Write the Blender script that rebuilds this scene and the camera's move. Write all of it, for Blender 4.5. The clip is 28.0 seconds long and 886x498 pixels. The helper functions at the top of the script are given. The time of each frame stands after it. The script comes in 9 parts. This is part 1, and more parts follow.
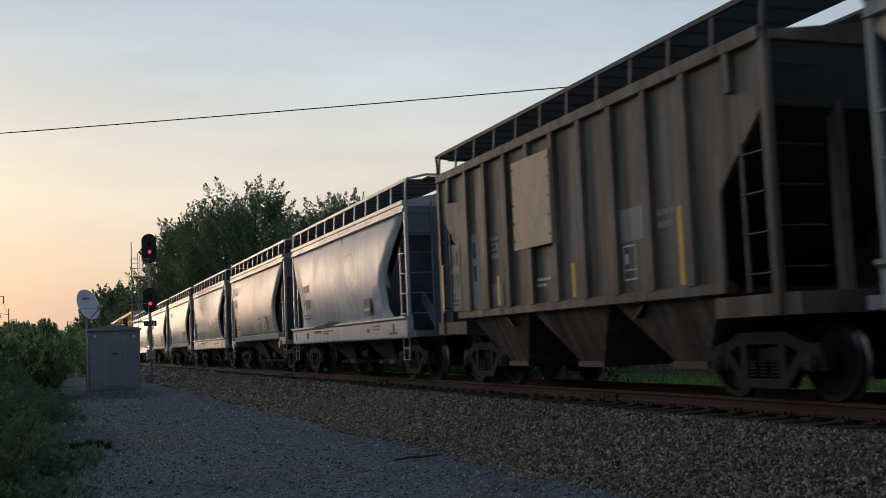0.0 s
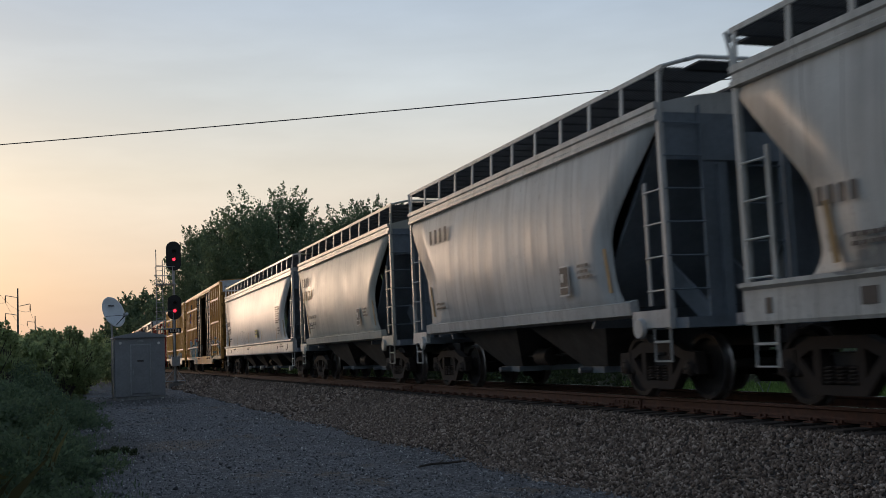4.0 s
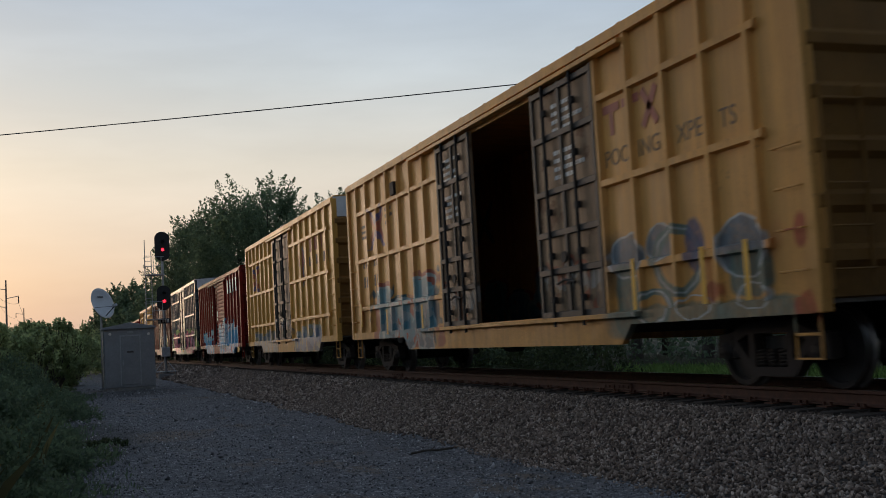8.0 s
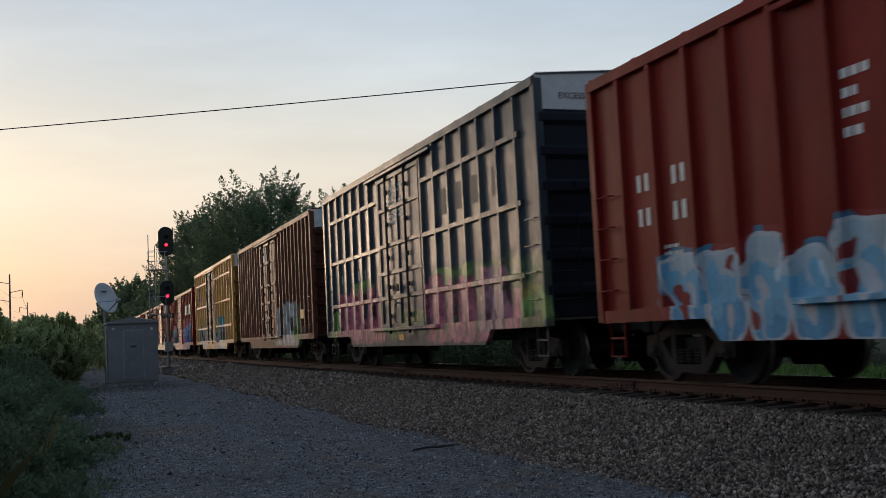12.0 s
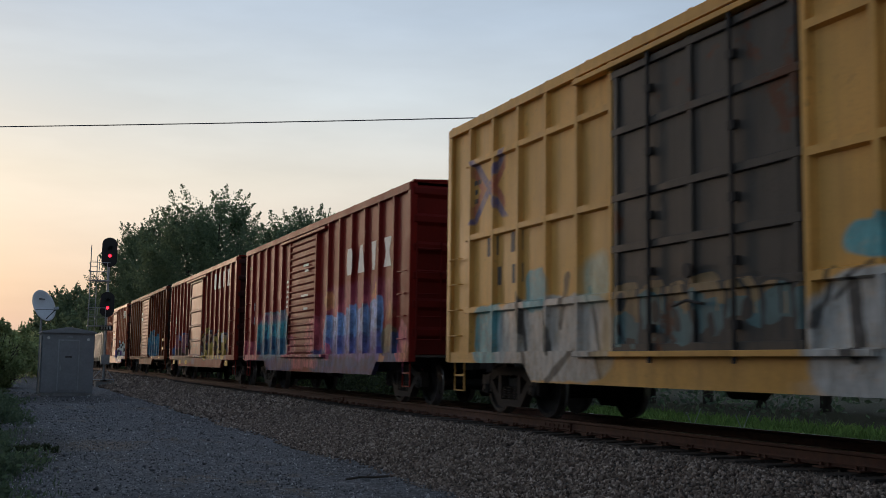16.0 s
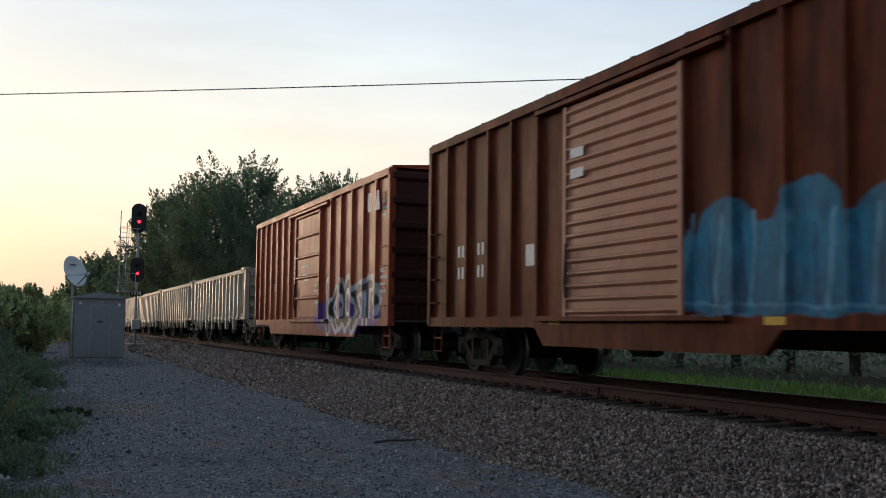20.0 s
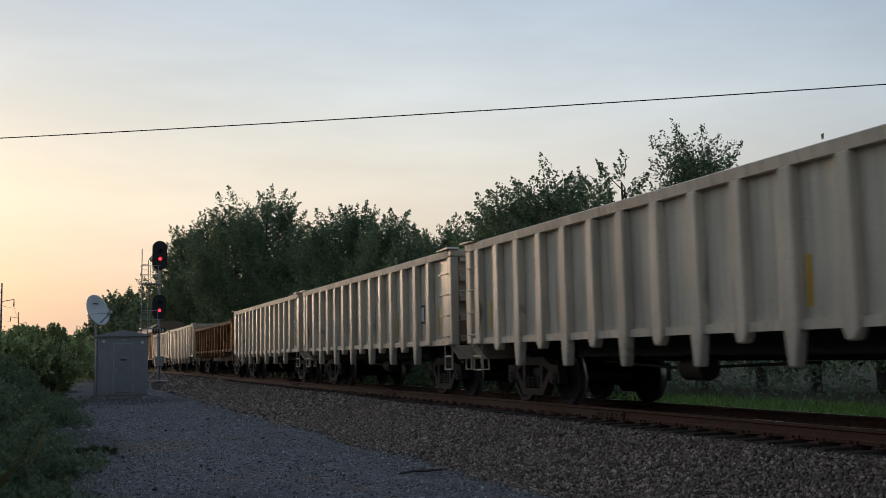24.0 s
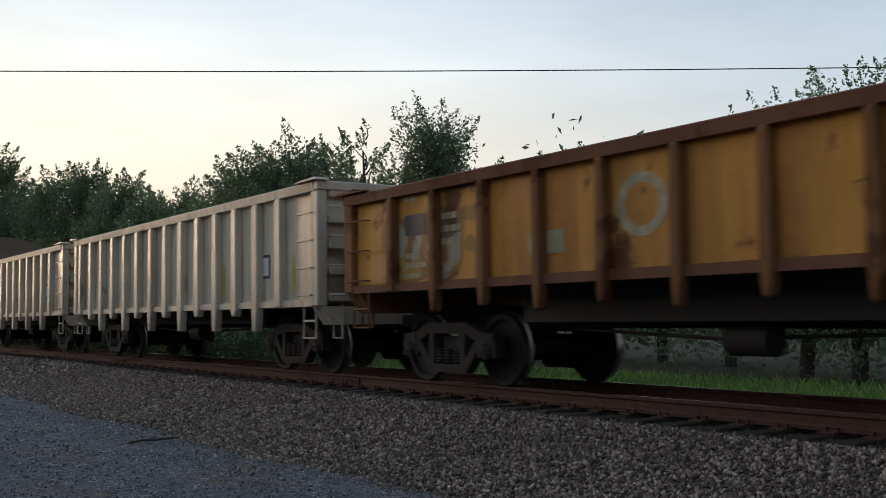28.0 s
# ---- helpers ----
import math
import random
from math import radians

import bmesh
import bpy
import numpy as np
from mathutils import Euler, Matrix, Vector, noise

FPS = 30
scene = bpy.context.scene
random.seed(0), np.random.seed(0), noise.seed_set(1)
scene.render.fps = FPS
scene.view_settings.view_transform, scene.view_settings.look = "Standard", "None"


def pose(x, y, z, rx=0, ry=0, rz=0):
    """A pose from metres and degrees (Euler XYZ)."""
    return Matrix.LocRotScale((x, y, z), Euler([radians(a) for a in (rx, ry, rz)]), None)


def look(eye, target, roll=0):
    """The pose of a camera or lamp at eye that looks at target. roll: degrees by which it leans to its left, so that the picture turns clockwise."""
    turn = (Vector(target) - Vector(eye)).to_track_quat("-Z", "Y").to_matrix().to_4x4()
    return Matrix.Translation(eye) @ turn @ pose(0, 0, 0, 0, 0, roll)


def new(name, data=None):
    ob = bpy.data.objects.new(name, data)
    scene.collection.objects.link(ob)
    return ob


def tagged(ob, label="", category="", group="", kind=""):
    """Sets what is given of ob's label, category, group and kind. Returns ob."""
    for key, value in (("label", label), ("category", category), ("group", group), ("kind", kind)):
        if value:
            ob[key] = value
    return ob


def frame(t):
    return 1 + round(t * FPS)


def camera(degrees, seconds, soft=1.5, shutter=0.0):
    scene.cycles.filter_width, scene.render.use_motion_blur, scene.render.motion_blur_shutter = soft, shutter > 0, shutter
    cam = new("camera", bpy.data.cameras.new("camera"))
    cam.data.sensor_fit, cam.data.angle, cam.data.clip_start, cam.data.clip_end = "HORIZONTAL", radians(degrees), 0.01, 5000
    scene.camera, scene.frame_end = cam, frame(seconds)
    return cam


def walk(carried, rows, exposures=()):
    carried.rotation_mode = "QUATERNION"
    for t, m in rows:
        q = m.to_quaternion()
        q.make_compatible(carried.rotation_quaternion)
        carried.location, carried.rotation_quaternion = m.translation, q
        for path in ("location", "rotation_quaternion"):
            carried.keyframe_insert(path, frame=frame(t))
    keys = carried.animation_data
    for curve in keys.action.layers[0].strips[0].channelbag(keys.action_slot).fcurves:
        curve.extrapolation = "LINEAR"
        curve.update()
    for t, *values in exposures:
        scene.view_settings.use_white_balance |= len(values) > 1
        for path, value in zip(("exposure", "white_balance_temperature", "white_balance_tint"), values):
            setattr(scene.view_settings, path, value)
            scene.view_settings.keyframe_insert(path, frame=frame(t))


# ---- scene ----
# ---------------------------------------------------------------- camera
cam = camera(44.85, 28.0, soft=0.7, shutter=0.22)
EYE = (0.0, 0.0, 1.55)
PATH = [(0.0, -19.98, 4.95, 2.35), (0.5, -19.55, 5.09, 2.58), (1.0, -19.41, 5.24, 2.7), (1.5, -18.99, 4.99, 2.53),
        (2.0, -18.96, 4.9, 2.29), (2.5, -18.81, 5.16, 2.41), (3.0, -18.65, 5.44, 2.45), (3.5, -18.71, 5.34, 2.4),
        (5.5, -18.92, 5.32, 3.05), (6.0, -19.01, 5.31, 3.08), (6.5, -18.99, 5.07, 3.1), (7.0, -18.8, 4.91, 3.32),
        (7.5, -18.98, 4.77, 3.25), (8.0, -19.26, 4.63, 3.19), (8.5, -19.19, 4.52, 3.33), (9.0, -18.98, 4.56, 3.4),
        (9.5, -19.12, 4.59, 3.06), (10.0, -19.13, 4.27, 3.1), (10.5, -19.12, 4.12, 3.33), (11.0, -19.22, 4.05, 3.3),
        (11.5, -19.28, 4.25, 3.12), (12.0, -19.11, 4.47, 2.8), (12.5, -19.58, 4.7, 2.4), (13.0, -19.98, 3.81, 2.18),
        (13.5, -19.07, 3.56, 1.69), (15.5, -22.01, 5.55, -0.82), (16.0, -22.22, 6.09, -0.76), (16.5, -22.9, 6.35, -0.31),
        (17.0, -23.15, 6.07, -0.53), (17.5, -23.94, 5.27, -0.83), (18.0, -23.95, 5.97, 0.28), (18.5, -22.21, 6.03, 0.53),
        (19.0, -20.74, 5.76, 0.27), (19.2, -20.49, 4.53, 0.46), (19.5, -18.98, 1.62, 0.42), (20.0, -20.76, 4.19, -0.7),
        (20.5, -19.84, 5.58, -1.0), (21.0, -18.6, 5.36, -0.39), (21.5, -20.46, 5.13, 0.2), (22.0, -19.29, 5.22, 1.1),
        (22.5, -17.39, 5.41, 0.89), (24.5, -21.63, 5.59, 1.12), (25.0, -24.2, 4.88, 1.65), (25.5, -25.64, 4.63, 2.63),
        (26.0, -26.77, 4.61, 1.88), (26.5, -29.01, 4.52, 1.65), (27.0, -30.06, 4.45, 1.48), (27.5, -31.59, 3.86, 0.77),
        (28.0, -33.46, 3.77, 0.56)]
walk(cam, [(t, pose(*EYE, 90 + p, r, y)) for t, y, p, r in PATH],
     exposures=[(t, e, k, 10) for t, e, k in ((0, 0.0, 6280), (6, -0.05, 6350), (7, -0.05, 6350), (8, -0.1, 6300), (9, 0.05, 6300), (11, 0.03, 6200), (13, 0.08, 6400), (16, 0.05, 6250), (17, -0.1, 6200), (18, 0.08, 6450), (19, 0.1, 6500), (20, 0.4, 6400), (21, 0.1, 6400), (22, 0.1, 6350), (24.5, 0.1, 6500), (26, 0.05, 6600), (27, 0.14, 6650), (28, 0.52, 6650))])

# ---------------------------------------------------------------- world and sun
SUN_AZ, SUN_EL = -16.0, 3.5          # degrees; azimuth from the track's far direction, to the right
world = bpy.data.worlds.new("dusk_sky")
scene.world = world
world.use_nodes = True
wn, wl = world.node_tree.nodes, world.node_tree.links
wn.clear()


def wnode(kind, **kw):
    n = wn.new(kind)
    for k, v in kw.items():
        n.inputs[k].default_value = v
    return n


sky = wn.new("ShaderNodeTexSky")
sky.sky_type = "NISHITA"
sky.sun_disc = False
sky.sun_elevation = radians(SUN_EL)
sky.sun_rotation = radians(SUN_AZ)
sky.air_density, sky.dust_density, sky.ozone_density = 1.0, 2.5, 1.5
tc = wn.new("ShaderNodeTexCoord")
# thin high cloud: a pale veil, thicker towards the horizon, with soft streaks
stretch = wn.new("ShaderNodeMapping")
stretch.inputs["Scale"].default_value = (1.2, 1.2, 5.5)
wl.new(tc.outputs["Generated"], stretch.inputs["Vector"])
cloud = wnode("ShaderNodeTexNoise", Scale=2.2, Detail=5.0, Roughness=0.55)
wl.new(stretch.outputs[0], cloud.inputs["Vector"])
sep = wn.new("ShaderNodeSeparateXYZ")
wl.new(tc.outputs["Generated"], sep.inputs[0])
sunward = wn.new("ShaderNodeVectorMath")
sunward.operation = "DOT_PRODUCT"
sunward.inputs[1].default_value = (math.sin(radians(SUN_AZ)), math.cos(radians(SUN_AZ)), 0.0)
wl.new(tc.outputs["Generated"], sunward.inputs[0])
# veil colour by height: peach at the horizon, cream, then pale blue, and a deeper blue overhead
def sky_ramp(stops):
    r = wn.new("ShaderNodeValToRGB")
    e = r.color_ramp.elements
    while len(e) < len(stops):
        e.new(0.5)
    for i, (p_, c_) in enumerate(stops):
        e[i].position, e[i].color = p_, (*c_, 1)
    return r


glow_side = sky_ramp(((0.0, (0.50, 0.41, 0.37)), (0.03, (0.64, 0.49, 0.41)), (0.065, (0.74, 0.58, 0.455)), (0.165, (0.80, 0.735, 0.62)), (0.24, (0.66, 0.69, 0.68)), (0.31, (0.54, 0.61, 0.68)), (0.55, (0.33, 0.42, 0.54)), (1.0, (0.20, 0.27, 0.39))))
far_side = sky_ramp(((0.0, (0.43, 0.41, 0.42)), (0.1, (0.49, 0.50, 0.51)), (0.2, (0.425, 0.49, 0.55)), (0.31, (0.345, 0.43, 0.54)), (0.55, (0.27, 0.36, 0.48)), (1.0, (0.20, 0.27, 0.39))))
wl.new(sep.outputs["Z"], glow_side.inputs[0])
wl.new(sep.outputs["Z"], far_side.inputs[0])
warm = wn.new("ShaderNodeMapRange")
warm.interpolation_type = "SMOOTHSTEP"
warm.inputs["From Min"].default_value, warm.inputs["From Max"].default_value = 0.25, 1.0
wl.new(sunward.outputs["Value"], warm.inputs["Value"])
veil = wn.new("ShaderNodeMix")
veil.data_type = "RGBA"
wl.new(warm.outputs[0], veil.inputs["Factor"])
wl.new(far_side.outputs[0], veil.inputs["A"])
wl.new(glow_side.outputs[0], veil.inputs["B"])
# the sky away from the sunset is dimmer
dim = wn.new("ShaderNodeMapRange")
dim.interpolation_type = "SMOOTHSTEP"
dim.inputs["From Min"].default_value, dim.inputs["From Max"].default_value = -0.8, 0.45
dim.inputs["To Min"].default_value, dim.inputs["To Max"].default_value = 0.64, 1.0
wl.new(sunward.outputs["Value"], dim.inputs["Value"])
cr = wn.new("ShaderNodeMapRange")
cr.inputs["From Min"].default_value, cr.inputs["From Max"].default_value = 0.35, 0.7
cr.inputs["To Min"].default_value, cr.inputs["To Max"].default_value = 0.93, 1.12
wl.new(cloud.outputs[0], cr.inputs["Value"])
veil2 = wn.new("ShaderNodeVectorMath")
veil2.operation = "SCALE"
wl.new(veil.outputs["Result"], veil2.inputs[0])
dm_ = wn.new("ShaderNodeMath")
dm_.operation = "MULTIPLY"
wl.new(cr.outputs[0], dm_.inputs[0])
wl.new(dim.outputs[0], dm_.inputs[1])
wl.new(dm_.outputs[0], veil2.inputs["Scale"])
bg_sky = wnode("ShaderNodeBackground", Strength=0.02)
bg_veil = wnode("ShaderNodeBackground", Strength=0.95)
wl.new(sky.outputs[0], bg_sky.inputs["Color"])
wl.new(veil2.outputs[0], bg_veil.inputs["Color"])
add = wn.new("ShaderNodeAddShader")
wl.new(bg_sky.outputs[0], add.inputs[0])
wl.new(bg_veil.outputs[0], add.inputs[1])
wout = wn.new("ShaderNodeOutputWorld")
wl.new(add.outputs[0], wout.inputs["Surface"])

sun_data = bpy.data.lights.new("sun", "SUN")
sun_data.energy, sun_data.angle, sun_data.color = 0.45, radians(10), (1.0, 0.70, 0.48)
sun = new("sun", sun_data)
sa, se = radians(SUN_AZ), radians(SUN_EL)
sun.matrix_world = look((math.sin(sa) * 60, math.cos(sa) * 60, math.sin(se) * 60 + 20), (0, 0, 20))


# ---------------------------------------------------------------- mesh helpers
def box(bm, x0, x1, y0, y1, z0, z1):
    v = [bm.verts.new((x, y, z)) for x in (x0, x1) for y in (y0, y1) for z in (z0, z1)]
    for f in ((0, 1, 3, 2), (4, 6, 7, 5), (0, 4, 5, 1), (2, 3, 7, 6), (0, 2, 6, 4), (1, 5, 7, 3)):
        bm.faces.new([v[i] for i in f])
    return v


def bar(bm, p0, p1, w, h, up=(0, 0, 1)):
    """A square bar from p0 to p1, w across and h along up."""
    p0, p1, up = Vector(p0), Vector(p1), Vector(up)
    d = (p1 - p0).normalized()
    if abs(d.dot(up)) > 0.98:
        up = Vector((1, 0, 0)) if abs(d.x) < 0.9 else Vector((0, 1, 0))
    s = d.cross(up).normalized() * (w / 2)
    u = s.cross(d).normalized() * (h / 2)
    v = [bm.verts.new(p + a * s + b * u) for p in (p0, p1) for a, b in ((-1, -1), (1, -1), (1, 1), (-1, 1))]
    bm.faces.new([v[3], v[2], v[1], v[0]])
    bm.faces.new([v[4], v[5], v[6], v[7]])
    for i in range(4):
        j = (i + 1) % 4
        bm.faces.new([v[i], v[j], v[4 + j], v[4 + i]])


def rod(bm, pts, r, n=6):
    """A round rod along a line of points."""
    pts = [Vector(p) for p in pts]
    rings = []
    for i, p in enumerate(pts):
        d = (pts[min(i + 1, len(pts) - 1)] - pts[max(i - 1, 0)]).normalized()
        a = Vector((0, 0, 1)) if abs(d.z) < 0.9 else Vector((1, 0, 0))
        s = d.cross(a).normalized()
        u = s.cross(d)
        rings.append([bm.verts.new(p + r * (math.cos(2 * math.pi * k / n) * s + math.sin(2 * math.pi * k / n) * u)) for k in range(n)])
    for a, b in zip(rings, rings[1:]):
        for k in range(n):
            bm.faces.new([a[k], a[(k + 1) % n], b[(k + 1) % n], b[k]])
    bm.faces.new(rings[0][::-1])
    bm.faces.new(rings[-1])


def prism(bm, outline, axis, lo, hi):
    """An outline of (a, b) pairs drawn out along an axis: x takes (y, z), y takes (x, z), z takes (x, y)."""
    def at(a, b, c):
        return (c, a, b) if axis == "x" else (a, c, b) if axis == "y" else (a, b, c)
    v0 = [bm.verts.new(at(a, b, lo)) for a, b in outline]
    v1 = [bm.verts.new(at(a, b, hi)) for a, b in outline]
    bm.faces.new(v0)
    bm.faces.new(v1[::-1])
    n = len(outline)
    for i in range(n):
        j = (i + 1) % n
        bm.faces.new([v0[j], v0[i], v1[i], v1[j]])


def lathe(bm, profile, n, axis="x", centre=(0, 0, 0)):
    """A profile of (place along the axis, radius) turned round the axis."""
    rings = []
    for a, r in profile:
        ring = []
        for k in range(n):
            c, s = r * math.cos(2 * math.pi * k / n), r * math.sin(2 * math.pi * k / n)
            p = (a, c, s) if axis == "x" else (c, a, s) if axis == "y" else (c, s, a)
            ring.append(bm.verts.new(Vector(p) + Vector(centre)))
        rings.append(ring)
    for a, b in zip(rings, rings[1:]):
        for k in range(n):
            bm.faces.new([a[k], a[(k + 1) % n], b[(k + 1) % n], b[k]])
    bm.faces.new(rings[0][::-1])
    bm.faces.new(rings[-1])


def mesh_of(name, bm, material, smooth=False):
    bmesh.ops.recalc_face_normals(bm, faces=bm.faces)
    me = bpy.data.meshes.new(name)
    bm.to_mesh(me)
    bm.free()
    me.materials.append(material)
    if smooth:
        me.polygons.foreach_set("use_smooth", [True] * len(me.polygons))
        me.set_sharp_from_angle(angle=radians(40))
    return me


def part(name, bm, material, parent=None, label="", bevel=0.0, smooth=False):
    ob = new(name, mesh_of(name, bm, material, smooth))
    ob.parent = parent
    if label:
        tagged(ob, label)
    if bevel:
        m = ob.modifiers.new("edge", "BEVEL")
        m.width, m.segments, m.limit_method = bevel, 1, "ANGLE"
    return ob


def shared(name, me, parent, m=None, label=""):
    ob = new(name, me)
    ob.parent = parent
    if m is not None:
        ob.matrix_basis = m
    if label:
        tagged(ob, label)
    return ob


def thing(name, label, category, m=None, group="", kind=""):
    ob = new(name)
    ob.empty_display_size = 0.3
    if m is not None:
        ob.matrix_basis = m
    return tagged(ob, label, category, group, kind)


def arrays_mesh(name, verts, faces, material):
    """A mesh from numpy arrays of places and of faces that all have the same number of corners."""
    me = bpy.data.meshes.new(name)
    n, k = faces.shape
    me.vertices.add(len(verts))
    me.vertices.foreach_set("co", np.asarray(verts, np.float32).ravel())
    me.loops.add(n * k)
    me.loops.foreach_set("vertex_index", faces.astype(np.int32).ravel())
    me.polygons.add(n)
    me.polygons.foreach_set("loop_start", np.arange(0, n * k, k, dtype=np.int32))
    me.update(calc_edges=True)
    me.materials.append(material)
    return me


# ---------------------------------------------------------------- materials
class Nodes:
    """A short way to write node materials."""

    def __init__(self, name):
        self.mat = bpy.data.materials.new(name)
        self.mat.use_nodes = True
        self.nt = self.mat.node_tree
        self.nt.nodes.clear()
        self.out = self.nt.nodes.new("ShaderNodeOutputMaterial")
        self.bsdf = self.nt.nodes.new("ShaderNodeBsdfPrincipled")
        self.link(self.bsdf.outputs[0], self.out.inputs["Surface"])
        self.coord = self.nt.nodes.new("ShaderNodeTexCoord").outputs["Object"]

    def link(self, a, b):
        self.nt.links.new(a, b)

    def put(self, socket, value):
        if isinstance(value, bpy.types.NodeSocket):
            self.link(value, socket)
        else:
            socket.default_value = value

    def noise(self, scale, detail=4.0, rough=0.55, stretch=None, vector=None, distortion=0.0):
        v = vector or self.coord
        if stretch:
            v = self.mapping(stretch, v)
        n = self.nt.nodes.new("ShaderNodeTexNoise")
        self.link(v, n.inputs["Vector"])
        n.inputs["Scale"].default_value, n.inputs["Detail"].default_value = scale, detail
        n.inputs["Roughness"].default_value, n.inputs["Distortion"].default_value = rough, distortion
        return n.outputs["Fac"]

    def mapping(self, scale, vector=None, place=(0, 0, 0)):
        m = self.nt.nodes.new("ShaderNodeMapping")
        self.link(vector or self.coord, m.inputs["Vector"])
        m.inputs["Scale"].default_value, m.inputs["Location"].default_value = scale, place
        return m.outputs[0]

    def voronoi(self, scale, feature="F1", stretch=None, vector=None, out="Distance"):
        v = vector or self.coord
        if stretch:
            v = self.mapping(stretch, v)
        n = self.nt.nodes.new("ShaderNodeTexVoronoi")
        n.feature = feature
        self.link(v, n.inputs["Vector"])
        n.inputs["Scale"].default_value = scale
        return n.outputs[out]

    def math(self, op, *values):
        n = self.nt.nodes.new("ShaderNodeMath")
        n.operation = op
        for socket, v in zip(n.inputs, values):
            self.put(socket, v)
        return n.outputs[0]

    def vector(self, op, *values, out="Vector"):
        n = self.nt.nodes.new("ShaderNodeVectorMath")
        n.operation = op
        for socket, v in zip(n.inputs, values):
            self.put(socket, v)
        return n.outputs[out]

    def step(self, value, lo, hi, to0=0.0, to1=1.0):
        n = self.nt.nodes.new("ShaderNodeMapRange")
        self.put(n.inputs["Value"], value)
        self.put(n.inputs["From Min"], lo)
        self.put(n.inputs["From Max"], hi)
        n.inputs["To Min"].default_value, n.inputs["To Max"].default_value = to0, to1
        return n.outputs[0]

    def mix(self, fac, a, b, kind="MIX"):
        n = self.nt.nodes.new("ShaderNodeMix")
        n.data_type, n.blend_type = "RGBA", kind
        self.put(n.inputs["Factor"], fac)
        for s, v in ((n.inputs["A"], a), (n.inputs["B"], b)):
            self.put(s, (*v, 1) if isinstance(v, tuple) else v)
        return n.outputs["Result"]

    def ramp(self, fac, stops):
        n = self.nt.nodes.new("ShaderNodeValToRGB")
        e = n.color_ramp.elements
        while len(e) < len(stops):
            e.new(0.5)
        for i, (p, c) in enumerate(stops):
            e[i].position, e[i].color = p, (*c, 1)
        self.put(n.inputs[0], fac)
        return n

    def xyz(self):
        n = self.nt.nodes.new("ShaderNodeSeparateXYZ")
        self.link(self.coord, n.inputs[0])
        return n.outputs

    def island(self):
        return self.nt.nodes.new("ShaderNodeNewGeometry").outputs["Random Per Island"]

    def done(self, colour, rough=0.6, metal=0.0, bump=None, strength=0.3, depth=0.01, spec=0.5):
        self.put(self.bsdf.inputs["Base Color"], (*colour, 1) if isinstance(colour, tuple) else colour)
        self.put(self.bsdf.inputs["Roughness"], rough)
        self.put(self.bsdf.inputs["Metallic"], metal)
        self.bsdf.inputs["Specular IOR Level"].default_value = spec
        if bump is not None:
            b = self.nt.nodes.new("ShaderNodeBump")
            b.inputs["Strength"].default_value, b.inputs["Distance"].default_value = strength, depth
            self.link(bump, b.inputs["Height"])
            self.link(b.outputs[0], self.bsdf.inputs["Normal"])
        return self.mat


def mul(c, k):
    return tuple(min(1.0, x * k) for x in c)


def white(n, w):
    t = n.nt.nodes.new("ShaderNodeTexWhiteNoise")
    t.noise_dimensions = "1D"
    n.put(t.inputs["W"], w)
    s = n.nt.nodes.new("ShaderNodeSeparateColor")
    n.link(t.outputs["Color"], s.inputs[0])
    return s.outputs


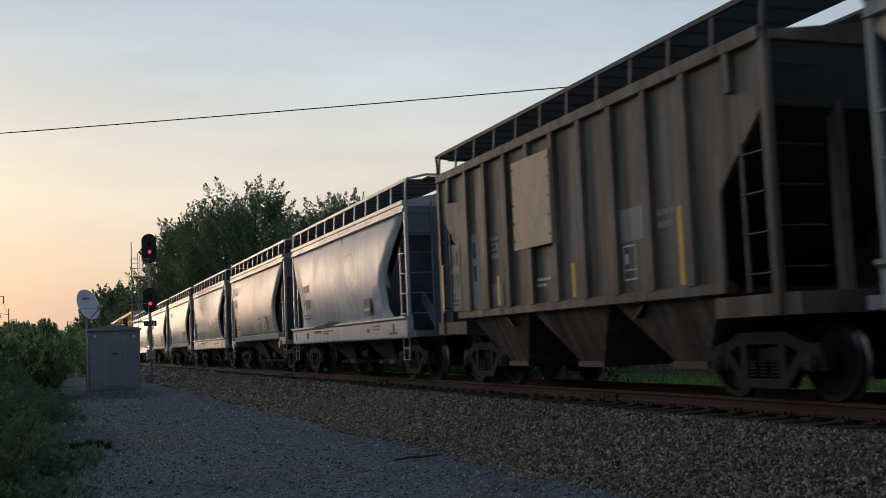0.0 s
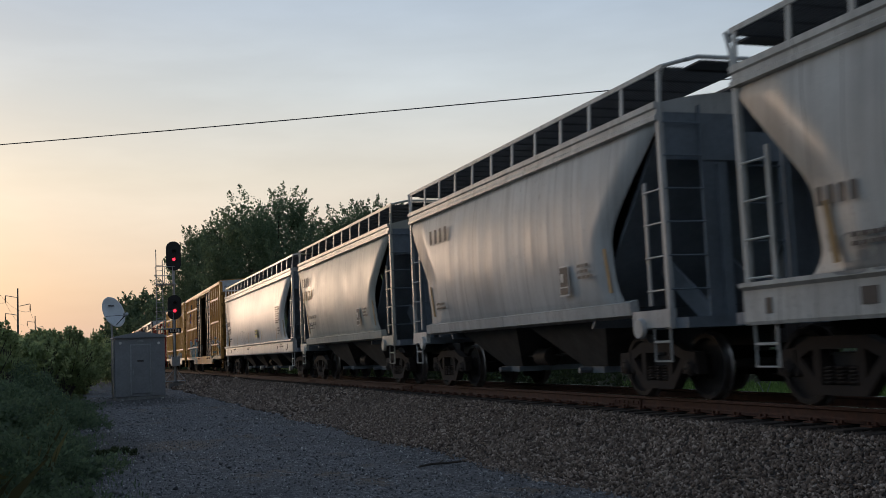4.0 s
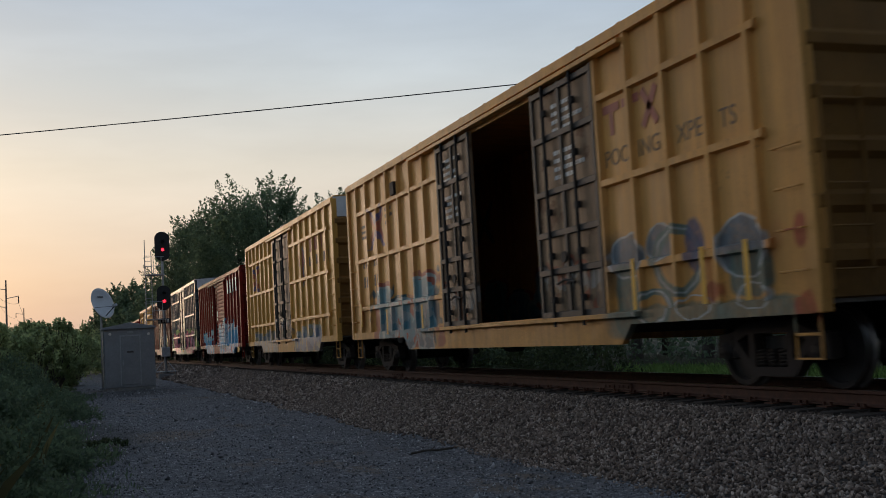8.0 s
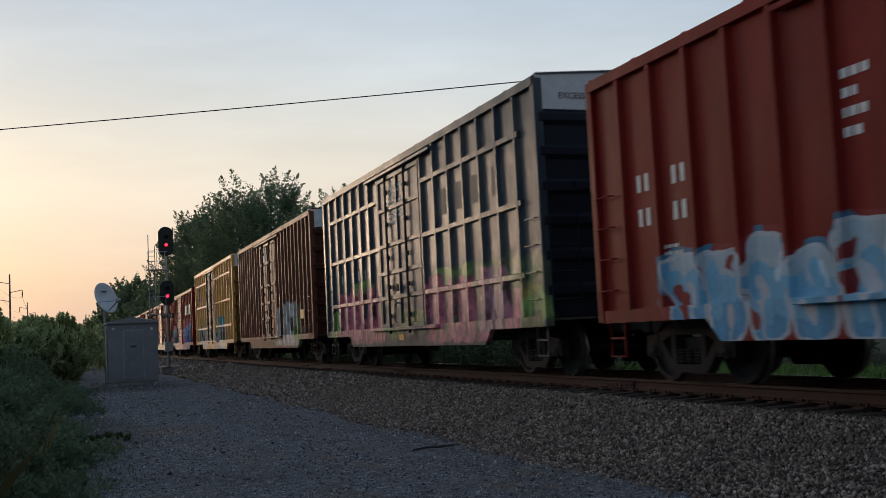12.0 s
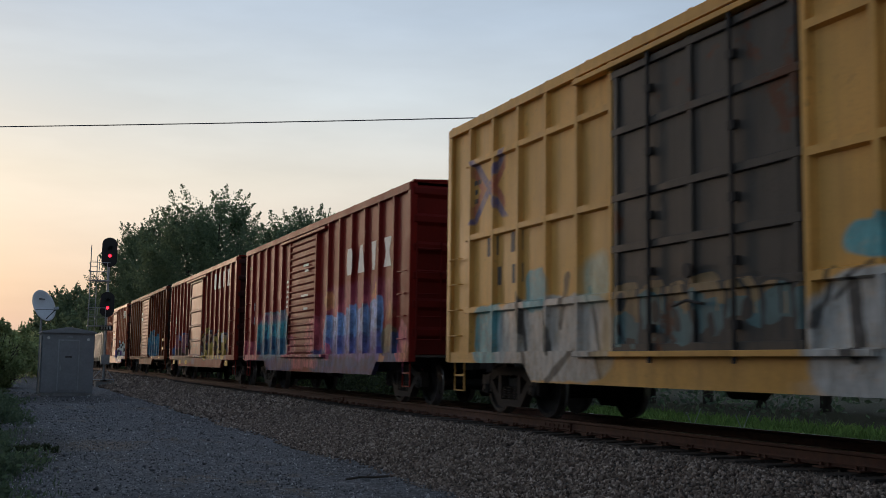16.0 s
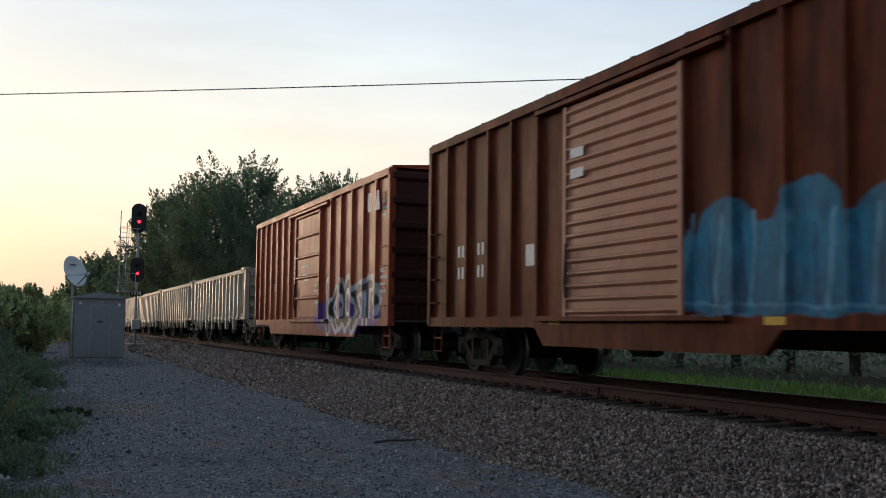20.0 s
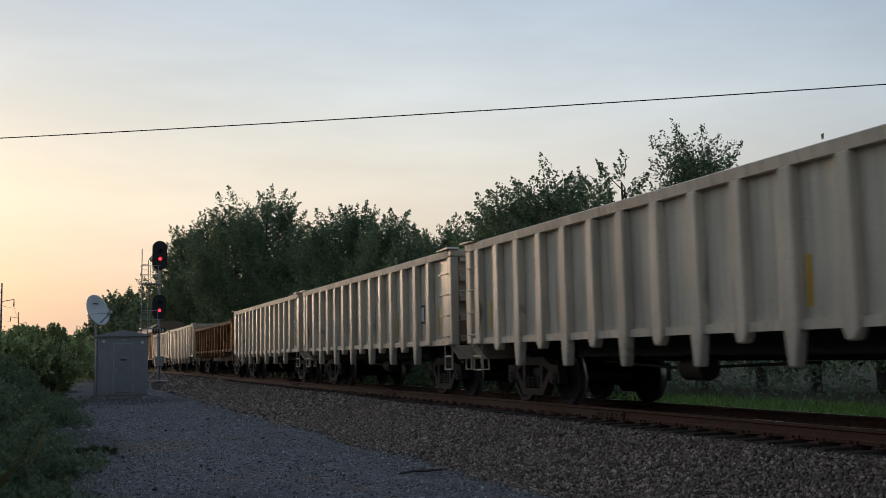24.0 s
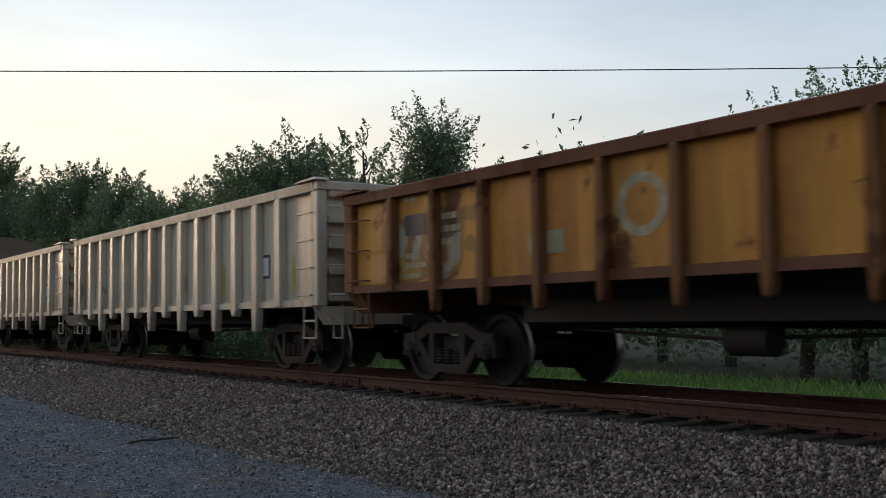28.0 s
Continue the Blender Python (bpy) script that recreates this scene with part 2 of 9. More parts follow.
def sprayed(n, col, y, z, y0, y1, z0, z1, colours, outline, per):
    """A sprayed tag: a row of swollen, unreadable letter shapes with an outline, inner cuts and accents."""
    m = n.math
    fills, accent = (colours[:-1], colours[-1]) if len(colours) > 3 else (colours, None)
    w1 = m("SUBTRACT", n.noise(1.1, 2.0, 0.5), 0.5)
    w2 = m("SUBTRACT", n.noise(3.2, 2.0, 0.5), 0.5)
    w3 = m("SUBTRACT", n.noise(2.0, 2.0, 0.5, stretch=(0.3, 1.0, 1.0)), 0.5)
    count = max(1, round((y1 - y0) * per))
    lw = (y1 - y0) / count
    u = m("ADD", m("DIVIDE", m("SUBTRACT", y, y0), lw), m("ADD", m("MULTIPLY", w1, 0.9), m("MULTIPLY", w3, 0.35)))
    cell = m("FLOOR", u)
    f = m("SUBTRACT", m("SUBTRACT", u, cell), 0.5)
    r1, r2, r3 = white(n, m("ADD", cell, y0 * 3.7 + 11.0))
    high = m("MULTIPLY_ADD", r1, -0.3 * (z1 - z0), z1 - z0 + 0.02)
    v = m("SUBTRACT", m("DIVIDE", m("SUBTRACT", z, z0 - 0.06), high), 0.5)
    v = m("MULTIPLY", m("ADD", v, m("MULTIPLY", w1, 0.22)), 2.0)
    s = m("ADD", m("POWER", m("ABSOLUTE", m("MULTIPLY", f, 2.02)), 3.5), m("POWER", m("ABSOLUTE", v), 5.0))
    s = m("ADD", s, m("MULTIPLY", w2, 0.5))
    span = m("MULTIPLY", n.step(u, -0.02, 0.02), n.step(u, count + 0.02, count - 0.02))
    inside = m("MULTIPLY", span, n.step(s, 1.03, 0.97))
    grow = m("MULTIPLY", m("MULTIPLY", n.step(u, -0.25, -0.2), n.step(u, count + 0.25, count + 0.2)), n.step(m("ADD", s, m("MULTIPLY", w3, 1.2)), 1.75, 1.65))
    grow = m("MULTIPLY", grow, n.step(z, z0 - 0.02, z0 + 0.02))
    if accent:
        col = n.mix(m("MULTIPLY", grow, n.step(w1, -0.03, 0.02)), col, accent)
        col = n.mix(m("MULTIPLY", grow, n.step(w1, -0.03, -0.06)), col, mul(fills[0], 0.55))
    else:
        col = n.mix(m("MULTIPLY", grow, n.step(w3, 0.0, 0.04, 0.0, 0.8)), col, mul(fills[0], 0.6))
    shade = m("ADD", m("MULTIPLY_ADD", v, 0.42, 0.5), m("ADD", m("MULTIPLY", w3, 0.7), m("MULTIPLY_ADD", r2, 0.3, -0.15)))
    k = len(fills)
    rp = n.ramp(shade, [(i / k, c) for i, c in enumerate(fills)])
    rp.color_ramp.interpolation = "CONSTANT"
    pic = n.mix(n.step(w2, 0.0, 0.25, 0.0, 0.35), rp.outputs[0], mul(fills[0], 0.6))
    if accent:
        pic = n.mix(n.step(m("ADD", w3, m("MULTIPLY", r3, 0.12)), 0.19, 0.205), pic, accent)
    # the hole and the slit that make it a letter, and a pale glint
    hx, hy = m("SUBTRACT", f, m("MULTIPLY_ADD", r2, 0.3, -0.15)), m("SUBTRACT", v, m("MULTIPLY_ADD", r3, 0.9, -0.45))
    hole = n.step(m("ADD", m("POWER", m("MULTIPLY", hx, 7.0), 2.0), m("POWER", m("MULTIPLY", hy, 3.6), 2.0)), 1.1, 0.9)
    slit = m("MULTIPLY", n.step(m("ABSOLUTE", m("ADD", hx, m("MULTIPLY", w3, 0.25))), 0.055, 0.04), n.step(m("MULTIPLY", v, m("SUBTRACT", r1, 0.5)), 0.02, 0.05))
    edge = n.step(s, 0.62, 0.68)
    pic = n.mix(m("MAXIMUM", m("MAXIMUM", hole, slit), edge), pic, outline)
    glint = m("MULTIPLY", n.step(m("ABSOLUTE", m("ADD", f, 0.27)), 0.035, 0.025), n.step(m("ABSOLUTE", m("SUBTRACT", v, 0.35)), 0.3, 0.26))
    pic = n.mix(m("MULTIPLY", glint, 0.8), pic, mul(fills[-1], 1.5))
    return n.mix(m("MULTIPLY", inside, 0.95), col, pic)


class Spray:
    """Sprayed shapes laid one over another on a car's side: y runs along the car, z up from the rail."""

    def __init__(self, n, col, rough=0.5):
        self.n, self.col, self.rough = n, col, rough
        wob = n.nt.nodes.new("ShaderNodeTexNoise")
        n.link(n.coord, wob.inputs["Vector"])
        wob.inputs["Scale"].default_value, wob.inputs["Detail"].default_value = 2.4, 2.0
        self.place = n.vector("MULTIPLY_ADD", wob.outputs["Color"], (0.0, 0.32 * rough, 0.34 * rough), n.vector("MULTIPLY_ADD", n.coord, (0, 1, 1), (0, -0.16 * rough, -0.17 * rough)))
        self.tone = n.step(n.noise(1.0, 4.0, 0.65, stretch=(1.0, 7.0, 3.0)), 0.34, 0.64)
        self.worn = n.step(n.noise(9.0, 4.0, 0.65), 0.25, 0.5, 0.72, 1.0)
        self.fills, self.strengths = {}, {}

    def lay(self, d, lo, hi, colour, strength):
        """Cover where d is below lo, fading out towards hi."""
        n = self.n
        if colour not in self.fills:
            c = SPRAY[colour]
            self.fills[colour] = n.mix(self.tone, mul(c, 1 - 0.55 * self.rough), mul(c, 1 + 0.7 * self.rough))
        if strength not in self.strengths:
            self.strengths[strength] = n.math("MULTIPLY", self.worn, strength)
        m = n.nt.nodes.new("ShaderNodeMapRange")
        n.link(d, m.inputs["Value"])
        m.inputs["From Min"].default_value, m.inputs["From Max"].default_value = hi, lo
        n.link(self.strengths[strength], m.inputs["To Max"])
        self.col = n.mix(m.outputs[0], self.col, self.fills[colour])

    def off(self, cy, cz, ry, rz):
        return self.n.vector("MULTIPLY_ADD", self.place, (0.0, 1 / ry, 1 / rz), (0.0, -cy / ry, -cz / rz))

    def blob(self, cy, cz, ry, rz, p, colour, strength):
        """A filled oval; p of 3 and more makes it squarer, below 2 pointed."""
        v = self.off(cy, cz, ry, rz)
        soft = (0.02 if strength > 0.6 else 0.08) / min(ry, rz)
        if p < 2:
            q = self.n.vector("DOT_PRODUCT", self.n.vector("ABSOLUTE", v), (0, 1, 1), out="Value")
        elif p < 3:
            q = self.n.vector("LENGTH", v, out="Value")
        else:
            q, soft = self.n.vector("LENGTH", self.n.vector("MULTIPLY", v, v), out="Value"), soft * 2
        self.lay(q, 1 - soft, 1 + soft, colour, strength)

    def ring(self, cy, cz, ry, rz, w, colour, strength):
        q = self.n.vector("LENGTH", self.off(cy, cz, ry, rz), out="Value")
        d = self.n.math("ABSOLUTE", self.n.math("SUBTRACT", q, 1.0))
        k = 2 / (ry + rz)
        self.lay(d, (w / 2 - 0.012) * k, (w / 2 + 0.012) * k, colour, strength)

    def line(self, y0, z0, y1, z1, w, colour, strength):
        n = self.n
        dy, dz = y1 - y0, z1 - z0
        size = dy * dy + dz * dz
        a = n.vector("SUBTRACT", self.place, (0, y0, z0))
        h = n.vector("DOT_PRODUCT", a, (0, dy / size, dz / size), out="Value")
        h = n.math("MINIMUM", n.math("MAXIMUM", h, 0.0), 1.0)
        h = n.vector("MULTIPLY", h, (0, dy, dz))
        self.lay(n.vector("DISTANCE", a, h, out="Value"), w / 2 - 0.012, w / 2 + 0.012, colour, strength)


SPRAY = {"teal": (0.10, 0.165, 0.145), "slate": (0.12, 0.16, 0.19), "ink": (0.025, 0.03, 0.035), "pale": (0.5, 0.53, 0.52), "navy": (0.035, 0.06, 0.15),
         "red": (0.38, 0.07, 0.04), "violet": (0.10, 0.06, 0.26), "black": (0.028, 0.028, 0.03), "white": (0.62, 0.62, 0.62), "aqua": (0.08, 0.36, 0.40),
         "mint": (0.36, 0.52, 0.44), "ash": (0.46, 0.46, 0.44), "gold": (0.52, 0.32, 0.09), "haze": (0.34, 0.07, 0.12), "rose": (0.52, 0.12, 0.15),
         "orange": (0.60, 0.22, 0.07), "sky": (0.22, 0.34, 0.58), "plum": (0.14, 0.10, 0.30), "olive": (0.15, 0.13, 0.07), "grass": (0.28, 0.42, 0.13),
         "pink": (0.56, 0.19, 0.24), "pinkdark": (0.22, 0.07, 0.10), "pinkpale": (0.60, 0.30, 0.34), "pencil": (0.09, 0.09, 0.10), "bluespray": (0.16, 0.23, 0.42), "rusty": (0.22, 0.11, 0.05),
         "drab": (0.15, 0.11, 0.08), "dusk": (0.36, 0.16, 0.20), "royal": (0.08, 0.17, 0.40), "bluewall": (0.035, 0.21, 0.31), "icy": (0.20, 0.44, 0.55), "blush": (0.42, 0.25, 0.2),
         "brick": (0.30, 0.085, 0.06)}


def swirls(s):
    """Teal swirls with pale edges and red dots."""
    s.blob(-6.16, 0.86, 1.51, 0.23, 4, "teal", 0.75)
    s.blob(-8.14, 0.87, 0.82, 0.21, 4, "teal", 0.8)
    s.blob(-4.95, 1.69, 0.34, 0.45, 2, "ink", 0.6)
    s.blob(-5.23, 1.77, 0.48, 0.32, 2.5, "slate", 0.95)
    s.blob(-5.24, 1.18, 0.37, 0.49, 4, "teal", 0.9)
    s.ring(-5.24, 1.79, 0.46, 0.31, 0.04, "pale", 0.7)
    s.blob(-6.12, 1.89, 0.38, 0.24, 2.5, "slate", 0.95)
    s.ring(-6.12, 1.9, 0.37, 0.23, 0.03, "pale", 0.8)
    s.ring(-6.51, 1.64, 0.52, 0.41, 0.16, "teal", 0.95)
    s.ring(-6.51, 1.64, 0.52, 0.42, 0.03, "pale", 0.7)
    s.blob(-6.94, 1.82, 0.21, 0.33, 2.5, "navy", 0.9)
    s.blob(-7.94, 1.67, 0.48, 0.39, 2.5, "slate", 0.95)
    s.blob(-8.05, 1.38, 0.42, 0.27, 3, "teal", 0.9)
    s.ring(-7.94, 1.68, 0.48, 0.38, 0.03, "pale", 0.85)
    s.ring(-5.89, 1.05, 0.39, 0.23, 0.13, "teal", 1.0)
    s.ring(-5.88, 1.06, 0.36, 0.23, 0.03, "pale", 0.9)
    s.ring(-6.88, 1.02, 0.38, 0.15, 0.03, "pale", 1.0)
    s.ring(-8.1, 1.1, 0.34, 0.15, 0.03, "pale", 0.8)
    s.blob(-7.29, 1.2, 0.22, 0.13, 2, "red", 0.8)
    s.blob(-8.98, 1.78, 0.13, 0.19, 2, "red", 0.85)
    s.blob(-9.06, 0.94, 0.2, 0.19, 2, "red", 0.8)
    s.blob(-8.54, 1.7, 0.1, 0.19, 2, "red", 0.35)


def columns(s):
    """A row of pink rounded columns with a green halo."""
    s.blob(-4.95, 1.43, 3.06, 0.69, 5, "grass", 0.35)
    s.blob(-2.83, 2.03, 0.58, 0.19, 2, "grass", 0.7)
    s.blob(-4.02, 2.09, 0.44, 0.16, 2, "grass", 0.7)
    s.blob(-7.33, 1.19, 0.53, 0.38, 2, "grass", 0.9)
    s.blob(-7.05, 1.53, 0.33, 0.13, 2, "gold", 0.5)
    s.blob(-1.91, 1.38, 0.28, 0.72, 4, "pink", 0.95)
    s.blob(-2.47, 1.35, 0.28, 0.7, 4, "pink", 0.95)
    s.blob(-3.1, 1.32, 0.28, 0.68, 4, "pink", 0.95)
    s.blob(-3.71, 1.29, 0.28, 0.65, 4, "pink", 0.95)
    s.blob(-4.31, 1.27, 0.27, 0.63, 4, "pink", 0.95)
    s.ring(-1.91, 1.38, 0.28, 0.72, 0.05, "pinkdark", 0.8)
    s.ring(-2.47, 1.35, 0.28, 0.7, 0.04, "pinkdark", 0.8)
    s.ring(-3.1, 1.32, 0.28, 0.68, 0.04, "pinkdark", 0.8)
    s.ring(-3.71, 1.29, 0.28, 0.65, 0.04, "pinkdark", 0.8)
    s.ring(-4.31, 1.27, 0.27, 0.63, 0.04, "pinkdark", 0.8)
    s.blob(-5.12, 1.38, 0.38, 0.66, 4, "pinkpale", 0.95)
    s.blob(-5.82, 1.41, 0.34, 0.64, 4, "pinkpale", 0.95)
    s.blob(-6.43, 1.17, 0.36, 0.38, 3, "pink", 0.95)
    s.line(-4.78, 1.63, -4.92, 1.47, 0.23, "ink", 0.85)
    s.line(-5.46, 1.14, -5.5, 0.88, 0.18, "ink", 0.85)
    s.line(-6.17, 1.6, -6.21, 1.39, 0.24, "ink", 0.8)
    s.ring(-6.36, 1.79, 0.51, 0.25, 0.08, "olive", 0.7)
    s.blob(-7.31, 0.93, 0.32, 0.22, 2, "ink", 0.8)
    s.line(-5.98, 0.97, -6.01, 0.69, 0.11, "ink", 0.7)
    s.blob(-4.09, 0.73, 2.42, 0.09, 5, "pink", 0.8)
    s.blob(4.3, 2.08, 0.6, 0.22, 2, "grass", 0.7)
    s.blob(3.3, 2.15, 0.5, 0.28, 2, "grass", 0.75)
    s.blob(7.0, 1.05, 0.5, 0.55, 2, "grass", 0.85)
    s.blob(1.65, 1.3, 0.5, 0.32, 2, "grass", 0.85)
    s.blob(0.9, 0.95, 0.6, 0.22, 2, "grass", 0.6)
    s.blob(4.25, 1.0, 2.3, 0.34, 5, "pink", 0.95)
    for cy, cz, ry in ((6.1, 1.42, 0.5), (5.0, 1.44, 0.42), (4.1, 1.48, 0.44), (3.15, 1.47, 0.42), (2.45, 1.5, 0.24)):
        s.blob(cy, cz, ry, 0.68, 5, "pink", 0.95)
        s.line(cy + ry, cz + 0.45, cy + ry, cz - 0.2, 0.06, "ink", 0.75)
    s.blob(2.2, 1.0, 0.5, 0.32, 4, "pink", 0.95)
    for cy, cz in ((6.3, 1.05), (5.5, 1.1), (4.1, 1.02), (2.7, 1.2)):
        s.line(cy, cz + 0.14, cy - 0.1, cz - 0.1, 0.14, "ink", 0.75)
    s.line(5.8, 1.6, 4.6, 1.66, 0.05, "pinkpale", 0.6)
    s.line(3.4, 1.95, 2.9, 1.95, 0.05, "pinkpale", 0.6)
    s.line(6.4, 0.72, 1.8, 0.72, 0.06, "pinkdark", 0.6)


def chalky_columns(s):
    """White upright letters with a green edge at one end, worn red columns at the other."""
    s.blob(-4.6, 1.35, 1.0, 0.7, 4, "grass", 0.55)
    s.blob(-5.1, 1.1, 0.42, 0.5, 3, "grass", 0.7)
    s.blob(-3.2, 0.75, 2.3, 0.1, 5, "ash", 0.8)
    for cy, cz in ((-1.65, 1.42), (-2.45, 1.48), (-3.25, 1.5), (-4.0, 1.45)):
        s.blob(cy, cz, 0.36, 0.72, 5, "white", 0.95)
    s.blob(-4.6, 1.75, 0.22, 0.42, 3, "white", 0.85)
    for cy, cz in ((-2.05, 1.75), (-2.1, 1.1), (-2.8, 1.15), (-3.4, 1.7), (-3.95, 1.4)):
        s.blob(cy, cz, 0.12, 0.24, 4, "ink", 0.85)
    s.blob(-5.4, 1.75, 0.45, 0.22, 2, "blush", 0.7)
    s.blob(-5.9, 0.95, 0.3, 0.4, 2, "blush", 0.75)
    s.blob(-6.5, 0.85, 0.4, 0.2, 2, "blush", 0.7)
    for cy, top in ((7.1, 2.2), (6.3, 2.35), (5.5, 2.3), (4.6, 2.05), (3.6, 2.1), (2.8, 1.7)):
        s.blob(cy, 0.5 * top + 0.35, 0.34, 0.5 * top - 0.35, 4, "brick", 0.7)
        s.line(cy + 0.3, top - 0.1, cy + 0.3, 1.2, 0.05, "blush", 0.6)
        s.line(cy - 0.1, 1.5, cy - 0.1, 1.2, 0.16, "ink", 0.6)
    s.blob(4.6, 0.78, 2.3, 0.1, 5, "brick", 0.7)


def white_piece(s):
    """Pale block shapes under an aqua cloud."""
    s.blob(-1.93, 2.07, 0.5, 0.21, 2, "aqua", 0.9)
    s.blob(-3.1, 2.0, 0.56, 0.25, 2, "aqua", 0.95)
    s.blob(-4.1, 2.01, 0.5, 0.26, 2, "aqua", 0.95)
    s.blob(-4.61, 1.99, 0.22, 0.15, 2, "mint", 0.8)
    s.blob(-2.92, 1.12, 1.92, 0.67, 6, "ash", 0.95)
    s.line(-1.61, 1.62, -1.64, 0.99, 0.19, "black", 0.9)
    s.line(-2.27, 1.77, -2.23, 0.96, 0.14, "black", 0.9)
    s.line(-1.31, 1.79, -1.09, 1.28, 0.08, "black", 0.8)
    s.line(-1.95, 1.88, -1.31, 1.53, 0.06, "black", 0.7)
    s.blob(-2.74, 1.19, 0.14, 0.26, 3, "gold", 0.9)
    s.line(-3.02, 1.75, -2.93, 1.01, 0.08, "black", 0.8)
    s.line(-3.52, 1.53, -3.57, 1.09, 0.14, "black", 0.85)
    s.line(-3.95, 1.7, -3.89, 0.96, 0.08, "black", 0.85)
    s.ring(-3.6, 1.31, 0.29, 0.44, 0.05, "black", 0.8)
    s.line(-4.38, 1.67, -4.28, 0.9, 0.09, "black", 0.8)
    s.blob(-4.52, 1.21, 0.19, 0.07, 4, "slate", 0.9)
    s.line(-4.76, 1.85, -4.8, 0.96, 0.08, "black", 0.75)
    s.blob(-4.86, 1.2, 0.13, 0.24, 3, "gold", 0.8)
    s.blob(-5.09, 1.29, 0.09, 0.34, 4, "slate", 0.8)
    s.blob(-4.65, 0.96, 0.18, 0.07, 3, "red", 0.7)
    s.blob(-2.86, 0.65, 1.79, 0.08, 4, "ash", 0.7)
    s.blob(6.56, 1.3, 0.67, 0.49, 3, "aqua", 0.9)
    s.blob(4.48, 1.22, 1.84, 0.62, 5, "ash", 0.85)
    s.line(5.55, 1.9, 5.26, 0.87, 0.13, "black", 0.8)
    s.line(4.69, 2.04, 4.54, 1.05, 0.13, "black", 0.8)
    s.line(4.01, 2.09, 4.21, 1.4, 0.14, "black", 0.85)
    s.line(3.36, 1.89, 3.02, 0.71, 0.1, "black", 0.8)
    s.line(3.76, 1.04, 4.53, 0.6, 0.12, "black", 0.8)
    s.blob(4.94, 1.96, 0.39, 0.31, 3, "aqua", 0.8)
    s.blob(3.16, 2.0, 0.37, 0.34, 3, "mint", 0.6)
    s.blob(2.88, 1.16, 0.2, 0.45, 3, "gold", 0.6)


def mural(s):
    """Sky-blue and plum shapes in a rose and orange cloud."""
    s.blob(-3.43, 2.2, 2.75, 0.46, 3, "haze", 0.45)
    s.blob(-5.05, 2.26, 0.25, 0.27, 2, "orange", 0.7)
    s.blob(-1.45, 2.34, 0.47, 0.23, 2, "orange", 0.7)
    s.blob(-6.03, 1.91, 0.24, 0.2, 2, "orange", 0.6)
    s.blob(-3.87, 2.09, 2.07, 0.23, 2, "rose", 0.6)
    s.blob(-0.53, 1.45, 1.1, 0.55, 2.5, "rose", 0.7)
    s.blob(-3.44, 0.96, 3.3, 0.25, 6, "navy", 0.9)
    s.blob(-3.4, 0.7, 3.3, 0.2, 6, "navy", 0.9)
    s.blob(-1.58, 1.53, 0.54, 0.44, 3, "sky", 0.95)
    s.blob(-2.47, 1.5, 0.47, 0.5, 3, "sky", 0.95)
    s.blob(-3.33, 1.61, 0.48, 0.55, 3, "sky", 0.95)
    s.blob(-4.22, 1.6, 0.42, 0.54, 3, "sky", 0.95)
    s.blob(-5.11, 1.68, 0.46, 0.55, 3, "sky", 0.95)
    s.blob(-1.58, 1.23, 0.54, 0.22, 3, "plum", 0.7)
    s.blob(-2.47, 1.18, 0.47, 0.24, 3, "plum", 0.7)
    s.blob(-3.33, 1.2, 0.48, 0.27, 3, "plum", 0.7)
    s.blob(-4.22, 1.19, 0.42, 0.29, 3, "plum", 0.7)
    s.blob(-5.1, 1.23, 0.46, 0.29, 3, "plum", 0.7)
    s.line(-2.03, 1.92, -2.07, 1.04, 0.06, "navy", 0.9)
    s.line(-2.93, 2.01, -2.92, 1.04, 0.06, "navy", 0.9)
    s.line(-3.81, 2.08, -3.79, 1.03, 0.06, "navy", 0.9)
    s.line(-4.67, 2.08, -4.68, 1.02, 0.06, "navy", 0.9)
    s.blob(-5.95, 1.32, 0.51, 0.31, 2.5, "olive", 0.85)
    s.blob(-6.36, 1.12, 0.35, 0.33, 2.5, "navy", 0.9)
    s.blob(-6.85, 1.21, 0.4, 0.47, 2.5, "rose", 0.85)
    s.blob(-7.01, 1.06, 0.23, 0.21, 2, "orange", 0.5)
    s.blob(-5.63, 0.93, 0.21, 0.15, 1.6, "orange", 0.7)
    s.blob(-1.46, 1.05, 0.33, 0.21, 1.6, "rose", 0.8)
    s.blob(4.38, 1.59, 1.87, 0.7, 4, "aqua", 0.9)
    s.blob(4.37, 1.19, 1.92, 0.34, 5, "navy", 0.7)
    s.line(5.22, 2.14, 5.18, 1.21, 0.06, "navy", 0.8)
    s.line(4.31, 2.1, 4.27, 1.19, 0.07, "navy", 0.8)
    s.line(3.46, 2.05, 3.43, 1.18, 0.07, "navy", 0.8)
    s.blob(4.89, 2.12, 2.13, 0.14, 2, "rose", 0.6)
    s.blob(7.48, 1.06, 1.12, 0.45, 2.5, "rose", 0.85)
    s.blob(2.13, 1.17, 0.62, 0.42, 2.5, "rose", 0.8)
    s.blob(1.38, 0.81, 1.98, 0.16, 4, "rose", 0.7)
    s.blob(4.13, 0.75, 2.27, 0.2, 5, "navy", 0.9)


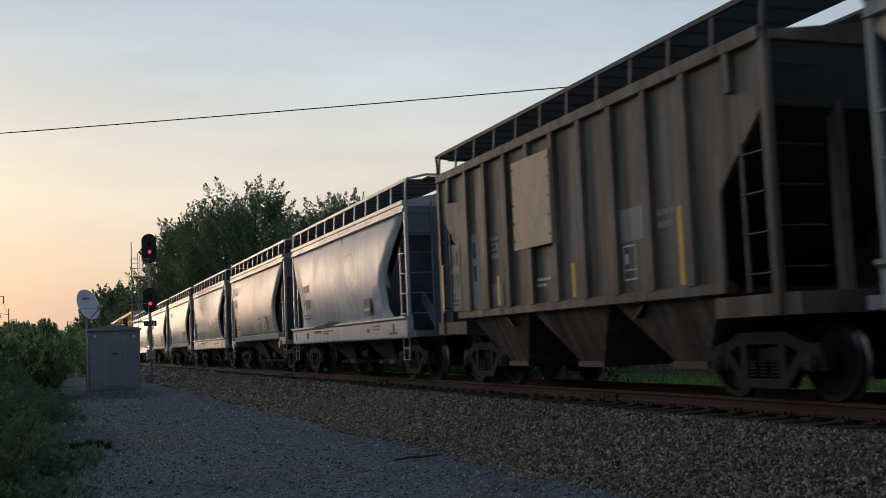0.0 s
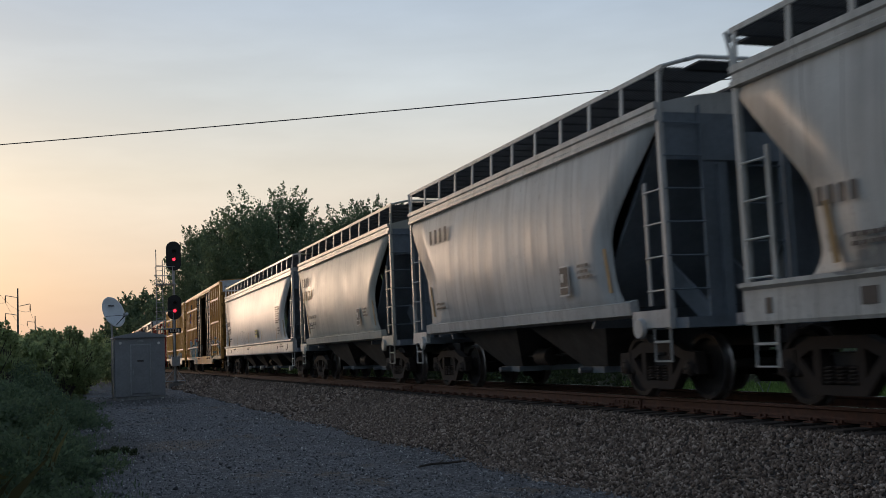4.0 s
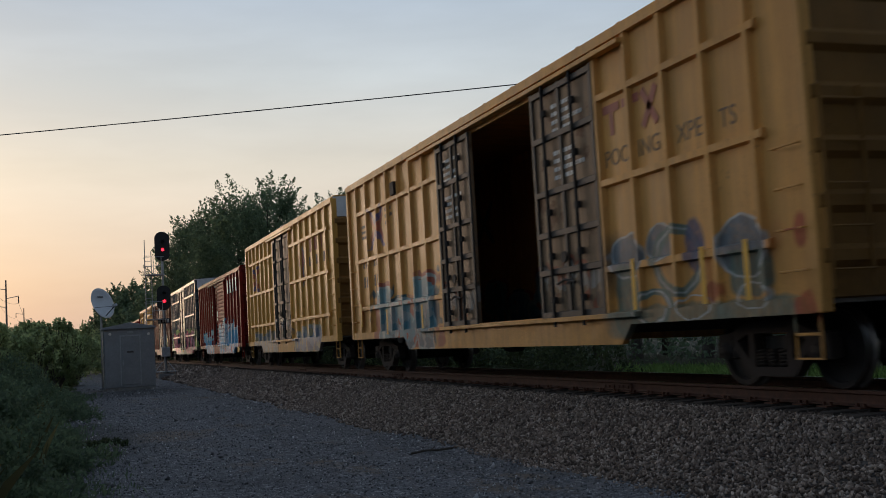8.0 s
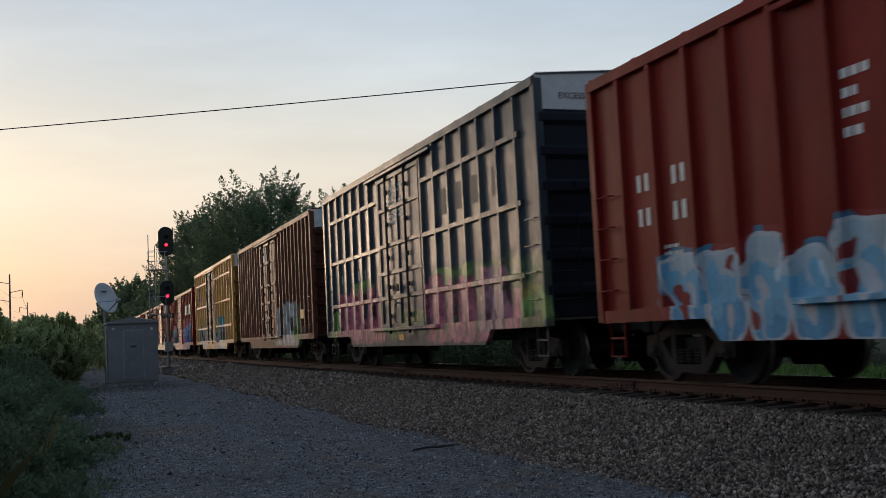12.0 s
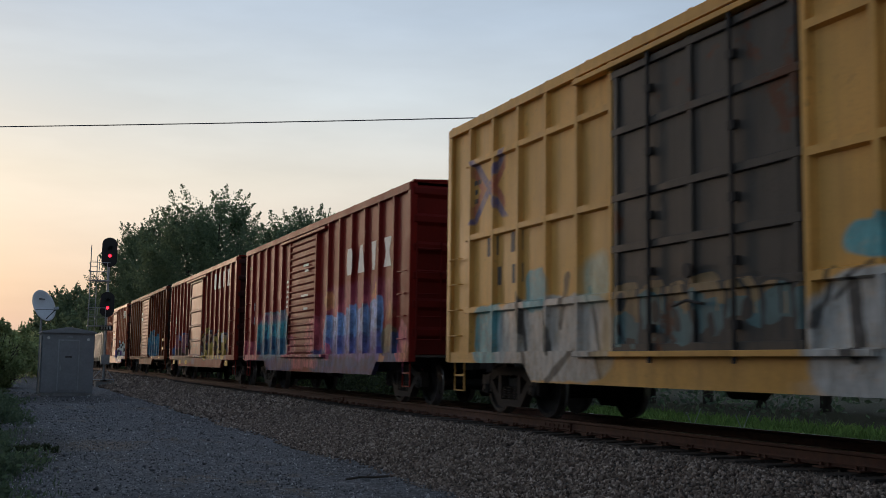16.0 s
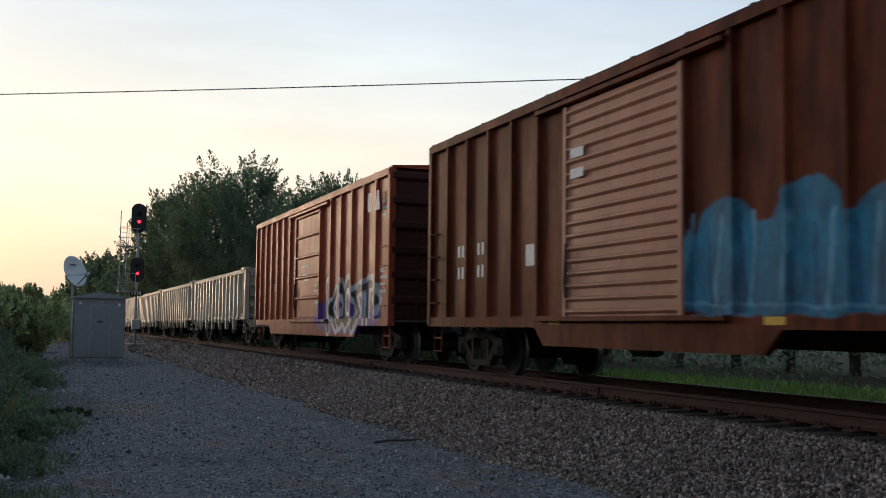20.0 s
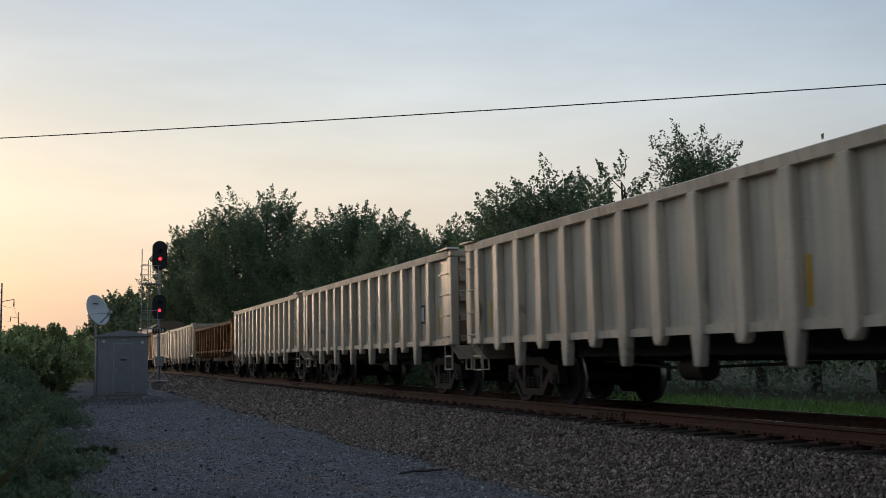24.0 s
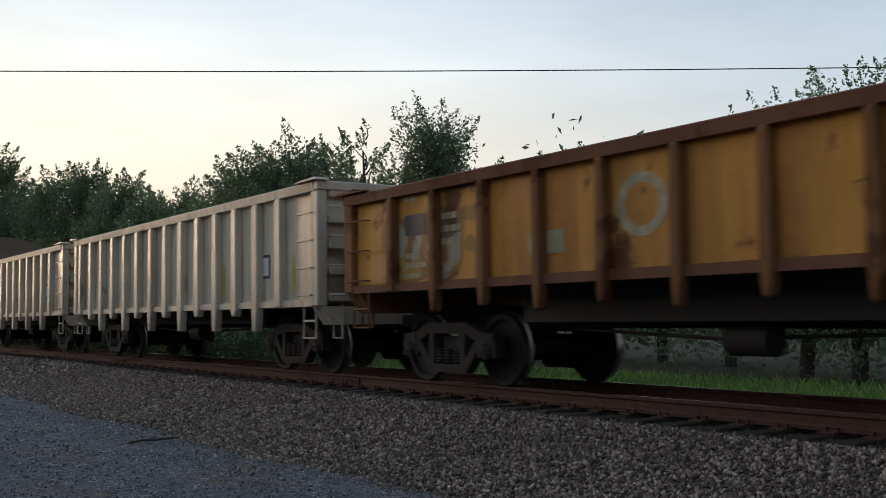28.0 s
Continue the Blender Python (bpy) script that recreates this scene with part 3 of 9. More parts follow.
def bold_piece(s):
    """Bold black strokes edged in white on violet."""
    s.blob(-4.07, 1.10, 2.96, 0.45, 6, 'violet', 0.95)
    for grow, c in ((0.24, "white"), (0.0, "black")):
        s.line(-2.19, 1.92, -2.48, 0.78, 0.24 + grow, c, 1.0)
        s.line(-3.12, 1.78, -2.66, 1.33, 0.18 + grow, c, 1.0)
        s.line(-2.66, 1.26, -3.26, 0.83, 0.19 + grow, c, 1.0)
        s.ring(-3.57, 1.39, 0.32, 0.46, 0.17 + grow, c, 1.0)
        s.ring(-4.21, 1.43, 0.29, 0.5, 0.16 + grow, c, 1.0)
        s.line(-3.90, 1.03, -4.47, 1.02, 0.14 + grow, c, 1.0)
        s.line(-5.31, 1.78, -4.81, 1.64, 0.18 + grow, c, 1.0)
        s.line(-4.81, 1.64, -5.24, 1.18, 0.19 + grow, c, 1.0)
        s.line(-5.24, 1.18, -4.78, 0.83, 0.2 + grow, c, 1.0)
        s.line(-5.46, 1.77, -6.26, 1.88, 0.19 + grow, c, 1.0)
        s.line(-5.96, 1.81, -5.91, 0.72, 0.21 + grow, c, 1.0)
        s.blob(-6.69, 1.47, 0.21 + grow, 0.26 + grow, 1.3, c, 1.0)


def sketch(s):
    """Loose pencil-thin loops, a blue splash and rust runs."""
    s.ring(-1.26, 2.78, 0.53, 0.45, 0.04, "pencil", 0.8)
    s.line(-0.9, 2.67, -0.94, 2.26, 0.03, "pencil", 0.8)
    s.line(-0.94, 2.26, -1.24, 1.83, 0.03, "pencil", 0.8)
    s.line(-1.24, 1.83, -1.71, 1.43, 0.03, "pencil", 0.8)
    s.line(-1.71, 1.43, -1.96, 1.78, 0.03, "pencil", 0.8)
    s.line(-1.96, 1.78, -1.65, 2.27, 0.03, "pencil", 0.8)
    s.line(-1.11, 2.88, -1.34, 2.61, 0.04, "pencil", 0.8)
    s.line(-1.48, 2.99, -1.34, 2.61, 0.04, "pencil", 0.8)
    s.line(-1.72, 2.8, -1.34, 2.61, 0.04, "pencil", 0.8)
    s.ring(-1.59, 2.54, 0.24, 0.14, 0.03, "pencil", 0.8)
    s.line(-1.38, 2.18, -1.63, 2.11, 0.03, "pencil", 0.8)
    s.line(-1.44, 1.97, -1.6, 1.93, 0.03, "pencil", 0.8)
    s.ring(-2.0, 2.46, 0.13, 0.15, 0.02, "pencil", 0.5)
    s.line(-0.36, 3.7, -0.5, 3.59, 0.12, "ink", 0.7)
    s.line(0.11, 2.02, 0.01, 1.55, 0.04, "pencil", 0.8)
    s.blob(-3.6, 2.05, 0.29, 0.18, 2, "bluespray", 0.85)
    s.line(-3.58, 2.27, -3.6, 2.2, 0.05, "bluespray", 0.8)
    s.line(-3.71, 1.57, -4.04, 1.65, 0.02, "bluespray", 0.6)
    s.ring(1.08, 1.79, 0.58, 0.25, 0.03, "bluespray", 0.35)
    s.line(-4.02, 3.3, -4.08, 1.94, 0.05, "rusty", 0.35)
    s.line(-2.22, 3.49, -2.18, 2.59, 0.04, "rusty", 0.2)
    s.line(-4.12, 2.27, -4.21, 1.54, 0.06, "rusty", 0.35)


def scribble(s):
    """A thin looping scribble."""
    s.ring(3.45, 1.81, 0.29, 0.3, 0.03, "pencil", 0.8)
    s.ring(2.98, 1.78, 0.24, 0.28, 0.03, "pencil", 0.8)
    s.ring(2.57, 1.82, 0.2, 0.24, 0.03, "pencil", 0.8)
    s.line(2.94, 1.52, 2.37, 1.41, 0.03, "pencil", 0.8)
    s.ring(2.14, 1.57, 0.16, 0.18, 0.03, "pencil", 0.8)
    s.line(1.85, 1.96, 1.66, 1.67, 0.03, "pencil", 0.8)
    s.line(1.61, 2.0, 1.73, 1.68, 0.03, "pencil", 0.8)
    s.line(1.94, 1.69, 1.44, 1.82, 0.03, "pencil", 0.8)
    s.line(1.58, 1.76, 1.39, 1.55, 0.02, "pencil", 0.8)
    s.ring(2.7, 1.18, 0.29, 0.14, 0.02, "pencil", 0.35)
    s.ring(3.3, 1.18, 0.28, 0.13, 0.02, "pencil", 0.35)
    s.blob(4.15, 1.61, 0.24, 0.14, 2, "pale", 0.35)
    s.blob(0.33, 1.58, 0.32, 0.16, 2, "pale", 0.35)


def scrawl(s):
    """Thin dark scrawls between the stakes."""
    s.line(-1.24, 1.89, -1.53, 2.0, 0.02, "ink", 0.8)
    s.line(-1.53, 2.0, -1.98, 1.77, 0.02, "ink", 0.8)
    s.line(-1.98, 1.77, -1.37, 1.55, 0.02, "ink", 0.8)
    s.line(-1.37, 1.55, -1.26, 1.89, 0.02, "ink", 0.8)
    s.line(-1.43, 1.39, -1.95, 1.65, 0.02, "ink", 0.8)
    s.line(-1.78, 1.44, -1.97, 1.55, 0.02, "ink", 0.8)
    s.line(-0.38, 1.26, -0.44, 1.45, 0.02, "ink", 0.8)
    s.line(-0.44, 1.45, -0.57, 1.26, 0.02, "ink", 0.8)
    s.line(-0.6, 1.36, -0.9, 1.21, 0.02, "ink", 0.8)
    s.line(-0.75, 1.38, -0.72, 1.2, 0.02, "ink", 0.8)
    s.ring(1.72, 1.42, 0.1, 0.11, 0.02, "ink", 0.8)
    s.ring(1.42, 1.41, 0.11, 0.12, 0.02, "ink", 0.8)
    s.line(1.29, 1.54, 1.14, 1.25, 0.02, "ink", 0.8)


def dusky_piece(s):
    """Dusky pink shapes with blue and red accents over a drab band."""
    s.blob(4.24, 1.05, 2.9, 0.34, 6, "drab", 0.85)
    s.blob(5.38, 1.69, 0.51, 0.42, 3, "dusk", 0.9)
    s.blob(4.45, 1.67, 0.37, 0.45, 3, "dusk", 0.9)
    s.blob(3.53, 1.58, 0.47, 0.46, 3, "dusk", 0.9)
    s.blob(2.65, 1.72, 0.46, 0.28, 3, "dusk", 0.85)
    s.blob(1.91, 1.85, 0.24, 0.3, 3, "dusk", 0.85)
    s.ring(5.38, 1.69, 0.51, 0.42, 0.05, "red", 0.6)
    s.ring(4.45, 1.67, 0.37, 0.45, 0.04, "ink", 0.7)
    s.ring(3.53, 1.58, 0.47, 0.46, 0.04, "red", 0.5)
    s.ring(2.63, 1.72, 0.45, 0.28, 0.03, "ink", 0.6)
    s.blob(6.6, 1.26, 0.28, 0.23, 2, "royal", 0.9)
    s.line(5.05, 2.12, 4.81, 1.76, 0.12, "royal", 0.9)
    s.line(4.1, 1.95, 3.79, 2.02, 0.08, "royal", 0.9)
    s.blob(1.61, 1.59, 0.1, 0.09, 2, "royal", 0.8)
    s.blob(1.09, 0.79, 0.33, 0.09, 4, "royal", 0.6)
    s.line(4.5, 1.78, 4.66, 1.24, 0.07, "ink", 0.85)
    s.line(4.45, 1.45, 4.26, 1.44, 0.06, "ink", 0.8)
    s.line(3.53, 1.68, 3.5, 1.21, 0.11, "ink", 0.85)
    s.line(5.59, 1.62, 5.41, 1.19, 0.06, "ink", 0.6)
    s.line(2.56, 1.24, 1.72, 1.16, 0.11, "ink", 0.5)
    s.line(4.54, 1.06, 4.25, 0.93, 0.04, "red", 0.8)
    s.line(3.54, 1.01, 3.48, 0.94, 0.04, "red", 0.8)
    s.line(5.52, 1.39, 5.31, 1.07, 0.04, "red", 0.7)


def blue_piece(s):
    """Sky-blue upright strokes on a darker blue ground."""
    s.blob(-3.22, 1.53, 2.28, 0.53, 5, "bluewall", 0.92)
    s.blob(-2.04, 2.01, 0.57, 0.38, 2, "bluewall", 0.9)
    s.blob(-3.5, 2.0, 0.58, 0.45, 2, "bluewall", 0.9)
    s.blob(-4.7, 1.88, 0.59, 0.39, 2, "bluewall", 0.9)
    s.line(-1.38, 2.23, -1.25, 1.16, 0.06, "icy", 0.6)
    s.line(-1.97, 2.2, -1.85, 1.16, 0.06, "icy", 0.6)
    s.line(-2.61, 2.17, -2.49, 1.15, 0.06, "icy", 0.6)
    s.line(-3.22, 2.13, -3.1, 1.14, 0.06, "icy", 0.6)
    s.line(-3.87, 2.1, -3.76, 1.13, 0.06, "icy", 0.6)
    s.line(-4.49, 2.06, -4.38, 1.12, 0.06, "icy", 0.6)
    s.line(-5.07, 2.03, -4.97, 1.11, 0.06, "icy", 0.6)
    s.line(-1.72, 2.02, -1.8, 1.19, 0.05, "navy", 0.7)
    s.line(-2.33, 1.99, -2.41, 1.19, 0.05, "navy", 0.7)
    s.line(-3.55, 1.94, -3.61, 1.17, 0.05, "navy", 0.7)
    s.line(-4.18, 1.91, -4.24, 1.16, 0.05, "navy", 0.7)
    s.line(-4.81, 1.88, -4.87, 1.15, 0.04, "navy", 0.7)
    s.line(-1.34, 1.16, -5.34, 1.06, 0.05, "icy", 0.4)


def paint(name, base, dirt=(0.06, 0.045, 0.035), amount=0.5, rust=0.0, rough=0.42, art=(), streak=1.0, dents=0.6, gloss=0.13, seams=0.0, cross=None, fade=None, pieces=()):
    """Weathered car paint: a base colour with blotches, streaks that run down, rust and sprayed pictures.
    art: (y0, y1, z0, z1, colours, outline, letters per metre) for each sprayed picture; seams: spacing of upright weld
    seams;
    cross: (y, z, half width, half height) of faded crossed stripes; fade: colour of uneven patches, on most cars
    bleached, rubbed or rust-washed; pieces: drawn graffiti."""
    n = Nodes(name)
    x, y, z = n.xyz()
    blotch = n.noise(0.55, 5.0, 0.6)
    fine = n.noise(14.0, 4.0, 0.6)
    runs = n.noise(1.0, 4.0, 0.6, stretch=(1.0, 4.5, 0.22))
    runs2 = n.noise(1.0, 3.0, 0.5, stretch=(1.0, 13.0, 0.5))
    col = n.mix(n.step(blotch, 0.3, 0.75), mul(base, 0.76), mul(base, 1.12))
    col = n.mix(n.step(n.noise(38.0, 3.0, 0.6), 0.5, 0.75, 0.0, 0.35), col, mul(base, 0.62))
    if fade:
        wash = n.noise(1.0, 4.0, 0.6, stretch=(1.0, 2.6, 0.55))
        col = n.mix(n.math("MULTIPLY", n.step(wash, 0.40, 0.62), n.step(n.noise(6.0, 4.0, 0.65), 0.3, 0.6, 0.55, 1.0)), col, fade)
    if cross:
        cy, cz, cw, ch = cross
        dy, dz = n.math("SUBTRACT", y, cy), n.math("SUBTRACT", z, cz)
        u = n.math("MULTIPLY", n.math("ABSOLUTE", dy), 1.0 / cw)
        v = n.math("MULTIPLY", n.math("ABSOLUTE", dz), 1.0 / ch)
        d = n.math("SUBTRACT", u, v)
        worn = n.step(fine, 0.3, 0.55, 0.5, 0.9)
        inner = n.math("MULTIPLY", n.step(n.math("ABSOLUTE", d), 0.2, 0.15), n.step(v, 1.0, 0.93))
        outer = n.math("MULTIPLY", n.math("MULTIPLY", n.step(d, 0.17, 0.22), n.step(d, 0.56, 0.5)), n.step(u, 1.0, 0.92))
        col = n.mix(n.math("MULTIPLY", outer, worn), col, (0.46, 0.11, 0.085))
        col = n.mix(n.math("MULTIPLY", inner, worn), col, (0.09, 0.095, 0.25))
    for a in art:
        col = sprayed(n, col, y, z, *a)
    for piece in pieces:
        s = Spray(n, col, 1.1 if piece in (mural, columns) else 0.5)
        piece(s)
        col = s.col
    if seams:
        along = n.math("MULTIPLY", n.math("ADD", y, n.math("MULTIPLY", n.noise(0.4, 1.0), 0.5)), 1.0 / seams)
        saw = n.math("ABSOLUTE", n.math("SUBTRACT", n.math("FRACT", along), 0.5))
        col = n.mix(n.math("MULTIPLY", n.step(saw, 0.02, 0.008), n.step(n.noise(1.0, 3.0, 0.5, stretch=(1, 6, 0.3)), 0.35, 0.6, 0.15, 0.75)), col, mul(dirt, 0.8))
    chips = n.step(n.noise(1.0, 3.0, 0.65, stretch=(20.0, 26.0, 9.0)), 0.63, 0.67, 0.0, 0.55)
    chips = n.math("MULTIPLY", chips, n.step(blotch, 0.42, 0.62))
    col = n.mix(chips, col, mul(dirt, 0.7))
    grime = n.math("MULTIPLY", n.step(runs, 0.42, 0.78), streak)
    grime = n.math("ADD", n.math("MULTIPLY", grime, 0.75), n.math("MULTIPLY", n.step(runs2, 0.55, 0.8), 0.35 * streak))
    low = n.step(z, 1.9, 0.8, 0.0, 0.35)
    grime = n.math("ADD", grime, n.math("MULTIPLY", low, n.step(fine, 0.3, 0.6)))
    col = n.mix(n.math("MULTIPLY", grime, amount), col, dirt)
    if rust:
        spots = n.math("MULTIPLY", n.noise(2.3, 6.0, 0.68), n.noise(0.8, 2.0))
        col = n.mix(n.math("MULTIPLY", n.step(spots, 0.33 - 0.1 * rust, 0.37 - 0.1 * rust), 0.9), col, (0.10, 0.036, 0.016))
    ro = n.math("MULTIPLY_ADD", blotch, 0.34, rough - 0.15)
    hgt = n.math("ADD", n.math("MULTIPLY", n.noise(1.3, 2.0, 0.5), 1.0), n.math("MULTIPLY", fine, 0.05))
    if seams:
        hgt = n.math("ADD", hgt, n.math("MULTIPLY", n.math("POWER", n.math("MULTIPLY", saw, 2.0), 2.0), 0.55))
    return n.done(col, ro, 0.0, hgt, dents, 0.05, spec=gloss)


def plain(name, colour, rough=0.6, metal=0.0, scale=6.0, vary=0.35, bump=0.2, depth=0.01):
    n = Nodes(name)
    a = n.noise(scale, 5.0, 0.6)
    b = n.noise(scale * 7, 3.0, 0.6)
    col = n.mix(n.step(a, 0.3, 0.72), mul(colour, 1 - vary), mul(colour, 1 + vary))
    col = n.mix(n.step(b, 0.35, 0.8, 0.0, 0.4), col, mul(colour, 0.55))
    return n.done(col, n.math("MULTIPLY_ADD", a, 0.2, rough - 0.1), metal, b, bump, depth)


def leaf_material(name, dark, light):
    n = Nodes(name)
    r = n.island()
    col = n.mix(r, dark, light)
    col = n.mix(n.step(n.noise(0.35, 3.0), 0.35, 0.7, 0.0, 0.5), col, mul(dark, 0.8))
    n.done(col, 0.6, spec=0.25)
    t = n.nt.nodes.new("ShaderNodeBsdfTranslucent")
    n.link(n.mix(1.0, col, (1.9, 1.85, 1.55), "MULTIPLY"), t.inputs["Color"])
    m = n.nt.nodes.new("ShaderNodeMixShader")
    m.inputs[0].default_value = 0.55
    n.link(n.bsdf.outputs[0], m.inputs[1])
    n.link(t.outputs[0], m.inputs[2])
    n.link(m.outputs[0], n.out.inputs["Surface"])
    return n.mat


def glow(name, colour, strength):
    n = Nodes(name)
    n.bsdf.inputs["Emission Color"].default_value = (*colour, 1)
    n.bsdf.inputs["Emission Strength"].default_value = strength
    return n.done(mul(colour, 0.5), 0.2)


STEEL_DARK = plain("dark_oily_steel", (0.02, 0.016, 0.014), 0.75, 0.0, 5.0)
TRUCK_MAT = plain("rusty_cast_steel", (0.03, 0.021, 0.017), 0.88, 0.0, 6.0)
WHEEL_MAT = plain("brown_wheel_steel", (0.016, 0.011, 0.009), 0.8, 0.0, 5.0)
TREAD_MAT = plain("polished_wheel_steel", (0.32, 0.29, 0.27), 0.3, 0.9, 9.0, 0.2)
RAIL_MAT = plain("rusty_rail_steel", (0.085, 0.034, 0.02), 0.85, 0.0, 8.0)
RAIL_TOP = plain("polished_rail_steel", (0.42, 0.39, 0.37), 0.22, 0.9, 10.0, 0.15)
TIE_MAT = plain("creosoted_wood", (0.035, 0.026, 0.02), 0.85, 0.0, 7.0)
GALV = plain("galvanised_steel", (0.36, 0.37, 0.38), 0.45, 0.7, 6.0, 0.2)
PLATE_BLACK = plain("matt_black_metal", (0.018, 0.018, 0.019), 0.6, 0.2, 8.0)
CABIN_MAT = plain("silver_grey_aluminium", (0.27, 0.27, 0.28), 0.6, 0.1, 2.0, 0.12)
DISH_MAT = plain("white_dish_paint", (0.62, 0.64, 0.66), 0.45, 0.0, 3.0, 0.06)
RED_LIGHT = glow("red_signal_lens", (1.0, 0.02, 0.045), 4.0)
CONCRETE = plain("grey_concrete", (0.30, 0.29, 0.28), 0.85, 0.0, 5.0)
# pole wood, its colour paled so that far poles look faint as in haze
POLE_WOOD = plain("haze_paled_pole_wood", (0.19, 0.165, 0.145), 0.85, 0.0, 5.0)
BARK = plain("grey_bark", (0.075, 0.06, 0.048), 0.9, 0.0, 4.0, 0.4, 0.6, 0.03)
WHITE_MARK = plain("worn_white_lettering", (0.74, 0.72, 0.68), 0.55, 0.0, 6.0, 0.15)
DARK_MARK = plain("worn_dark_lettering", (0.07, 0.06, 0.055), 0.6, 0.0, 6.0, 0.3)
OCHRE_MARK = plain("faded_ochre_lettering", (0.42, 0.27, 0.12), 0.6, 0.0, 6.0, 0.25)
YELLOW_STRIP = plain("yellow_reflective_strip", (0.72, 0.39, 0.02), 0.5, 0.0, 6.0, 0.15)
LEAF_A = leaf_material("broad_leaves", (0.088, 0.125, 0.082), (0.16, 0.21, 0.13))
LEAF_B = leaf_material("light_leaves", (0.17, 0.21, 0.105), (0.33, 0.38, 0.205))
LEAF_C = leaf_material("dark_leaves", (0.075, 0.108, 0.072), (0.14, 0.185, 0.115))
GRASS = leaf_material("grass_blades", (0.08, 0.14, 0.04), (0.21, 0.31, 0.095))
DRY_GRASS = leaf_material("dry_grass_blades", (0.06, 0.055, 0.026), (0.15, 0.135, 0.065))
BRUSH = leaf_material("brush_leaves", (0.03, 0.04, 0.022), (0.075, 0.092, 0.046))
VERGE = leaf_material("verge_blades", (0.04, 0.055, 0.025), (0.09, 0.115, 0.05))


# ---------------------------------------------------------------- ground, ballast and track
TRACK_X, RAIL_Z = 8.9, 0.71
rng = np.random.default_rng(7)


def ground_material():
    n = Nodes("gravel_lot_and_grass")
    x, y, z = n.xyz()
    wob = n.math("MULTIPLY_ADD", n.noise(0.25, 5.0, 0.6), 2.4, -1.2)
    wob2 = n.math("MULTIPLY_ADD", n.noise(1.1, 5.0, 0.7), 2.2, -1.1)
    e = n.math("ADD", x, n.math("ADD", wob, wob2))
    lot = n.math("MULTIPLY", n.step(e, -0.35, 0.05), n.step(x, 13.0, 12.0))
    lot = n.math("MULTIPLY", lot, n.step(n.math("ADD", y, n.math("MULTIPLY", wob, 8.0)), 110.0, 70.0))
    peb = n.voronoi(38.0, "F1", out="Color")
    sc = n.nt.nodes.new("ShaderNodeSeparateColor")
    n.link(peb, sc.inputs[0])
    dist = n.voronoi(38.0)
    big = n.voronoi(17.0, "F1", out="Color")
    sb = n.nt.nodes.new("ShaderNodeSeparateColor")
    n.link(big, sb.inputs[0])
    stone = n.ramp(n.math("ADD", n.math("MULTIPLY", sc.outputs[0], 0.6), n.math("MULTIPLY", sb.outputs[0], 0.4)),
                   [(0.1, (0.07, 0.068, 0.07)), (0.5, (0.148, 0.143, 0.147)), (0.8, (0.25, 0.243, 0.243)), (0.97, (0.50, 0.485, 0.465))])
    dusty = n.noise(0.45, 5.0, 0.62)
    col = n.mix(n.step(dusty, 0.45, 0.72, 0.0, 0.55), stone.outputs[0], (0.085, 0.08, 0.08))
    col = n.mix(n.step(n.noise(0.16, 3.0, 0.6), 0.57, 0.72, 0.0, 0.5), col, (0.15, 0.115, 0.085))
    # tracks worn by tyres run along the lot, paler and with less loose stone
    worn = n.math("MULTIPLY", n.step(n.noise(0.55, 4.0, 0.6, stretch=(1.6, 0.14, 1.0)), 0.48, 0.66), 0.4)
    col = n.mix(worn, col, (0.205, 0.20, 0.205))
    col = n.mix(n.step(n.noise(0.9, 5.0, 0.7, vector=n.mapping((1.0, 0.6, 1.0), place=(3.1, 7.7, 0.0))), 0.56, 0.66, 0.0, 0.65), col, (0.19, 0.135, 0.09))
    # a bare patch of brown earth, a darker patch round the cabin and one by the verge
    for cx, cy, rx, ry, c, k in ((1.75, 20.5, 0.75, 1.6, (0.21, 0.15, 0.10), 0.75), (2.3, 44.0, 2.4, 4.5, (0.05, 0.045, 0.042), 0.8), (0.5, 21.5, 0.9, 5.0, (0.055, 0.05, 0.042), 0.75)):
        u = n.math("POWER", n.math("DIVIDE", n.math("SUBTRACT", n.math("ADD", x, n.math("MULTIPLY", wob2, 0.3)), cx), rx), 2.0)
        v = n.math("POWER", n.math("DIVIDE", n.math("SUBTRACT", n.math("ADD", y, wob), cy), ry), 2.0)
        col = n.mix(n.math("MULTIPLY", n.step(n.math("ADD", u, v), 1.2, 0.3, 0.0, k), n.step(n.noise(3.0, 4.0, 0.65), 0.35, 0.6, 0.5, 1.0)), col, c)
    turf = n.mix(n.noise(5.0, 5.0, 0.7), (0.03, 0.032, 0.018), (0.085, 0.078, 0.04))
    col = n.mix(lot, turf, col)
    h = n.math("ADD", n.math("MULTIPLY", dist, -1.0), n.math("MULTIPLY", n.noise(5.0, 4.0), 0.6))
    return n.done(col, 0.9, 0.0, h, 0.9, 0.03, spec=0.2)


def lot_height(x, y):
    a = noise.noise(Vector((x * 0.35, y * 0.2, 0.3))) * 0.05 + noise.noise(Vector((x * 1.1, y * 0.8, 4.0))) * 0.018
    fade = 1.0 if abs(y - 25) < 60 else 0.0
    return a * fade * (0.0 if x > 5.0 and x < 13.0 else 1.0)


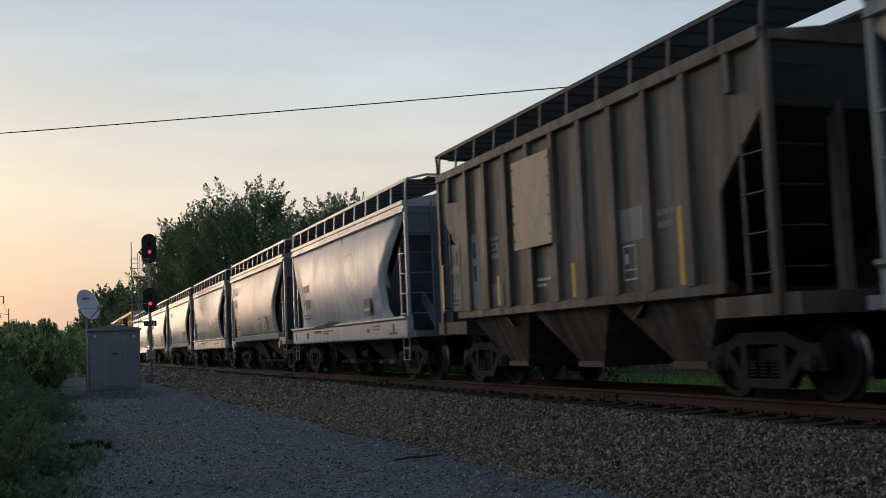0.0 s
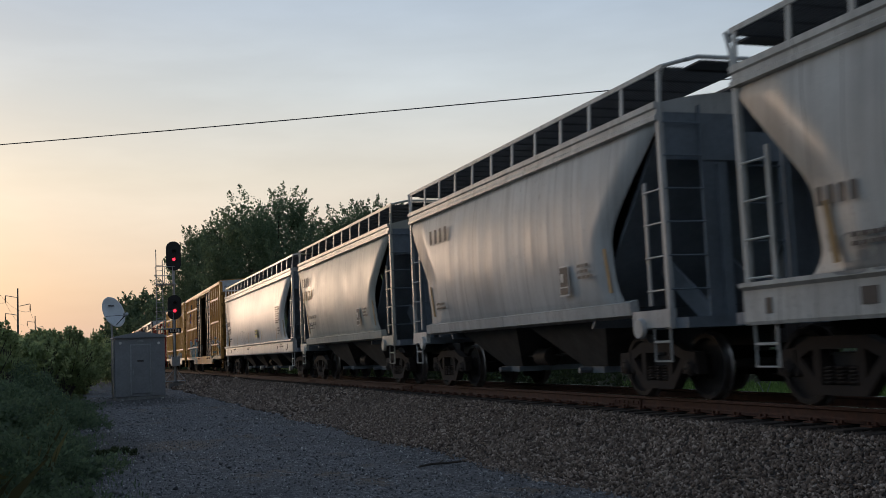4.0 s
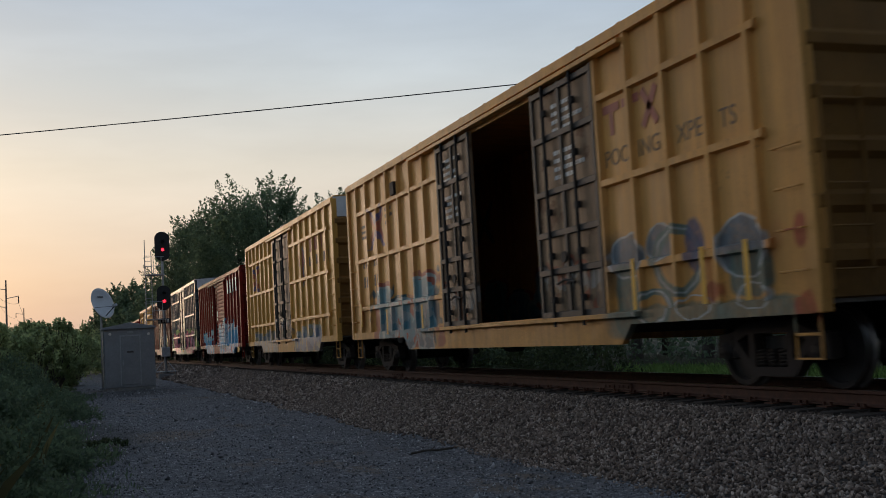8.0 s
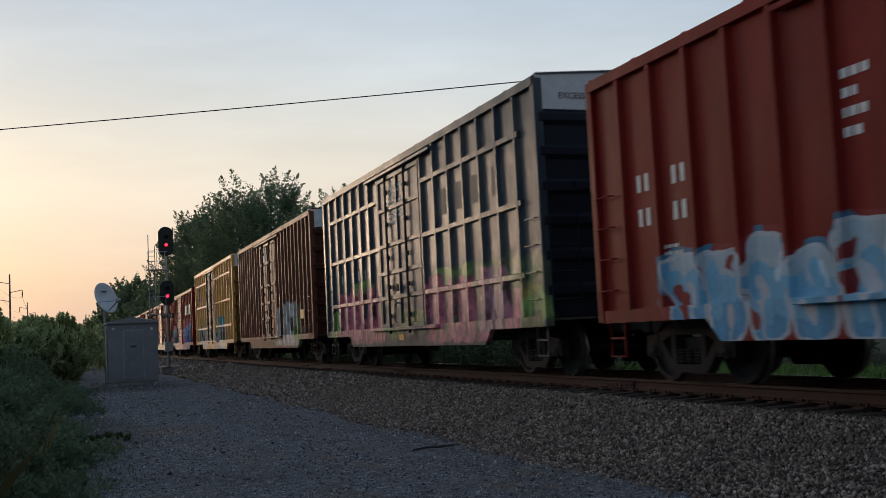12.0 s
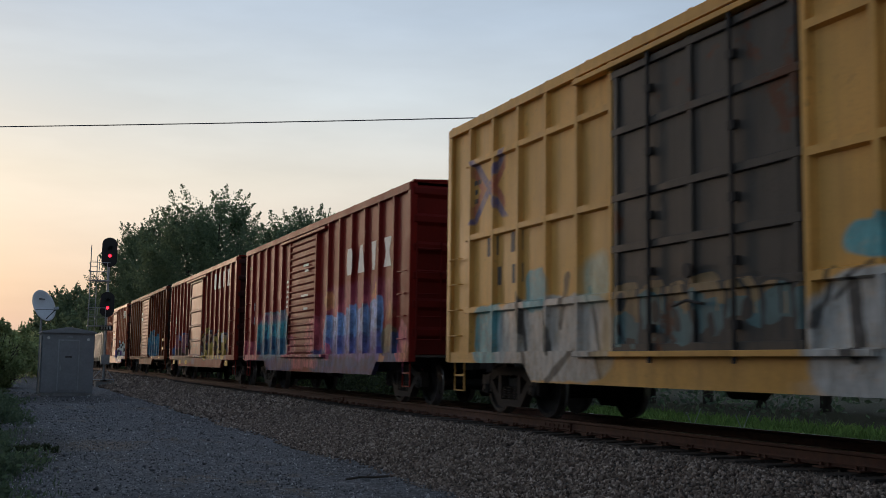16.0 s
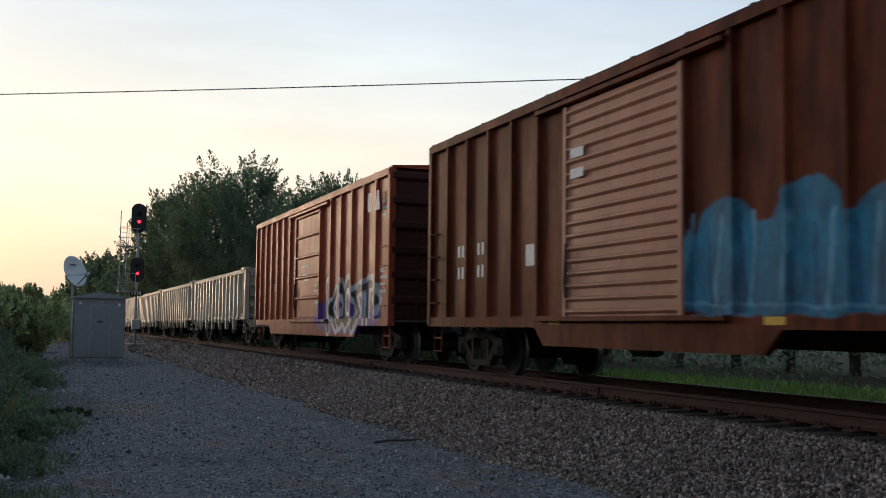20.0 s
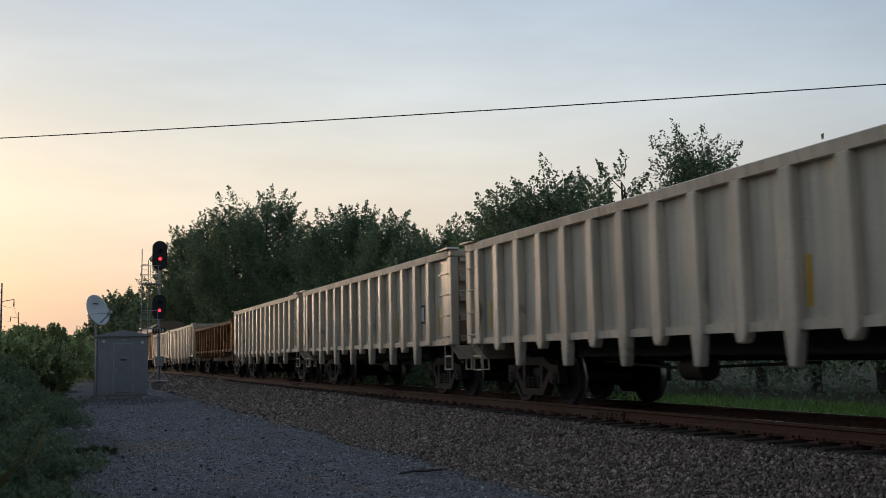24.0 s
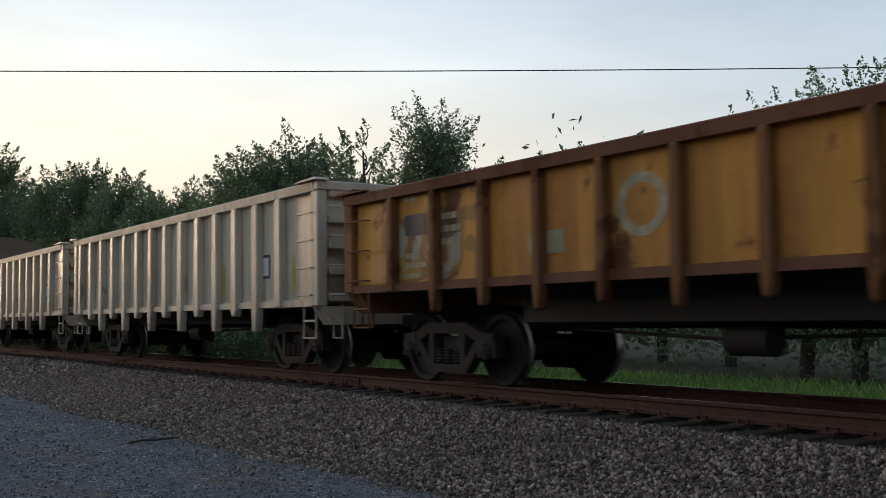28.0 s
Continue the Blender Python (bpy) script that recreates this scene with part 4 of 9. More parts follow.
def ground():
    xs = [-3000, -900, -300, -120, -50, -25] + list(np.arange(-14, 30.1, 0.55)) + [36, 45, 60, 90, 150, 300, 900, 3000]
    ys = [-3000, -600, -120, -40, -15] + list(np.arange(-6, 62.1, 0.6)) + [66, 72, 80, 90, 105, 130, 170, 230, 320, 500, 900, 1600, 3000, 4500]
    v = np.array([(x, y, lot_height(x, y)) for y in ys for x in xs])
    nx = len(xs)
    f = np.array([(j * nx + i, j * nx + i + 1, (j + 1) * nx + i + 1, (j + 1) * nx + i) for j in range(len(ys) - 1) for i in range(nx - 1)])
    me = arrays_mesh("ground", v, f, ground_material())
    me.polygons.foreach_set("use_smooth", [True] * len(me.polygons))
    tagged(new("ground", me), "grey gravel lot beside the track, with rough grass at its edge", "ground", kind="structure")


ground()


def ballast_material():
    n = Nodes("crushed_ballast_stone")
    r = n.island()
    col = n.ramp(r, [(0.0, (0.072, 0.05, 0.038)), (0.35, (0.17, 0.122, 0.092)), (0.75, (0.30, 0.222, 0.17)), (1.0, (0.54, 0.43, 0.345))]).outputs[0]
    col = n.mix(n.step(n.noise(0.5, 3.0), 0.4, 0.75, 0.0, 0.45), col, (0.13, 0.095, 0.075))
    # darker brown close to the track's centre line, with an uneven edge
    near_track = n.math("MULTIPLY", n.step(n.math("ADD", n.math("ABSOLUTE", n.math("SUBTRACT", n.xyz()[0], TRACK_X)), n.math("MULTIPLY", n.noise(1.3, 3.0), 0.3)), 1.55, 1.35), 0.85)
    col = n.mix(near_track, col, (0.035, 0.026, 0.021))
    return n.done(col, 0.85, 0.0, n.noise(60.0, 3.0), 0.3, 0.004, spec=0.25)


def bed_material():
    n = Nodes("packed_ballast_gap_shade")
    c = n.voronoi(17.0, "F1", out="Color")
    s = n.nt.nodes.new("ShaderNodeSeparateColor")
    n.link(c, s.inputs[0])
    # bed colours are lowered to put shade into the gaps between stones
    col = n.ramp(s.outputs[0], [(0.0, (0.03, 0.024, 0.02)), (0.5, (0.075, 0.06, 0.05)), (1.0, (0.15, 0.125, 0.105))]).outputs[0]
    # the same dark band along the track as on the loose stones
    near_track = n.math("MULTIPLY", n.step(n.math("ADD", n.math("ABSOLUTE", n.math("SUBTRACT", n.xyz()[0], TRACK_X)), n.math("MULTIPLY", n.noise(1.3, 3.0), 0.3)), 1.55, 1.35), 0.85)
    col = n.mix(near_track, col, (0.035, 0.026, 0.021))
    return n.done(col, 0.9, 0.0, n.math("MULTIPLY", n.voronoi(17.0), -1.0), 1.0, 0.05, spec=0.2)


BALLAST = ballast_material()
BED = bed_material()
TOE, SHOULDER, BED_Z = 5.25, 7.3, 0.475


def bed_height(x):
    """Height of the ballast across the track."""
    d = np.abs(np.asarray(x) - TRACK_X)
    return np.clip((TRACK_X - TOE - d) / (SHOULDER - TOE), 0, 1) * BED_Z


def ballast_bed():
    bm = bmesh.new()
    w0, w1 = TRACK_X - TOE, TRACK_X - SHOULDER
    xs = [-w0 - 0.1, -w0, -w1, w1, w0, w0 + 0.1]
    zs = [-0.05, 0.0, BED_Z, BED_Z, 0.0, -0.05]
    ys = [-420, -200, -60, -20] + list(range(-8, 90, 4)) + [100, 130, 200, 400, 900]
    rows = [[bm.verts.new((TRACK_X + x, y, z)) for x, z in zip(xs, zs)] for y in ys]
    for a, b in zip(rows, rows[1:]):
        for i in range(len(xs) - 1):
            bm.faces.new([a[i], a[i + 1], b[i + 1], b[i]])
    return tagged(part("ballast_bed", bm, BED), "bed of packed grey-brown ballast under the track, darkened for the gaps between stones", "ballast", kind="structure")


ballast_bed()


def stones(name, label, x, y, z, size, material, category):
    """Angular stones in one mesh: an eight-sided body each, stretched and turned at random."""
    n = len(x)
    base = np.array([(1, 0, 0), (-1, 0, 0), (0, 1, 0), (0, -1, 0), (0, 0, 1), (0, 0, -1)], float)
    tri = np.array([(0, 2, 4), (2, 1, 4), (1, 3, 4), (3, 0, 4), (2, 0, 5), (1, 2, 5), (3, 1, 5), (0, 3, 5)])
    v = base[None] * rng.uniform(0.6, 1.3, (n, 6, 1)) + rng.normal(0, 0.22, (n, 6, 3))
    v = v * (size[:, None, None] * rng.uniform(0.6, 1.1, (n, 1, 3)))
    a = rng.uniform(0, 2 * np.pi, n)
    b = rng.uniform(0, 2 * np.pi, n)
    ca, sa_, cb, sb = np.cos(a), np.sin(a), np.cos(b), np.sin(b)
    rot = np.zeros((n, 3, 3))
    rot[:, 0, 0], rot[:, 0, 1], rot[:, 1, 0], rot[:, 1, 1] = ca, -sa_, sa_, ca
    rot[:, 2, 2] = 1
    tilt = np.zeros((n, 3, 3))
    tilt[:, 0, 0] = 1
    tilt[:, 1, 1], tilt[:, 1, 2], tilt[:, 2, 1], tilt[:, 2, 2] = cb, -sb, sb, cb
    v = np.einsum("nij,njk,nlk->nli", rot, tilt, v) + np.stack([x, y, z], 1)[:, None, :]
    f = (tri[None] + (np.arange(n) * 6)[:, None, None]).reshape(-1, 3)
    tagged(new(name, arrays_mesh(name, v.reshape(-1, 3), f, material)), label, category, kind="stuff")


def spread(n, x0, x1, y0, y1):
    return rng.uniform(x0, x1, n), rng.uniform(y0, y1, n)


def ballast_stones():
    bx, by, bs = [], [], []
    for n, x0, x1, y0, y1, s in ((28000, 4.9, 8.0, 4, 14, 0.024), (28000, 4.9, 8.0, 14, 27, 0.027), (17000, 5.0, 8.0, 27, 52, 0.045),
                                 (6000, 5.0, 8.0, 52, 95, 0.085), (6000, 8.3, 12.6, 3, 40, 0.045)):
        px, py = spread(n, x0, x1, y0, y1)
        bx.append(px), by.append(py), bs.append(rng.uniform(0.6, 1.45, n) * s)
    x, y, s = np.concatenate(bx), np.concatenate(by), np.concatenate(bs)
    # the toe of the slope runs unevenly on to the lot
    keep = (x > 5.2 + 0.35 * np.sin(y * 0.9) * rng.uniform(0, 1, len(x)) - 0.3 * rng.random(len(x)) ** 3)
    x, y, s = x[keep], y[keep], s[keep]
    z = bed_height(x) + s * 0.25
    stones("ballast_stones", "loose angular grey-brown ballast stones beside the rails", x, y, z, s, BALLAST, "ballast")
    x, y = spread(36000, -0.8, 5.4, 0, 1)
    y = 6.5 + 48 * y ** 2.2
    s = rng.uniform(0.006, 0.017, len(x)) * (0.8 + 0.022 * y) * (1 + (rng.random(len(x)) > 0.985) * 1.2)
    n = Nodes("lot_gravel_stone")
    lot = n.done(n.ramp(n.island(), [(0.0, (0.07, 0.07, 0.072)), (0.5, (0.16, 0.157, 0.16)), (0.85, (0.34, 0.33, 0.33)), (1.0, (0.6, 0.58, 0.56))]).outputs[0], 0.85, spec=0.25)
    far = rng.random(len(x)) > np.clip((y - 12) / 50, 0, 0.8)
    x, y, s = x[far], y[far], s[far]
    z = np.array([lot_height(a, b) for a, b in zip(x, y)]) + s * 0.3
    stones("lot_gravel", "fine loose grey gravel on the lot", x, y, z, s, lot, "gravel")


ballast_stones()


def rail_mesh(y0, y1):
    """A rail: foot, web and head, and the polished running surface as a second material."""
    outline = [(-0.075, 0), (0.075, 0), (0.075, 0.012), (0.02, 0.03), (0.012, 0.05), (0.012, 0.12), (0.036, 0.135), (0.036, 0.165), (0.028, 0.172),
               (-0.028, 0.172), (-0.036, 0.165), (-0.036, 0.135), (-0.012, 0.12), (-0.012, 0.05), (-0.02, 0.03), (-0.075, 0.012)]
    bm = bmesh.new()
    prism(bm, outline, "y", y0, y1)
    me = mesh_of("rail", bm, RAIL_MAT)
    me.materials.append(RAIL_TOP)
    for p in me.polygons:
        if p.normal.z > 0.9 and p.center.z > 0.17:
            p.material_index = 1
    return me


def track():
    t = thing("railway_track", "rusty rails with polished heads on dark wooden ties", "railway track", pose(TRACK_X, 0, 0), kind="structure")
    rm = rail_mesh(-420, 900)
    for s in (-1, 1):
        shared("rail", rm, t, pose(s * 0.7535, 0, RAIL_Z - 0.172))
    ties = []
    for k in range(4):
        bm = bmesh.new()
        box(bm, -1.3 - 0.02 * k, 1.3 + 0.015 * k, -0.115, 0.115, 0.30, 0.525 - 0.004 * k)
        bmesh.ops.bevel(bm, geom=bm.edges[:], offset=0.012, segments=1, affect="EDGES")
        ties.append(mesh_of("tie", bm, TIE_MAT))
    bm = bmesh.new()
    box(bm, -0.19, 0.19, -0.09, 0.09, 0.522, 0.539)
    for sx in (-0.1, 0.1):
        for sy in (-0.055, 0.055):
            box(bm, sx - 0.016, sx + 0.016, sy - 0.013, sy + 0.013, 0.535, 0.575)
    pm = mesh_of("tie_plate", bm, RAIL_MAT)
    random.seed(4)
    y = -6.0
    while y < 132:
        o = shared("tie", ties[random.randrange(4)], t, pose(random.uniform(-0.03, 0.03), y, 0, 0, 0, random.uniform(-1, 1)))
        if y < 36:
            for s in (-1, 1):
                shared("tie_plate", pm, o, pose(s * 0.7535, 0, 0))
        y += 0.5 + random.uniform(-0.02, 0.02)
    # spring clips of the joint bars and the anchors stay on the near rail
    for y in (3.2, 15.1, 27.0, 38.9):
        bm = bmesh.new()
        prism(bm, [(-0.45, 0.03), (0.45, 0.03), (0.45, 0.12), (-0.45, 0.12)], "x", -0.045, -0.014)
        for k in range(6):
            box(bm, -0.062, -0.04, -0.4 + k * 0.15, -0.36 + k * 0.15, 0.055, 0.095)
        j = part("joint_bar", bm, RAIL_MAT, t, "bolted rusty joint bar")
        j.matrix_basis = pose(-0.7535, y, RAIL_Z - 0.172)


track()


# ---------------------------------------------------------------- plants
def leaf_cloud(centres, radii, count, size, seed, squash=0.9, shell=0.62, fuzz=0.5, most=1.75):
    """Leaves scattered in the outer part of many round lobes: one bent diamond each."""
    g = np.random.default_rng(seed)
    w = np.asarray(radii) ** 2.0
    pick = g.choice(len(radii), count, p=w / w.sum())
    d = g.normal(size=(count, 3))
    d /= np.linalg.norm(d, axis=1)[:, None]
    r = np.asarray(radii)[pick] * np.minimum(shell + fuzz * np.abs(g.normal(size=count)), most)
    p = np.asarray(centres)[pick] + d * r[:, None] * np.array([1, 1, squash])
    a = g.normal(size=(count, 3)) + d * 0.5 + np.array([0, 0, 0.35])
    a /= np.linalg.norm(a, axis=1)[:, None]
    b = np.cross(a, g.normal(size=(count, 3)))
    b /= np.linalg.norm(b, axis=1)[:, None]
    s = size * g.uniform(0.55, 1.35, count)[:, None]
    up = np.cross(a, b)
    v = np.stack([p - a * s, p + b * s * 0.5 + up * s * 0.12, p + a * s, p - b * s * 0.5 + up * s * 0.12], 1).reshape(-1, 3)
    return v, np.arange(count * 4).reshape(-1, 4)


def taper(bm, p0, p1, r0, r1, n=7, bend=0.0):
    p0, p1 = Vector(p0), Vector(p1)
    mid = (p0 + p1) / 2 + Vector((random.uniform(-1, 1), random.uniform(-1, 1), 0)) * bend
    rings = []
    for p, r in ((p0, r0), (mid, (r0 + r1) / 2), (p1, r1)):
        rings.append([bm.verts.new(p + Vector((r * math.cos(2 * math.pi * k / n), r * math.sin(2 * math.pi * k / n), 0))) for k in range(n)])
    for a, b in zip(rings, rings[1:]):
        for k in range(n):
            bm.faces.new([a[k], a[(k + 1) % n], b[(k + 1) % n], b[k]])
    bm.faces.new(rings[-1])


def plumes(g, h, r, low, count, column, slim):
    """Upswept leafy shoots that make up a crown: base, axis, length and half width of each."""
    out = []
    turn = g.uniform(0, 6.28)
    for i in range(count):
        v = (i + g.random()) / count
        prof = math.sin(math.pi * min(1.0, 0.22 + v * 0.66)) ** 0.7
        if column:
            prof = min(1.0, 2.2 * (1.1 - v)) ** 0.5 * min(1.0, 0.55 + 1.4 * v) * 0.5
        a = g.uniform(0, 2 * math.pi)
        q = g.random() ** 0.4
        wave = 1 + 0.2 * math.sin(3 * a + turn) + 0.13 * math.sin(8 * v + turn)
        k = r * prof * wave * q
        long = (0.5 + 0.2 * r) * g.uniform(0.7, 1.4)
        base = Vector((math.cos(a) * k, math.sin(a) * k, max(low * h, (low + (1 - low) * (v - 0.2 * q * q * v * v * (0.5 if column else 1.0))) * h - long * 0.95)))
        axis = Vector((math.cos(a) * 0.9 * q + g.uniform(-0.4, 0.4), math.sin(a) * 0.9 * q + g.uniform(-0.4, 0.4), 1.0 if v > 0.3 else 0.6)).normalized()
        out.append((base, axis, long, long * g.uniform(0.36, 0.56) * slim))
    return out


def plume_leaves(shoots, count, size, seed):
    """Leaves round each shoot, thinning to a point at its tip: one bent diamond each."""
    g = np.random.default_rng(seed)
    base, axis = np.array([p[0] for p in shoots]), np.array([p[1] for p in shoots])
    long, wide = np.array([p[2] for p in shoots]), np.array([p[3] for p in shoots])
    pick = g.choice(len(shoots), count, p=long * wide / (long * wide).sum())
    u = g.random(count) ** 1.15
    reach = wide[pick] * (1.02 - u) ** 0.75 * (0.45 + 0.65 * np.minimum(1.0, u * 4))
    d = g.normal(size=(count, 3))
    d /= np.linalg.norm(d, axis=1)[:, None]
    p = base[pick] + axis[pick] * (u * long[pick])[:, None] + d * (reach * g.random(count) ** 0.6)[:, None]
    a = g.normal(size=(count, 3)) + axis[pick] * 0.7 + d * 0.5
    a /= np.linalg.norm(a, axis=1)[:, None]
    b = np.cross(a, g.normal(size=(count, 3)))
    b /= np.linalg.norm(b, axis=1)[:, None]
    s = size * g.uniform(0.55, 1.35, count)[:, None]
    up = np.cross(a, b)
    return np.stack([p - a * s, p + b * s * 0.5 + up * s * 0.12, p + a * s, p - b * s * 0.5 + up * s * 0.12], 1).reshape(-1, 3)


def tree(x, y, h, r, seed, material=None, leaves=5200, size=0.30, low=0.22, shoots=80, column=False, label="", group="trees beyond the track", slim=1.0, core=0.5):
    """A broad-leaved tree: tapered trunk, limbs, and a crown of many upswept leafy shoots over a darker core."""
    random.seed(seed)
    g = random.Random(seed)
    t = thing("tree", label or "tall dark green broad-leaved tree beyond the track", "tree", pose(x, y, 0), group=group)
    sh = plumes(g, h, r, low, shoots, column, slim)
    bm = bmesh.new()
    taper(bm, (0, 0, -0.2), (g.uniform(-0.3, 0.3), g.uniform(-0.3, 0.3), h * 0.8), h * 0.02 + 0.05, 0.04, 9, 0.2)
    for base, axis, long, _ in sh[::(2 if core == 0 else 5)]:
        z0 = max(0.12 * h, base.z - math.hypot(base.x, base.y) * 1.1)
        taper(bm, (0, 0, z0), base, h * 0.004 + 0.012, 0.012, 5, 0.2)
        taper(bm, base, base + axis * long * 0.8, 0.012, 0.004, 4, 0.05)
    part("trunk", bm, BARK, t, "grey bark")
    inner = int(leaves * core)
    v = plume_leaves(sh, leaves - inner, size, seed)
    if inner:
        k = 0.88
        cs = [(p[0].x * k, p[0].y * k, p[0].z * 0.96) for p in sh]
        v2, _ = leaf_cloud(cs, [p[2] * 0.85 for p in sh], inner, size * 1.35, seed + 1, 0.9, 0.15, 0.5, 1.0)
        v = np.concatenate([v, v2])
    c = new("crown", arrays_mesh("crown", v, np.arange(len(v)).reshape(-1, 4), material or LEAF_A))
    c.parent = t
    return t


def polar(az, rng_):
    return rng_ * math.sin(radians(az)), rng_ * math.cos(radians(az))


def trees():
    # azimuth, range, elevation of the top, crown radius, leaf size, material, column
    for i, (az, d, el_, r, s, m, col) in enumerate((
            (6.0, 134, 7.5, 3.7, 0.36, LEAF_A, False), (7.25, 128, 8.15, 3.3, 0.36, LEAF_A, False), (8.8, 116, 9.35, 4.0, 0.36, LEAF_A, False), (10.4, 110, 9.6, 4.2, 0.35, LEAF_A, False),
            (12.1, 104, 7.8, 3.6, 0.34, LEAF_C, False), (13.9, 96, 8.6, 3.4, 0.32, LEAF_A, False), (15.2, 92, 8.8, 3.2, 0.3, LEAF_C, False), (16.9, 86, 8.5, 3.2, 0.3, LEAF_A, False),
            (18.4, 80, 7.6, 2.8, 0.28, LEAF_C, False), (19.8, 76, 8.0, 2.6, 0.27, LEAF_A, False), (21.2, 70, 7.3, 2.4, 0.25, LEAF_C, False), (22.8, 60, 9.7, 2.2, 0.22, LEAF_A, False),
            (24.3, 58, 10.2, 2.2, 0.22, LEAF_A, False), (25.7, 56, 10.9, 2.5, 0.22, LEAF_C, False), (27.3, 54, 10.0, 2.2, 0.22, LEAF_A, False), (31.0, 55, 9.2, 2.0, 0.22, LEAF_A, False),
            (33.0, 46, 12.3, 2.7, 0.18, LEAF_C, True), (36.0, 47, 9.2, 1.9, 0.2, LEAF_A, False), (38.6, 44, 8.9, 2.2, 0.2, LEAF_C, False), (41.7, 41, 9.9, 1.8, 0.19, LEAF_A, False),
            (45.0, 38, 10.0, 2.0, 0.18, LEAF_C, False), (48.4, 35, 10.4, 2.0, 0.17, LEAF_A, False), (52.0, 28.5, 12.7, 1.9, 0.14, LEAF_A, False), (54.6, 27.5, 13.5, 2.0, 0.14, LEAF_A, False),
            (57.4, 27, 13.6, 2.1, 0.14, LEAF_C, False))):
        x, y = polar(az, d)
        h = 1.6 + d * math.tan(radians(el_))
        tree(x, y, h, r * 1.22, 40 + i, m, int(16500 + 2600 * r), s * 0.37, 0.4 if col else 0.2, int(100 + 26 * r), col)
    # a thin tree through which the sky shows
    x, y = polar(29.4, 50)
    tree(x, y, 11.8, 2.0, 77, LEAF_A, 4200, 0.085, 0.25, 70, False, "thin sparse tree with bare twigs against the sky", slim=0.7, core=0.0)
    # paler saplings at the edge of the wood
    for i, (az, d, h, r) in enumerate(((15.2, 62, 6.4, 2.2), (17.8, 58, 7.0, 2.3), (20.3, 52, 5.6, 1.9), (12.6, 70, 5.6, 2.0))):
        x, y = polar(az, d)
        tree(x, y, h, r, 90 + i, LEAF_B, 9000, 0.11, 0.05, 120, False, "pale green sapling at the edge of the wood", "saplings")
    # far trees where the track ends in the distance
    for i, (az, d, h, r) in enumerate(((2.5, 290, 21, 6), (3.3, 270, 20, 6), (4.1, 250, 19, 6), (4.9, 230, 18, 6), (1.75, 330, 15, 5), (1.25, 380, 11, 5), (5.6, 200, 18, 5))):
        x, y = polar(az, d)
        tree(x, y, h, r, 120 + i, LEAF_A, 6000, 0.42, 0.03, 120, False, "distant green tree beside the track", "distant trees")


trees()


def hedge(name, label, spots, count, size, seed, material, category="undergrowth"):
    v, f = leaf_cloud([s[:3] for s in spots], [s[3] for s in spots], count, size, seed, 0.85, 0.4, 0.4, 1.25)
    tagged(new(name, arrays_mesh(name, v, f, material)), label, category, kind="stuff")


def undergrowth():
    g = random.Random(5)
    spots = []
    y = 2.0
    while y < 150:
        x = 18.5 + 2.5 * math.sin(y * 0.13) - 0.035 * max(0, y - 40)
        h = 2.2 + 0.035 * y + g.uniform(-0.5, 0.9)
        spots += [(x + g.uniform(-1, 1), y, h * 0.35, h * 0.45), (x + 2.0 + g.uniform(-1, 1), y + 0.6, h * 0.75, h * 0.45)]
        y += 1.3 + y * 0.008
    hedge("undergrowth", "dark tangled undergrowth along the wood's edge", spots, 80000, 0.085, 6, LEAF_C)
    spots = []
    y = 26.0
    while y < 120:
        x = 14.4 + 0.8 * math.sin(y * 0.4) - 0.02 * max(0, y - 40)
        h = 1.5 + 0.012 * y + g.uniform(-0.4, 0.6)
        spots += [(x + g.uniform(-0.5, 0.5), y, h * 0.3, h * 0.42), (x + 0.8 + g.uniform(-0.5, 0.5), y + 0.4, h * 0.7, h * 0.4)]
        y += 0.9 + y * 0.006
    # this brush's leaf colour is lowered to hold the shade seen under the cars
    hedge("trackside_brush", "dense brush close beyond the track, darkened for the shade under the train", spots, 60000, 0.075, 7, BRUSH)
    spots = []
    y = -6.0
    while y < 170:
        x = 27 - 0.07 * max(0, y - 30) + g.uniform(-2, 2)
        h = 6.0 + 0.04 * y + g.uniform(-1, 1)
        spots += [(x, y, h * 0.3, h * 0.4), (x + g.uniform(-2, 2), y, h * 0.72, h * 0.36)]
        y += 2.2
    hedge("wood_interior", "dense dark green wood behind the trees", spots, 70000, 0.15, 8, LEAF_C, "wood")


undergrowth()


